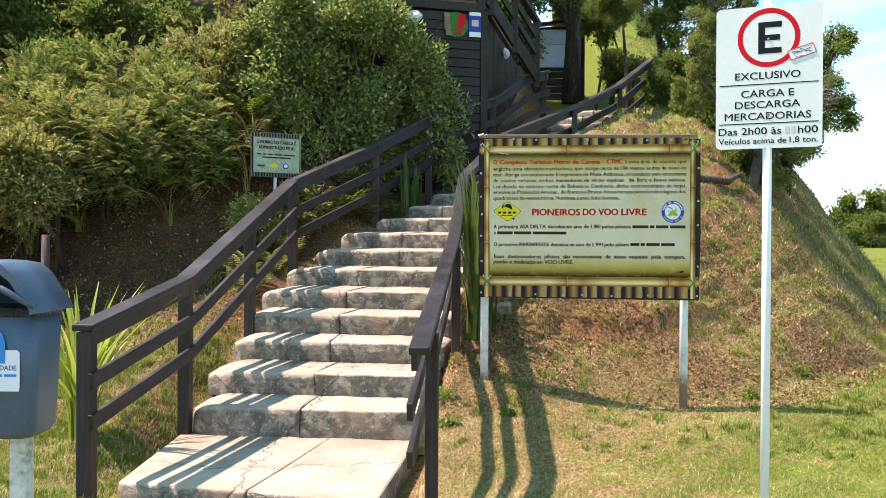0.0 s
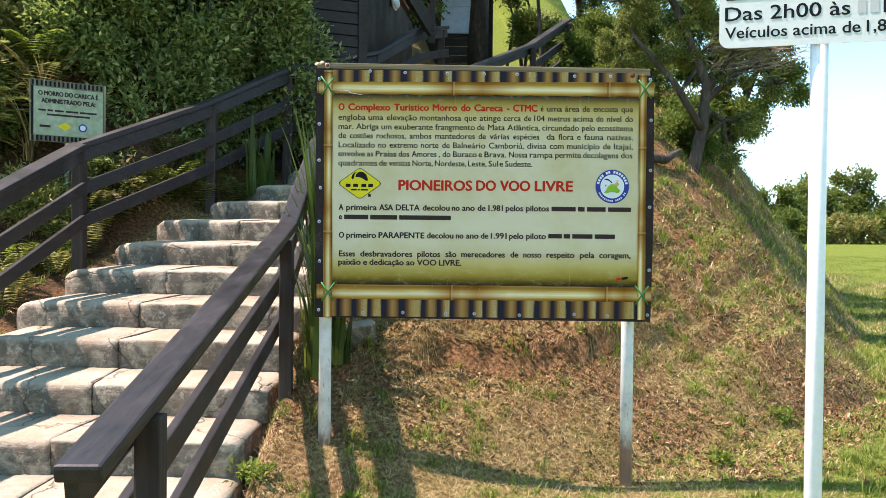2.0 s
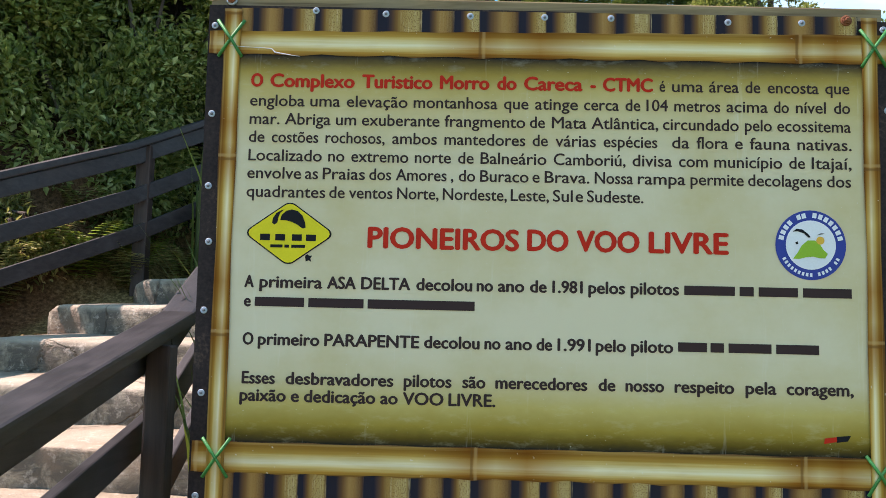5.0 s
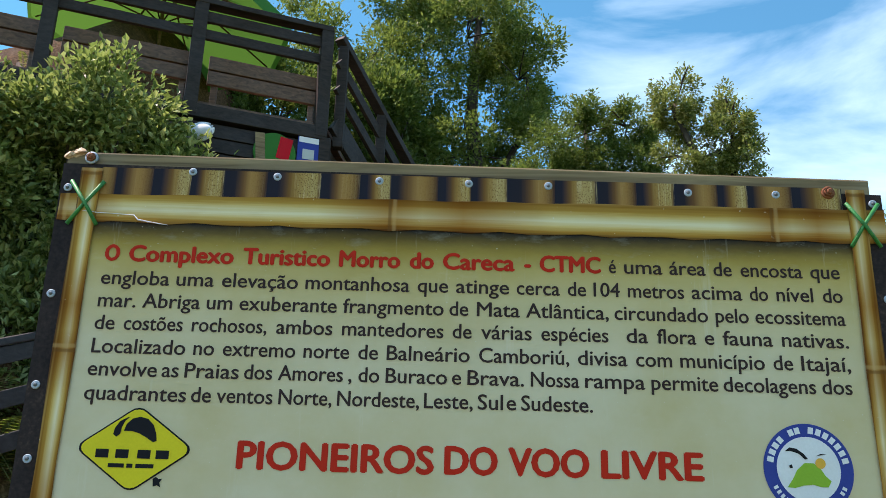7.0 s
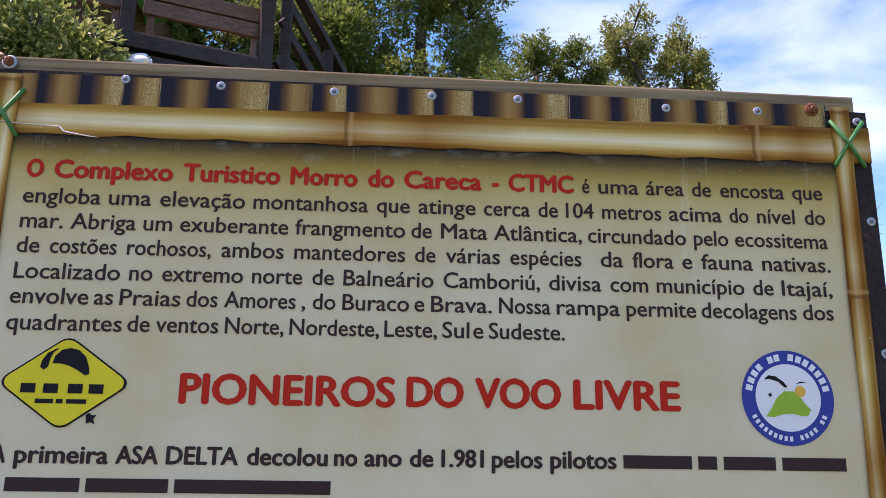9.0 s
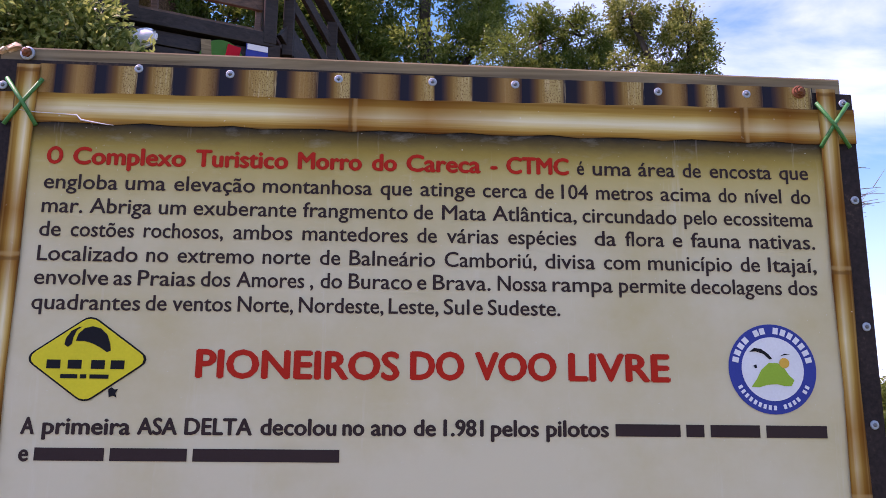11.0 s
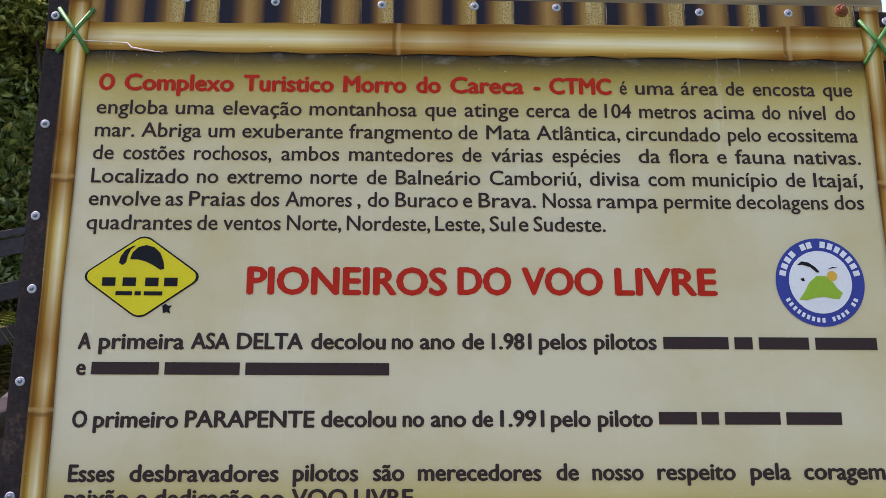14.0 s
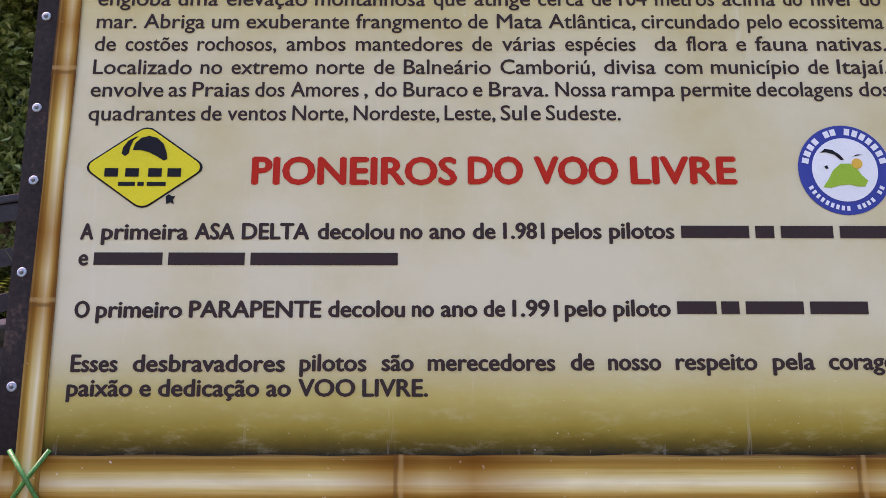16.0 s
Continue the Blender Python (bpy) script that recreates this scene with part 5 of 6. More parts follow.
for k in range(70):
    a = Vector((rt.uniform(3.6, 4.3), 13.45 + rt.uniform(-0.2, 0.2), rt.uniform(3.3, 3.65)))
    d = Vector((rt.uniform(0.15, 0.6), rt.uniform(-0.2, 0.2), rt.uniform(-0.05, 0.25)))
    tube([a, a + d * 0.5 + Vector((0, 0, rt.uniform(-0.05, 0.05))), a + d], [0.007, 0.005, 0.0015], 5, bm)
    for q in range(3):
        b0 = a + d * rt.uniform(0.3, 0.9)
        tube([b0, b0 + Vector((rt.uniform(-0.05, 0.22), rt.uniform(-0.1, 0.1), rt.uniform(-0.05, 0.2)))], [0.004, 0.001], 4, bm)
twigs = part("twig_work", bm, M_DRIFT, bpy.data.objects["tree"], "grey leafless twigs")
twigs.matrix_parent_inverse = bpy.data.objects["tree"].matrix_world.inverted()
tagged(twigs, kind="stuff")
gz0 = float(ground(4.6, 15.6))
tree("tree", "slender tree leaning out over the grassy bank", (4.6, 15.6, gz0),
     [([(4.6, 15.6, gz0 - 0.1), (4.65, 15.6, gz0 + 0.8), (5.0, 15.5, 3.9), (5.2, 15.5, 4.3), (5.3, 15.4, 4.7)], 0.06), ([(4.65, 15.6, gz0 + 0.7), (4.6, 15.6, 3.8), (4.8, 15.5, 4.5)], 0.045)],
     [((4.9, 15.5, 4.2), (0.6, 0.5, 0.45)), ((5.25, 15.5, 3.55), (0.42, 0.5, 0.36)), ((4.85, 15.5, 3.1), (0.35, 0.4, 0.28)), ((5.2, 15.5, 4.7), (0.4, 0.4, 0.35))],
     1500, 12, 0.055, 75, M_TREE2)
tree("tree", "tall dark broadleaf tree behind the hut", (1.4, 19.5, 4.6),
     [([(1.4, 19.5, 4.4), (1.45, 19.5, 6.2), (1.3, 19.6, 8.0), (1.4, 19.6, 9.8)], 0.2), ([(1.4, 19.5, 6.0), (0.4, 19.5, 7.4), (-0.3, 19.4, 8.4)], 0.1), ([(1.4, 19.5, 6.2), (2.1, 19.5, 7.6), (2.2, 19.5, 8.5)], 0.1)],
     [((1.2, 19.6, 9.4), (1.4, 1.2, 1.2)), ((0.2, 19.5, 8.6), (1.3, 1.1, 1.3)), ((2.05, 19.5, 8.6), (0.9, 1.0, 1.15)), ((1.3, 19.4, 7.2), (1.7, 1.1, 1.1)), ((-1.4, 19.6, 9.0), (1.2, 1.0, 1.3)), ((-0.7, 19.3, 8.1), (1.2, 0.9, 1.3)), ((0.6, 19.5, 10.4), (1.5, 1.0, 1.0))],
     7500, 11, 0.068, 72, M_TREE2)
tree("tree", "broadleaf tree with rounded crown behind the board", (3.0, 17.3, 3.3),
     [([(3.0, 17.3, 3.0), (2.95, 17.3, 4.4), (2.8, 17.3, 5.6), (2.75, 17.4, 6.8)], 0.09), ([(3.6, 17.2, 3.0), (3.7, 17.2, 4.4), (3.5, 17.2, 5.6)], 0.06), ([(2.4, 17.5, 3.2), (2.3, 17.5, 4.6), (2.2, 17.5, 5.8)], 0.06), ([(3.9, 17.0, 2.9), (4.4, 17.0, 3.8), (4.9, 17.0, 4.5)], 0.05)],
     [((2.6, 17.4, 6.6), (0.7, 0.6, 0.65)), ((3.2, 17.3, 6.1), (0.7, 0.6, 0.6)), ((2.2, 17.4, 5.9), (0.7, 0.6, 0.6)), ((3.7, 17.2, 5.5), (0.6, 0.6, 0.5)), ((2.8, 17.2, 5.3), (0.7, 0.6, 0.4)), ((3.3, 17.3, 6.75), (0.45, 0.5, 0.4)), ((4.7, 17.0, 4.7), (0.6, 0.5, 0.4))],
     5600, 11, 0.046, 73, M_TREE)
tree("tree", "slender dark tree on the ridge", (4.2, 18.5, 3.4),
     [([(4.2, 18.5, 3.0), (4.3, 18.5, 4.4), (4.2, 18.6, 5.6)], 0.08), ([(4.8, 17.6, 2.8), (4.9, 17.7, 3.8), (5.2, 17.8, 4.6)], 0.06)],
     [((4.2, 18.6, 5.2), (0.8, 0.7, 0.7)), ((4.9, 17.9, 4.5), (0.8, 0.6, 0.6)), ((3.8, 18.5, 4.6), (0.7, 0.6, 0.5))], 1300, 11, 0.075, 74)
for i, (x, y, z, r, h) in enumerate([(3.7, 16.6, 3.0, 0.7, 0.5), (3.0, 17.9, 3.9, 0.9, 0.5), (3.7, 14.3, 2.7, 0.4, 0.28), (3.05, 17.0, 4.5, 0.5, 0.5), (3.4, 16.0, 3.7, 0.5, 0.45), (3.9, 15.5, 3.0, 0.5, 0.4), (4.4, 15.9, 3.1, 0.5, 0.5), (2.75, 16.6, 4.1, 0.35, 0.35), (2.3, 18.2, 4.9, 0.5, 0.4), (1.95, 18.4, 5.9, 0.45, 0.5)]):
    shrub("undergrowth_shrub", "dark green undergrowth shrub below the trees", [((x, y, z), (r, 0.5, h))], 750, 12, 0.06, M_TREE, 130 + i, (x, y, float(ground(x, y))), 0.45)
log = part("fallen_log", tube([(2.35, 12.75, float(ground(2.35, 12.75)) + 0.08), (2.75, 12.85, float(ground(2.75, 12.85)) + 0.07), (3.1, 13.0, float(ground(3.1, 13.0)) + 0.12), (3.3, 13.15, float(ground(3.3, 13.15)) + 0.2)], [0.03, 0.05, 0.05, 0.022], 10), M_BARK)
tagged(log, "dark bare fallen branch lying on the bank", "log")

# far wood at the edge of the field
FAR = [(21, 52, 3.2), (24.5, 54, 3.8), (28, 53, 3.0), (31, 56, 4.2), (35, 54, 3.4), (39, 57, 4.4), (18.5, 50, 2.6), (43, 56, 4.0)]
for i, (x, y, h) in enumerate(FAR):
    z = float(ground(x, y))
    tree("far_tree", "distant rounded green tree at the field edge", (x, y, z), [([(x, y, z - 0.2), (x, y, z + h * 0.6), (x + 0.2, y, z + h)], 0.2)],
         [((x, y, z + h * 0.75), (1.5, 1.2, h * 0.35)), ((x + 1.2, y, z + h * 0.5), (1.2, 1.0, h * 0.35)), ((x - 1.1, y, z + h * 0.45), (1.3, 1.0, h * 0.35)), ((x, y - 0.5, z + h * 0.25), (1.9, 0.9, h * 0.25))], 1500, 8, 0.2, 90 + i, M_TREE2)


for i in range(9):
    x, y = 17.5 + 3.1 * i, 46.5 + (i % 3) * 0.7
    z = float(ground(x, y))
    shrub("far_hedge", "low olive scrub along the field edge", [((x, y, z + 0.8), (1.9, 0.9, 0.95)), ((x + 1.2, y, z + 0.5), (1.2, 0.8, 0.7))], 650, 8, 0.2, M_LEAFY if i % 2 else M_TREE2, 160 + i, (x, y, z))


# ---- hut ----
C = Vector((-0.14, 13.7, 0))
DF = Vector((-0.92, -0.36, 0)).normalized()
DR = Vector((0.12, 1.0, 0)).normalized()


def hut():
    h = empty("wooden_hut", (C.x, C.y, 2.3))
    inv = h.matrix_world.inverted()
    tagged(h, "dark-stained clapboard hut with a railed deck on top", "hut")

    def add(name, bm, m, label=""):
        p = part(name, bm, m, h, label)
        p.matrix_parent_inverse = inv
        return p

    def wall(o, d, length, n_out, z0, z1):
        core0, core1 = o + n_out * -0.06, o + d * length + n_out * -0.06
        add("wall_core", beam(Vector((core0.x, core0.y, (z0 + z1) / 2)), Vector((core1.x, core1.y, (z0 + z1) / 2)), 0.06, z1 - z0 - 0.01, 0), M_HUT)
        z, k = z0, 0
        while z < z1 - 0.05:
            a = o + d * 0.02 + n_out * 0.005
            b = o + d * length + n_out * 0.005
            bm = beam(Vector((a.x, a.y, z + 0.062)), Vector((b.x, b.y, z + 0.062)), 0.02, 0.122, 0.004)
            bmesh.ops.rotate(bm, verts=bm.verts, cent=(a.x, a.y, z + 0.062), matrix=Matrix.Rotation(0.09, 3, d))
            add("board", bm, M_HUT)
            z += 0.128
    nf = Vector((0.36, -0.92, 0)).normalized()
    nr = Vector((1.0, -0.12, 0)).normalized()
    wall(C, DF, 3.3, nf, 2.2, 4.78)
    wall(C, DR, 3.6, nr, 2.2, 4.78)
    add("corner_post", box((0.10, 0.10, 2.6), Matrix.Translation((C.x - 0.0, C.y, 3.5)) @ Matrix.Rotation(0.2, 4, "Z"), 0.006), M_HUT)
    # deck edge and floor
    a, b = C + DF * 3.4, C
    add("deck_beam", beam(Vector((a.x, a.y, 4.84)), Vector((b.x, b.y, 4.84)), 0.10, 0.12, 0.006), M_HUT)
    p0, p1, p2, p3 = C, C + DF * 3.4, C + DF * 3.4 + DR * 3.4, C + DR * 3.4
    bm = bmesh.new()
    lo = [bm.verts.new((p.x, p.y, 4.9)) for p in (p0, p1, p2, p3)]
    hi = [bm.verts.new((p.x, p.y, 4.94)) for p in (p0, p1, p2, p3)]
    bm.faces.new(lo), bm.faces.new(hi[::-1])
    for k in range(4):
        bm.faces.new((lo[k], hi[k], hi[(k + 1) % 4], lo[(k + 1) % 4]))
    add("deck_floor", bm, M_DECK)
    for s in (0.05, 1.15, 2.3, 3.35):
        p = C + DF * s
        add("deck_post", box((0.11, 0.11, 1.05), Matrix.Translation((p.x, p.y, 5.33)) @ Matrix.Rotation(0.37, 4, "Z"), 0.006), M_HUT)
    a, b = C + DF * 3.4, C
    for z, w, hh in ((5.86, 0.12, 0.05), (5.73, 0.04, 0.10), (5.56, 0.04, 0.09)):
        add("deck_rail", beam(Vector((a.x, a.y, z)), Vector((b.x, b.y, z)), w, hh, 0.006), M_HUT)
    # plank backs of the benches between the posts
    for s0, s1 in ((0.13, 1.07), (1.23, 2.22), (2.38, 3.27)):
        for z in (5.34, 5.20):
            a, b = C + DF * s1 + DR * 0.08, C + DF * s0 + DR * 0.08
            add("bench_slat", beam(Vector((a.x, a.y, z)), Vector((b.x, b.y, z)), 0.04, 0.125, 0.006), M_DECK)
        for q in (s0 + 0.05, s1 - 0.05):
            p = C + DF * q + DR * 0.12
            add("bench_leg", box((0.05, 0.05, 0.48), Matrix.Translation((p.x, p.y, 5.16)), 0.004), M_DECK)
    # stair down along the side
    s0, s1 = C + Vector((0.06, 0.06, 0)), Vector((0.66, 14.9, 0))
    for dz, w, hh in ((5.84, 0.1, 0.06), (5.60, 0.04, 0.09), (5.34, 0.04, 0.09), (5.0, 0.05, 0.20)):
        add("stair_rail", beam(Vector((s0.x, s0.y, dz)), Vector((s1.x, s1.y, dz - 0.95)), w, hh, 0.006), M_HUT)
    for u in (0.05, 0.5, 0.95):
        p = s0.lerp(s1, u)
        add("stair_post", box((0.09, 0.09, 1.0), Matrix.Translation((p.x, p.y, 5.32 - 0.95 * u)), 0.006), M_HUT)
    return h


hut()


def wall_plaque(name, label, cat, along, z, w, hgt, mat, shape="plate"):
    nf = Vector((0.36, -0.92, 0)).normalized()
    p = C + DF * along + nf * 0.03
    o = part(name, box((w, 0.012, hgt), None, 0.004) if shape == "plate" else outline(disc_points(0, 0, w / 2, 28), 0.012), mat)
    o.matrix_world = Matrix.Translation((p.x, p.y, z)) @ Matrix.Rotation(math.atan2(-DF.y, -DF.x), 4, "Z")
    return tagged(o, label, cat)


pl = wall_plaque("wall_sign", "small dark blue sign with pale bands on the hut wall", "sign", 0.145, 4.60, 0.19, 0.36, M_BLUE)
for z, hgt, m in ((0.15, 0.05, M_WHITE), (-0.14, 0.07, M_WHITE), (0.02, 0.09, M_GREY)):
    q = part("sign_band", box((0.17 if z > 0.1 or z < 0 else 0.1, 0.003, hgt), Matrix.Translation((0, -0.0085, z))), m, pl)
rd = wall_plaque("round_plaque", "round green plaque with red and pale shapes on the hut wall", "plaque", 0.43, 4.58, 0.36, 0.36, M_AWNING, "disc")
for x, z, w, hgt, m in ((-0.12, 0.0, 0.08, 0.32, M_PINE), (0.08, 0.05, 0.11, 0.2, M_SIGNRED), (0.03, -0.1, 0.1, 0.06, M_SIGNRED)):
    part("plaque_shape", box((w, 0.004, hgt), Matrix.Translation((x, -0.016, z)) @ Matrix.Rotation(0.15 if x > 0 else -0.1, 4, "Y"), 0.002), m, rd)


def bulkhead_lamp(p, turn, label):
    o = empty("wall_lamp", p, turn)
    tagged(o, label, "lamp")
    bm = bmesh.new()
    bmesh.ops.create_uvsphere(bm, u_segments=20, v_segments=12, radius=1, matrix=Matrix.Diagonal((0.13, 0.055, 0.07, 1)))
    for f in bm.faces:
        f.smooth = True
    part("shade", bm, M_WHITE, o, "white ribbed oval glass")
    part("rim", tube([(0.135 * math.cos(k * math.tau / 24), 0.01, 0.078 * math.sin(k * math.tau / 24)) for k in range(25)], [0.012] * 25, 8, None, False), M_POLE, o)
    return o


nf = Vector((0.36, -0.92, 0)).normalized()
q = C + DF * 1.06 + nf * 0.06
bulkhead_lamp((q.x, q.y, 4.64), -21, "white oval bulkhead lamp on the hut wall")
q = C + DR * 1.75 + Vector((0.07, 0, 0))
bulkhead_lamp((q.x, q.y, 4.58), 80, "white oval bulkhead lamp on the hut side wall")


# ---- notice shelter up the steps ----
def notice_shelter():
    n = empty("notice_shelter", (1.18, 20.0, 4.43), -6)
    tagged(n, "dark wooden notice panel with a pale notice sheet", "notice board")
    for x in (-1.0, 0.46):
        part("post", box((0.12, 0.12, 2.9), Matrix.Translation((x, 0, 0.3)), 0.006), M_HUT, n)
    for k in range(13):
        part("board", box((1.42, 0.03, 0.152), Matrix.Translation((-0.27, 0.0, -0.28 + 0.158 * k)), 0.004), M_HUT, n)
    part("cap_rail", box((1.75, 0.18, 0.06), Matrix.Translation((-0.25, 0, 1.76)) @ Matrix.Rotation(-0.05, 4, "Y"), 0.006), M_HUT, n)
    part("notice", box((0.73, 0.012, 0.80), Matrix.Translation((-0.06, -0.03, 1.22)) @ Matrix.Rotation(0.04, 4, "Y"), 0.02), M_NOTICE, n, "pale blue-white notice sheet")
    bars("notice_bar", [(-0.30, 0.12), (-0.26, 0.05)], 1.30, 0.02, -0.042, M_GREY, n)
    part("name_plate", box((0.50, 0.012, 0.38), Matrix.Translation((-0.72, -0.03, 1.40)), 0.004), M_PINE, n, "yellowed plate")
    bars("plate_bar", [(-0.92, -0.54)], 1.46, 0.03, -0.04, M_INK, n)
    bars("plate_bar", [(-0.92, -0.60)], 1.36, 0.03, -0.04, M_INK, n)
    return n


M_NOTICE = plain("blue_white_sheet", [(0, (0.36, 0.5, 0.62)), (1, (0.6, 0.7, 0.78))], 12, 2, 0.4, relief=0.03)
notice_shelter()


# ---- umbrella on the deck ----
def umbrella():
    u = empty("umbrella", (-2.3, 15.3, 4.94))
    tagged(u, "green canvas parasol with dark ribs on the deck", "parasol")
    part("pole", tube([(0, 0, 0), (0, 0, 2.52)], [0.022, 0.022], 12), M_DECK, u)
    n, r, zr, zt = 8, 1.45, 1.98, 2.55
    bm = bmesh.new()
    top = bm.verts.new((0, 0, zt))
    rim = [bm.verts.new((r * math.cos(k * math.tau / n), r * math.sin(k * math.tau / n), zr)) for k in range(n)]
    low = [bm.verts.new((r * 1.005 * math.cos(k * math.tau / n), r * 1.005 * math.sin(k * math.tau / n), zr - 0.16)) for k in range(n)]
    for k in range(n):
        bm.faces.new((top, rim[k], rim[(k + 1) % n]))
        bm.faces.new((rim[k], low[k], low[(k + 1) % n], rim[(k + 1) % n]))
    part("canopy", bm, M_AWNING, u)
    for k in range(n):
        a = k * math.tau / n
        part("rib", tube([(0, 0, zt - 0.04), (r * 0.97 * math.cos(a), r * 0.97 * math.sin(a), zr)], [0.012, 0.009], 6), M_DECK, u)
        part("strut", tube([(0, 0, zr - 0.05), (0.8 * math.cos(a), 0.8 * math.sin(a), zr + 0.33)], [0.009, 0.009], 6), M_DECK, u)
    return u


umbrella()


# ---- small sign on the bank ----
def small_sign():
    s = empty("small_sign", (-2.57, 11.66, 1.3), 36)
    tagged(s, "small green-tinted printed sign on a thin grey post", "sign board")
    part("post", tube([(0, 0.03, -0.3), (0, 0.03, 1.5)], [0.022, 0.022], 12), M_GALV, s)
    part("sheet", box((0.64, 0.014, 0.54), Matrix.Translation((0, 0, 1.265)), 0.003), M_SLATGREY, s, "sheet edged with printed slats")
    part("panel", box((0.58, 0.003, 0.42), Matrix.Translation((0.003, -0.0095, 1.262)), 0), M_PALEGREEN, s)
    for zb in (1.482, 1.002):
        bars("slat_bar", [(-0.305 + 0.036 * k, -0.287 + 0.036 * k) for k in range(17)], zb, 0.045, -0.0085, M_BLACK, s)
    bars("side_band", [(-0.308, -0.292)], 1.05, 0.43, -0.0085, M_BLACK, s)
    words_line("lettering", SMALL[0], 0.05, 0.056, -0.25, 0.25, 1.40, -0.0125, M_INK, s)
    words_line("lettering", SMALL[1], 0.05, 0.056, -0.225, 0.225, 1.335, -0.0125, M_INK, s)
    bars("text_bar", [(-0.25, -0.19), (-0.175, -0.13), (-0.115, -0.04), (-0.025, 0.08), (0.095, 0.24)], 1.262, 0.016, -0.0125, M_INK, s)
    bars("text_bar", [(-0.18, 0.18)], 1.225, 0.016, -0.0125, M_INK, s)
    e = part("emblem", outline([(-0.09, 1.135), (0.0 - 0.03, 1.17), (0.03, 1.135), (-0.03, 1.10)], 0.001), M_YELLOW, s)
    e.location = (0, -0.0125, 0)
    e = part("emblem", outline(disc_points(0.12, 1.135, 0.036, 24), 0.001), M_BLUE, s)
    e.location = (0, -0.0125, 0)
    e = part("emblem_face", outline(disc_points(0.12, 1.135, 0.024, 24), 0.001), M_WHITE, s)
    e.location = (0, -0.0145, 0)
    bars("text_bar", [(-0.24, -0.15)], 1.12, 0.02, -0.0125, M_INK, s)
    return s


M_SLATGREY = plain("slat_print_grey", [(0, (0.015, 0.015, 0.012)), (0.5, (0.12, 0.11, 0.06)), (1, (0.30, 0.28, 0.17))], 1.0, 0.6, 0.5, scale=(45, 1, 1.5), relief=0.05)
M_PALEGREEN = plain("pale_green_print", [(0, (0.20, 0.26, 0.13)), (1, (0.36, 0.44, 0.31))], 20, 5, 0.4, relief=0.03)
small_sign()


# ---- litter bin ----
def litter_bin():
    b = empty("litter_bin", (-2.04, 5.22, -0.21), 4)
    tagged(b, "blue-grey plastic litter bin with hooded lid on a white post", "litter bin")
    W, D, z0, z1 = 0.43, 0.34, 0.79, 1.375

    def ring(w, d, r, z, n=6):
        pts = []
        for cx, cy, a in ((w / 2 - r, d / 2 - r, 0), (-w / 2 + r, d / 2 - r, 90), (-w / 2 + r, -d / 2 + r, 180), (w / 2 - r, -d / 2 + r, 270)):
            pts += [(cx + r * math.cos(radians(a + k * 90 / n)), cy + r * math.sin(radians(a + k * 90 / n)), z) for k in range(n + 1)]
        return pts

    def loft(rings, close=True):
        bm = bmesh.new()
        vs = [[bm.verts.new(p) for p in r] for r in rings]
        n = len(vs[0])
        for r0, r1 in zip(vs, vs[1:]):
            for k in range(n):
                f = bm.faces.new((r0[k], r0[(k + 1) % n], r1[(k + 1) % n], r1[k]))
                f.smooth = True
        if close:
            bm.faces.new(vs[0][::-1]), bm.faces.new(vs[-1])
        return bm

    part("body", loft([ring(W * 0.80, D * 0.8, 0.06, z0 - 0.01), ring(W * 0.90, D * 0.9, 0.07, z0 + 0.02), ring(W * 0.96, D * 0.96, 0.07, z0 + 0.3), ring(W, D, 0.07, z1)]), M_BIN, b)
    part("bin_liner", loft([ring(W * 1.01, D * 1.01, 0.07, z1 - 0.02), ring(W * 1.03, D * 1.03, 0.07, z1 - 0.005), ring(W * 1.0, D * 1.0, 0.06, z1 + 0.02)]), M_LINER, b, "crumpled black liner edge")
    # hood with an open front
    bm = bmesh.new()
    n = 12
    prof = [(W / 2 + 0.035, -0.03), (W / 2 + 0.03, 0.0), (W / 2 - 0.02, 0.07), (W / 2 - 0.07, 0.15), (W / 2 - 0.13, 0.20), (0, 0.215)]
    prof = prof + [(-x, z) for x, z in prof[-2::-1]]
    rows = []
    for y, s in ((-D / 2 - 0.06, 1.0), (0.0, 1.0), (D / 2 + 0.01, 0.97)):
        rows.append([bm.verts.new((x * s, y, z1 + 0.03 + z * s)) for x, z in prof])
    rows2 = []
    for y, s in ((-D / 2 - 0.06, 0.9), (0.0, 0.9), (D / 2 - 0.01, 0.88)):
        rows2.append([bm.verts.new((x * s, y, z1 + 0.02 + z * s * 0.93)) for x, z in prof])
    for rr in (rows, rows2):
        for r0, r1 in zip(rr, rr[1:]):
            for k in range(len(prof) - 1):
                f = bm.faces.new((r0[k], r0[k + 1], r1[k + 1], r1[k]) if rr is rows else (r0[k], r1[k], r1[k + 1], r0[k + 1]))
                f.smooth = True
    for k in range(len(prof) - 1):
        bm.faces.new((rows[0][k], rows2[0][k], rows2[0][k + 1], rows[0][k + 1]))
    bm.faces.new(rows[2])
    part("hood", bm, M_BIN, b, "domed blue plastic hood")
    part("hood_bar", tube([(-W / 2 - 0.02, -D / 2 - 0.05, z1 + 0.05), (-0.1, -D / 2 - 0.07, z1 + 0.115), (0.1, -D / 2 - 0.07, z1 + 0.115), (W / 2 + 0.03, -D / 2 - 0.05, z1 + 0.03)], [0.016] * 4, 8), M_BIN, b)
    y = -D / 2 - 0.003
    part("label_plate", outline([(-0.12, z0 + 0.22), (0.098, z0 + 0.22), (0.102, z0 + 0.24), (0.102, z0 + 0.40), (0.09, z0 + 0.412), (-0.12, z0 + 0.412)], 0.003, None, Matrix.Translation((0.05, y, 0))), M_WHITE, b)
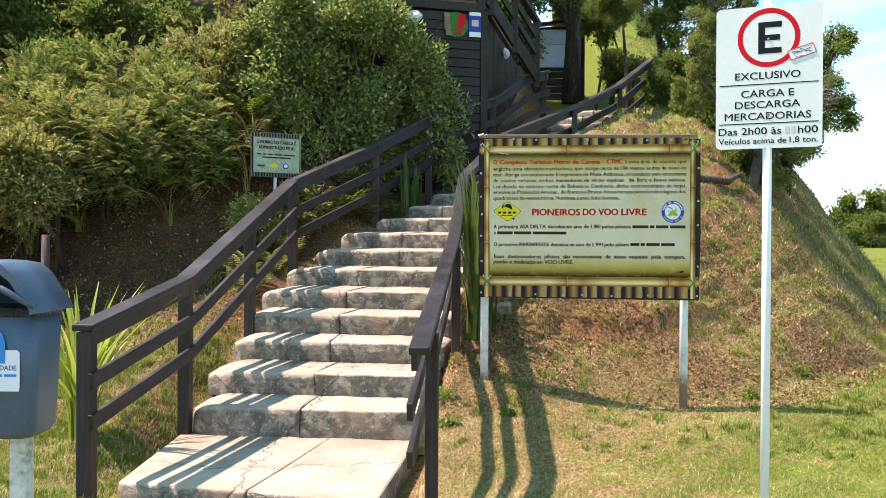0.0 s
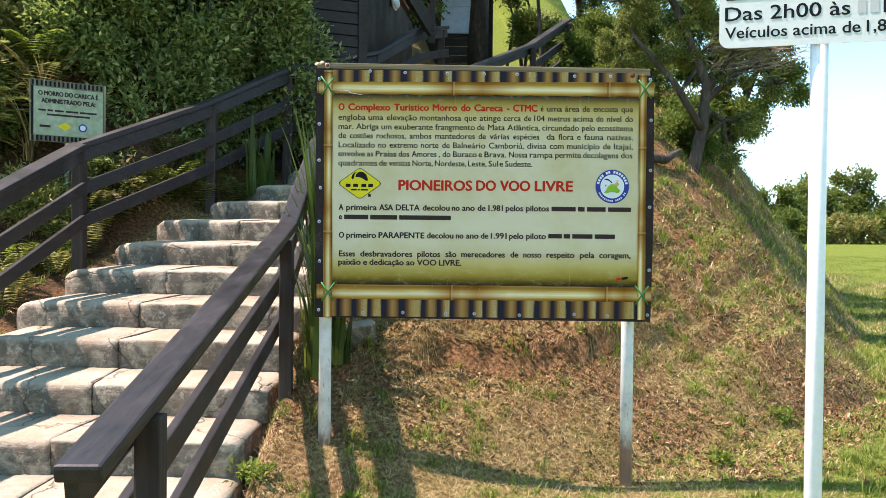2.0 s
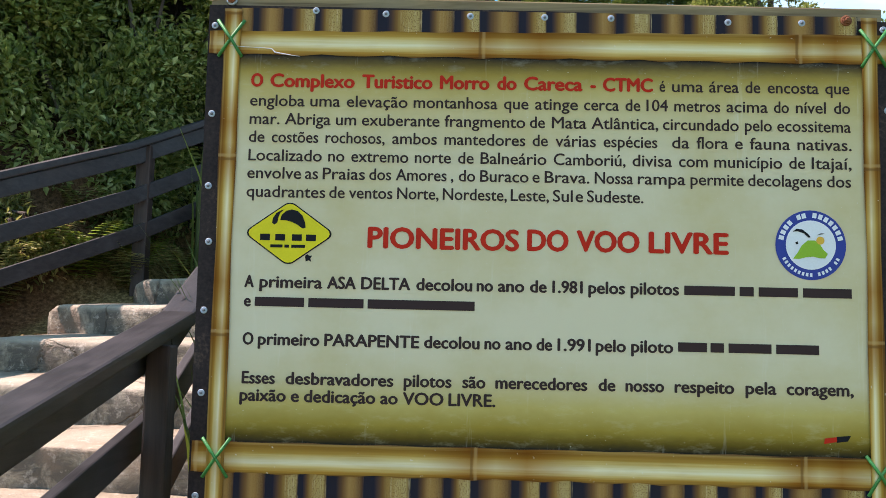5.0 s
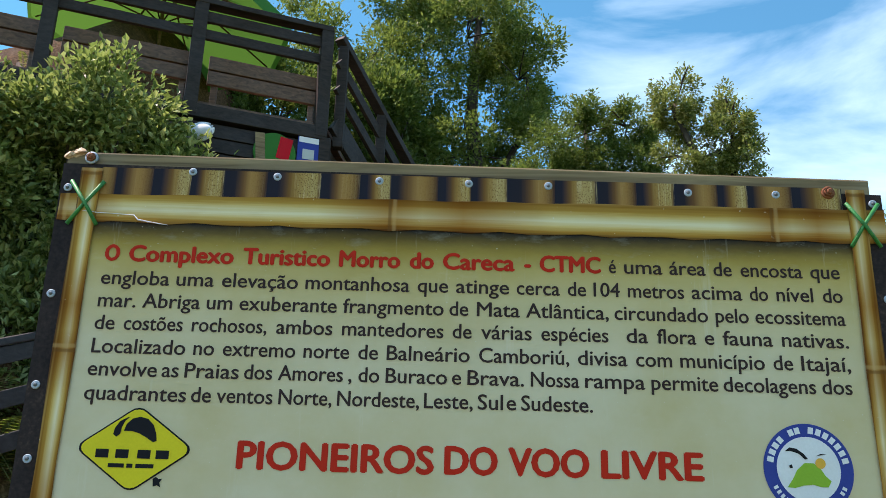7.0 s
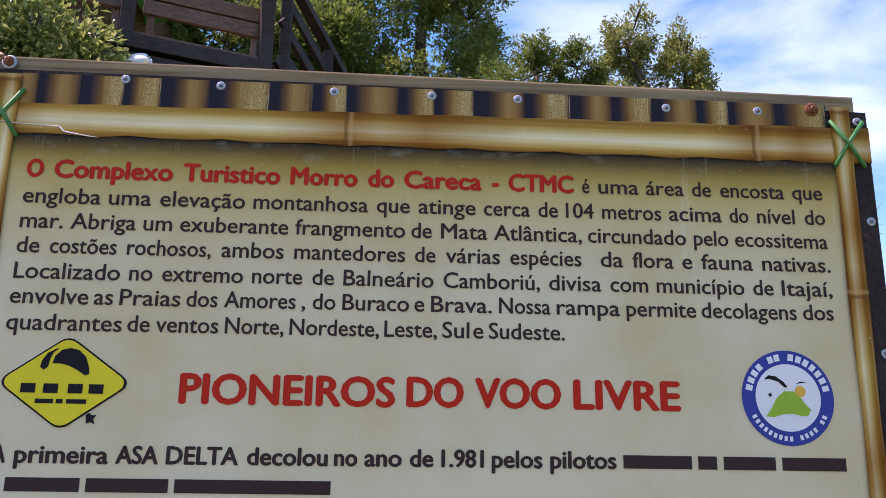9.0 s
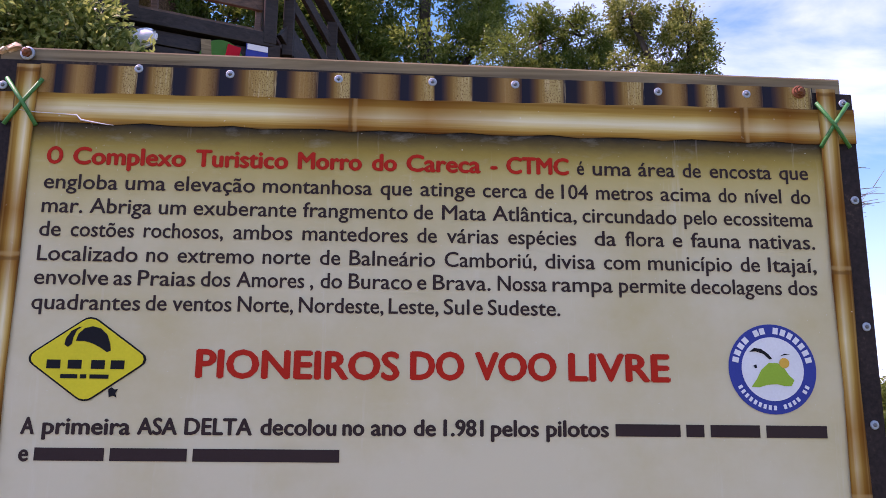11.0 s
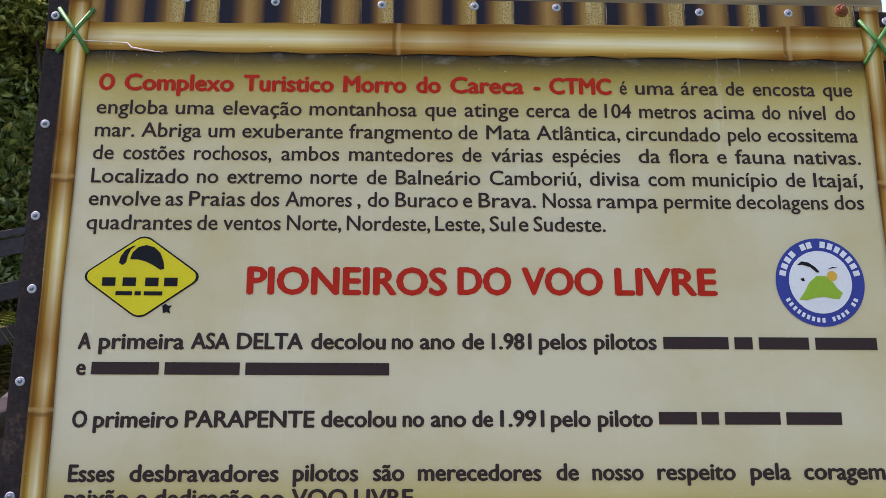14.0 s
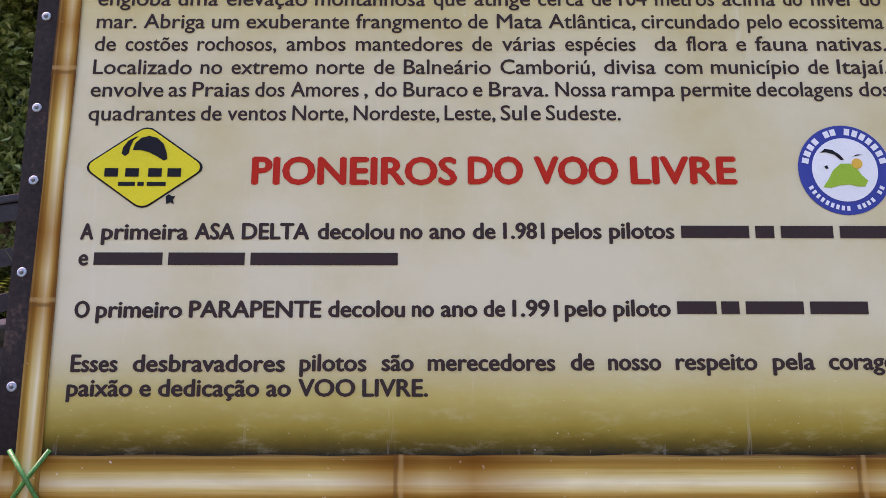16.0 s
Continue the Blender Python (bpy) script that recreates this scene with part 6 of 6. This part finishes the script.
    part("label_badge", outline([(-0.12, z0 + 0.35), (0.035, z0 + 0.35), (0.035, z0 + 0.45), (0.02, z0 + 0.49), (-0.02, z0 + 0.505), (-0.12, z0 + 0.505)], 0.002, None, Matrix.Translation((0.05, y - 0.004, 0))), M_SKYBLUE, b)
    words_line("lettering", "CIDADE", 0.012, 0.033, 0.03, 0.138, z0 + 0.318, y - 0.0045, M_BLUE, b)
    bars("text_bar", [(-0.05, 0.015), (0.025, 0.07), (0.08, 0.138)], z0 + 0.288, 0.012, y - 0.0045, M_SKYBLUE, b)
    part("post", box((0.085, 0.085, 0.66), Matrix.Translation((0.05, 0.05, 0.50)), 0.012), M_PALEPOST, b, "chipped whitewashed concrete post")
    part("post_foot", box((0.115, 0.115, 0.42), Matrix.Translation((0.05, 0.05, 0.16)), 0.018), M_PALEPOST, b)
    return b


M_BIN = plain("blue_plastic", [(0, (0.035, 0.07, 0.11)), (1, (0.055, 0.105, 0.155))], 60, 3, 0.4, 0, 0.5, 0.05)
M_LINER = plain("liner_plastic", [(0, (0.008, 0.008, 0.009)), (1, (0.03, 0.03, 0.033))], 60, 14, 0.3, relief=1.0, dist=0.03)
M_SKYBLUE = inked("sky_blue_ink", (0.02, 0.24, 0.62))
M_PALEPOST = plain("chipped_whitewash", [(0, (0.22, 0.21, 0.19)), (0.4, (0.5, 0.5, 0.46)), (1, (0.68, 0.68, 0.64))], 30, 7, 0.85, relief=0.4)
litter_bin()

stake = part("stake", tube([(-3.95, 8.9, -0.1), (-3.95, 8.9, 1.0), (-3.94, 8.9, 1.56)], [0.04, 0.038, 0.036], 10), M_BARK)
tagged(stake, "weathered round wooden stake in the grass", "stake")


# ---- strap-leaved plants, ferns ----
def strap_plant(at, n, length, width, seed, label, mat, lean=0.5, red=False):
    p = empty("strap_plant", at)
    tagged(p, label, "plant")
    rg = random.Random(seed)
    V, F = [], []
    for k in range(n):
        a = rg.uniform(0, math.tau)
        ln, ou = length * rg.uniform(0.6, 1.15), lean * rg.uniform(0.2, 1.0)
        d = Vector((math.cos(a), math.sin(a), 0))
        sd = Vector((-d.y, d.x, 0))
        o = d * rg.uniform(0, 0.08)
        i0 = len(V)
        for j in range(6):
            u = j / 5
            q = o + d * (ou * ln * u * u) + Vector((0, 0, ln * (u - 0.35 * lean * u * u)))
            w = width * (1 - u ** 2.2) * 0.5 + 0.001
            V += [tuple(q + sd * w), tuple(q + Vector((0, 0, -w * 0.4))), tuple(q - sd * w)]
        for j in range(5):
            b = i0 + j * 3
            F += [(b, b + 1, b + 4, b + 3), (b + 1, b + 2, b + 5, b + 4)]
    tagged(raw("foliage", V, F, mat, p, True), kind="stuff")
    if red:
        bm = bmesh.new()
        for k in range(9):
            a = rg.uniform(0, math.tau)
            d = Vector((math.cos(a), math.sin(a), 0)) * rg.uniform(0.02, 0.1)
            tube([d, d * 1.3 + Vector((0, 0, 0.22)), d * 1.6 + Vector((0, 0, rg.uniform(0.3, 0.42)))], [0.018, 0.02, 0.006], 7, bm)
        tagged(part("stalks", bm, M_REDSTALK, p, "dark red sheathed stalks"), kind="stuff")
    return p


M_REDSTALK = plain("red_stalk", [(0, (0.10, 0.012, 0.015)), (1, (0.28, 0.05, 0.045))], 40, 8, 0.5)


def gz(x, y, dz=0.0):
    return (x, y, float(ground(x, y)) + dz)


strap_plant(gz(-2.86, 7.5), 50, 1.3, 0.045, 5, "lime strap-leaved plant with dark red stalks", M_LIME, 0.55, True)
for i, (x, y, ln) in enumerate([(0.0, 9.05, 0.9), (0.02, 9.35, 1.1), (-0.06, 9.7, 1.2), (0.1, 10.0, 1.1), (-0.02, 10.35, 1.0), (0.12, 9.2, 0.7)]):
    strap_plant(gz(x, y), 34, ln, 0.03, 200 + i, "tall dark green strap-leaved clump beside the handrail", M_STRAP, 0.35)
for i, (x, y, ln) in enumerate([(-1.05, 12.25, 0.75), (-0.95, 12.35, 0.6), (1.15, 14.2, 0.8), (1.3, 14.3, 0.7)]):
    strap_plant(gz(x, y, 0.1), 9, ln, 0.07, 220 + i, "stiff upright sword-leaved plant by the steps", M_STRAP, 0.12)


def fern(at, n, length, seed, mat):
    p = empty("fern", at)
    tagged(p, "bright green fern with arching feathery fronds", "fern")
    rg = random.Random(seed)
    V, F = [], []
    for k in range(n):
        a = k * math.tau / n + rg.uniform(-0.3, 0.3)
        d = Vector((math.cos(a), math.sin(a), 0))
        sd = Vector((-d.y, d.x, 0))
        ln, ou = length * rg.uniform(0.7, 1.2), rg.uniform(0.35, 0.8)
        for j in range(2, 20):
            u = j / 20
            q = d * (ou * ln * u) + Vector((0, 0, ln * (1.35 * u - 0.8 * u * u)))
            w = 0.26 * ln * math.sin(math.pi * min(1, u * 0.95 + 0.08)) * (1.1 - 0.6 * u)
            for sg in (-1, 1):
                i0 = len(V)
                tip = q + sd * sg * w + d * w * 0.45 + Vector((0, 0, -0.12 * w))
                V += [tuple(q), tuple(q + d * 0.022 * ln + sd * sg * w * 0.4), tuple(tip), tuple(q - d * 0.012 * ln + sd * sg * w * 0.5)]
                F += [(i0, i0 + 1, i0 + 2), (i0, i0 + 2, i0 + 3)]
    tagged(raw("fronds", V, F, mat, p), kind="stuff")
    return p


rgf = random.Random(8)
BANK_FERNS = []
for k in range(34):
    fx = rgf.uniform(-6.4, -2.8)
    BANK_FERNS.append((fx, 11.35 + 0.33 * (fx + 2.6) + rgf.uniform(0.55, 1.5)))
FERNS = [(-2.3, 11.6), (-2.0, 11.9), (-1.75, 12.0), (-2.6, 11.9), (-1.5, 12.1), (-2.45, 10.3), (-2.5, 11.2), (-2.35, 10.9)] + [(float(left_edge(y)) - rgf.uniform(0.2, 0.7), y) for y in (10.6, 10.9, 11.1, 11.3, 11.5, 11.65, 11.8, 11.95, 12.1, 12.25, 12.4, 12.55, 11.4, 11.7, 12.0, 12.3)]
for i, (x, y) in enumerate(FERNS + BANK_FERNS):
    fern(gz(x, y), 9, rgf.uniform(0.4, 0.6) if i < len(FERNS) else rgf.uniform(0.6, 1.0), 300 + i, (M_FERN, M_LEAFY, M_LIME, M_FERN)[i % 4])
for i in range(10):
    x = rgf.uniform(-6.0, -2.9)
    y = 11.35 + 0.33 * (x + 2.6) + rgf.uniform(0.3, 1.1)
    strap_plant(gz(x, y), 30, rgf.uniform(0.6, 0.9), 0.012, 400 + i, "arching straw-coloured grass clump on the bank", M_DRY if i % 2 else M_LEAFY, 0.9)


block = part("concrete_block", rough_block((-0.11, -0.07, 0), (0.11, -0.05, 0), (0.10, 0.08, 0), (-0.10, 0.07, 0), -0.06, 0.10, 0.012, 5, 0.02, (0.2, 0.2)), M_CONC)
block.matrix_world = pose(0.23, 9.45, float(ground(0.23, 9.45)) + 0.02, 4, -6, 12)
tagged(block, "small pale grey concrete block lying on the bank", "block")
for i, (x, y, r) in enumerate([(-0.20, 8.35, 0.10), (-0.12, 8.0, 0.07), (0.33, 8.2, 0.05), (2.4, 8.9, 0.06), (3.0, 9.6, 0.08)]):
    z = float(ground(x, y))
    weed = empty("weed", (x, y, z))
    tagged(weed, "small leafy green weed in the dry grass", "weed")
    rw = np.random.default_rng(500 + i)
    spots = np.column_stack([rw.normal(0, r * 0.5, 170), rw.normal(0, r * 0.5, 170), rw.uniform(-0.01, 0.06, 170)])
    leaf_mesh("foliage", spots, spots * 6 + np.array([0, 0, 0.5]), 0.038, M_BLADE, weed, 520 + i, 0.5)


# ---- grass ----
def blades(name, n, region, height, width, lying, mat, seed, keep, label):
    """Single grass blades over a stretch of ground; lying: how flat they lie."""
    rg = np.random.default_rng(seed)
    x = rg.uniform(region[0], region[1], n)
    y = rg.uniform(region[2], region[3], n)
    ok = rg.random(n) < keep(x, y)
    on_step = (x > left_edge(y) - 0.02) & (x < right_edge(y) + 0.05) & (y > 6.3)
    ok &= ~on_step
    x, y = x[ok], y[ok]
    n = len(x)
    z = ground(x, y) - 0.004
    a = rg.uniform(0, math.tau, n)
    h = height * rg.uniform(0.5, 1.4, n)
    fl = np.clip(lying + rg.normal(0, 0.25, n), 0, 1.25)
    d = np.stack([np.cos(a) * np.sin(fl), np.sin(a) * np.sin(fl), np.cos(fl)], 1)
    s = np.stack([-np.sin(a), np.cos(a), np.zeros(n)], 1) * (width * rg.uniform(0.6, 1.4, n))[:, None]
    c = np.stack([x, y, z], 1)
    tip = c + d * h[:, None]
    tip[:, 2] = np.maximum(tip[:, 2], ground(tip[:, 0], tip[:, 1]) + 0.006)
    V = np.stack([c - s, c + s, tip], 1).reshape(-1, 3)
    me = bpy.data.meshes.new(name)
    me.vertices.add(3 * n)
    me.vertices.foreach_set("co", V.ravel())
    me.loops.add(3 * n)
    me.loops.foreach_set("vertex_index", np.arange(3 * n, dtype=np.int32))
    me.polygons.add(n)
    me.polygons.foreach_set("loop_start", np.arange(0, 3 * n, 3, dtype=np.int32))
    me.materials.append(mat)
    me.update(calc_edges=True)
    return tagged(new(name, me), label, "grass", kind="stuff")


def patch(x, y, s, seed):
    return 0.5 + 0.28 * ripple(x, y, s, seed) + 0.22 * ripple(x, y, s * 2.7, seed + 3)


def lawn_share(x, y):
    """1 on the mown lawn, 0 on the dry bank."""
    toe = 8.15 + 0.38 * np.clip(x, -0.5, 3.0)
    toe_r = np.where(y < 11.7, 2.95 + 0.62 * (y - 9), 4.62 + 0.403 * (y - 11.7))
    return np.maximum(step01(toe + 0.1, toe - 1.3, y) * step01(-0.2, 1.6, x), step01(toe_r - 0.2, toe_r + 0.4, x))


blades("dry_grass", 360000, (-0.3, 4.8, 4.6, 11.6), 0.05, 0.002, 1.15, M_DRY, 1, lambda x, y: np.clip((0.3 + patch(x, y, 2.6, 7) * 0.8) * (1 - 0.75 * lawn_share(x, y)), 0.05, 1), "flattened straw-coloured dry grass on the bank")
blades("short_grass", 480000, (-0.3, 5.5, 3.6, 11.6), 0.034, 0.0024, 0.8, M_BLADE, 2, lambda x, y: np.clip((patch(x, y, 3.3, 2) - 0.66) * 1.6 + 0.75 * lawn_share(x, y), 0, 1), "short green grass in patches")


def tufts(name, n, region, height, per, mat, seed, keep, label):
    rg = np.random.default_rng(seed)
    x, y = rg.uniform(region[0], region[1], n), rg.uniform(region[2], region[3], n)
    ok = rg.random(n) < keep(x, y)
    ok &= ~((x > left_edge(y) - 0.05) & (x < right_edge(y) + 0.08) & (y > 6.3))
    x, y = np.repeat(x[ok], per), np.repeat(y[ok], per)
    m = len(x)
    hh = np.repeat(height * rg.uniform(0.5, 1.4, m // per), per) * rg.uniform(0.6, 1.2, m)
    x, y = x + rg.normal(0, 0.022, m), y + rg.normal(0, 0.022, m)
    z = ground(x, y) - 0.01
    a, fl = rg.uniform(0, math.tau, m), np.abs(rg.normal(0.25, 0.35, m))
    d = np.stack([np.cos(a) * np.sin(fl), np.sin(a) * np.sin(fl), np.cos(fl)], 1)
    s = np.stack([-np.sin(a), np.cos(a), np.zeros(m)], 1) * 0.0035
    c = np.stack([x, y, z], 1)
    mid, tip = c + d * hh[:, None] * 0.55, c + d * hh[:, None] + np.stack([np.cos(a), np.sin(a), -0.5 * np.ones(m)], 1) * (hh * 0.28)[:, None]
    V = np.stack([c - s, c + s, mid + s * 0.8, tip, mid - s * 0.8], 1).reshape(-1, 3)
    k = np.arange(m)[:, None] * 5
    F = [tuple(q) for q in np.concatenate([k + np.array([0, 1, 2]), k + np.array([0, 2, 4]), k + np.array([4, 2, 3])], 1).reshape(-1, 3).tolist()]
    return tagged(raw(name, V.tolist(), F, mat), label, "grass", kind="stuff")


tufts("grass_tuft", 2200, (-0.2, 5.0, 7.6, 12.4), 0.075, 20, M_BLADE, 41, lambda x, y: np.clip(patch(x, y, 2.2, 3) * 1.3 - 0.25, 0.05, 1), "green grass tufts on the dry bank")
tufts("grass_tuft", 1700, (-3.8, -2.15, 6.4, 11.4), 0.085, 22, M_BLADE, 42, lambda x, y: np.clip(patch(x, y, 2.4, 6) * 1.2, 0.1, 1) * (0.25 + 0.75 * step01(10.2, 9.0, y)), "green grass tufts beside the steps")
tufts("bank_tuft", 3200, (1.5, 8.5, 11.0, 22.0), 0.10, 18, M_BLADE, 43, lambda x, y: np.clip(patch(x, y, 1.2, 3), 0.1, 1), "green tufts on the steep bank")
rl = np.random.default_rng(12)
lx, ly = rl.uniform(-0.2, 4.4, 46000), rl.uniform(8.6, 12.4, 46000)
keep_l = (patch(lx, ly, 2.9, 1) + rl.normal(0, 0.25, len(lx)) > 0.45) & (lx > right_edge(ly) + 0.1)
lx, ly = lx[keep_l], ly[keep_l]
litter = leaf_mesh("leaf_litter", np.stack([lx, ly, ground(lx, ly) + 0.008], 1), np.tile([0.3, 0.0, 0.1], (len(lx), 1)), 0.035, M_LITTER, None, 13, 0.4, 0.2, 1.4)
sx_, sy_ = rl.uniform(-6.5, -2.4, 12000), rl.uniform(8.6, 12.2, 12000)
side_litter = leaf_mesh("leaf_litter", np.stack([sx_, sy_, ground(sx_, sy_) + 0.008], 1), np.tile([0.3, 0.0, 0.1], (len(sx_), 1)), 0.045, M_LITTER, None, 14, 0.4, 0.2, 1.4)
tagged(side_litter, "dark dead leaves under the shrubs", "leaf litter")
tagged(litter, "brown dead leaves and straw lying on the bank", "leaf litter")
blades("side_grass", 90000, (-5.5, -2.15, 5.2, 11.2), 0.06, 0.0026, 0.8, M_DRY, 3, lambda x, y: np.clip(patch(x, y, 2.9, 5), 0.1, 1) * step01(10.3, 9.0, y), "dry trampled grass beside the steps")
blades("side_grass", 90000, (-5.5, -2.15, 5.2, 11.2), 0.06, 0.0028, 0.5, M_BLADE, 4, lambda x, y: np.clip(patch(x, y, 2.1, 9) * 1.2 - 0.1, 0, 1) * step01(10.3, 9.0, y), "green and yellow grass beside the steps")
blades("field_grass", 230000, (3.5, 16, 7, 34), 0.045, 0.006, 0.85, M_BLADE, 5, lambda x, y: np.clip(0.3 + patch(x, y, 1.1, 4) * 0.6, 0, 1), "short green field grass")
# dark blades bring the slope down to its shaded tone
blades("bank_grass", 110000, (1.5, 10, 10.5, 27), 0.07, 0.005, 0.8, M_STRAP, 7, lambda x, y: np.clip(patch(x, y, 1.3, 8) * 1.1, 0, 1), "green grass on the steep bank, darkened as shade")
blades("bank_grass", 100000, (1.5, 10, 10.5, 27), 0.08, 0.006, 1.0, M_DRY, 6, lambda x, y: np.clip(patch(x, y, 1.7, 6) * 0.9, 0, 1), "dry grass on the steep bank")
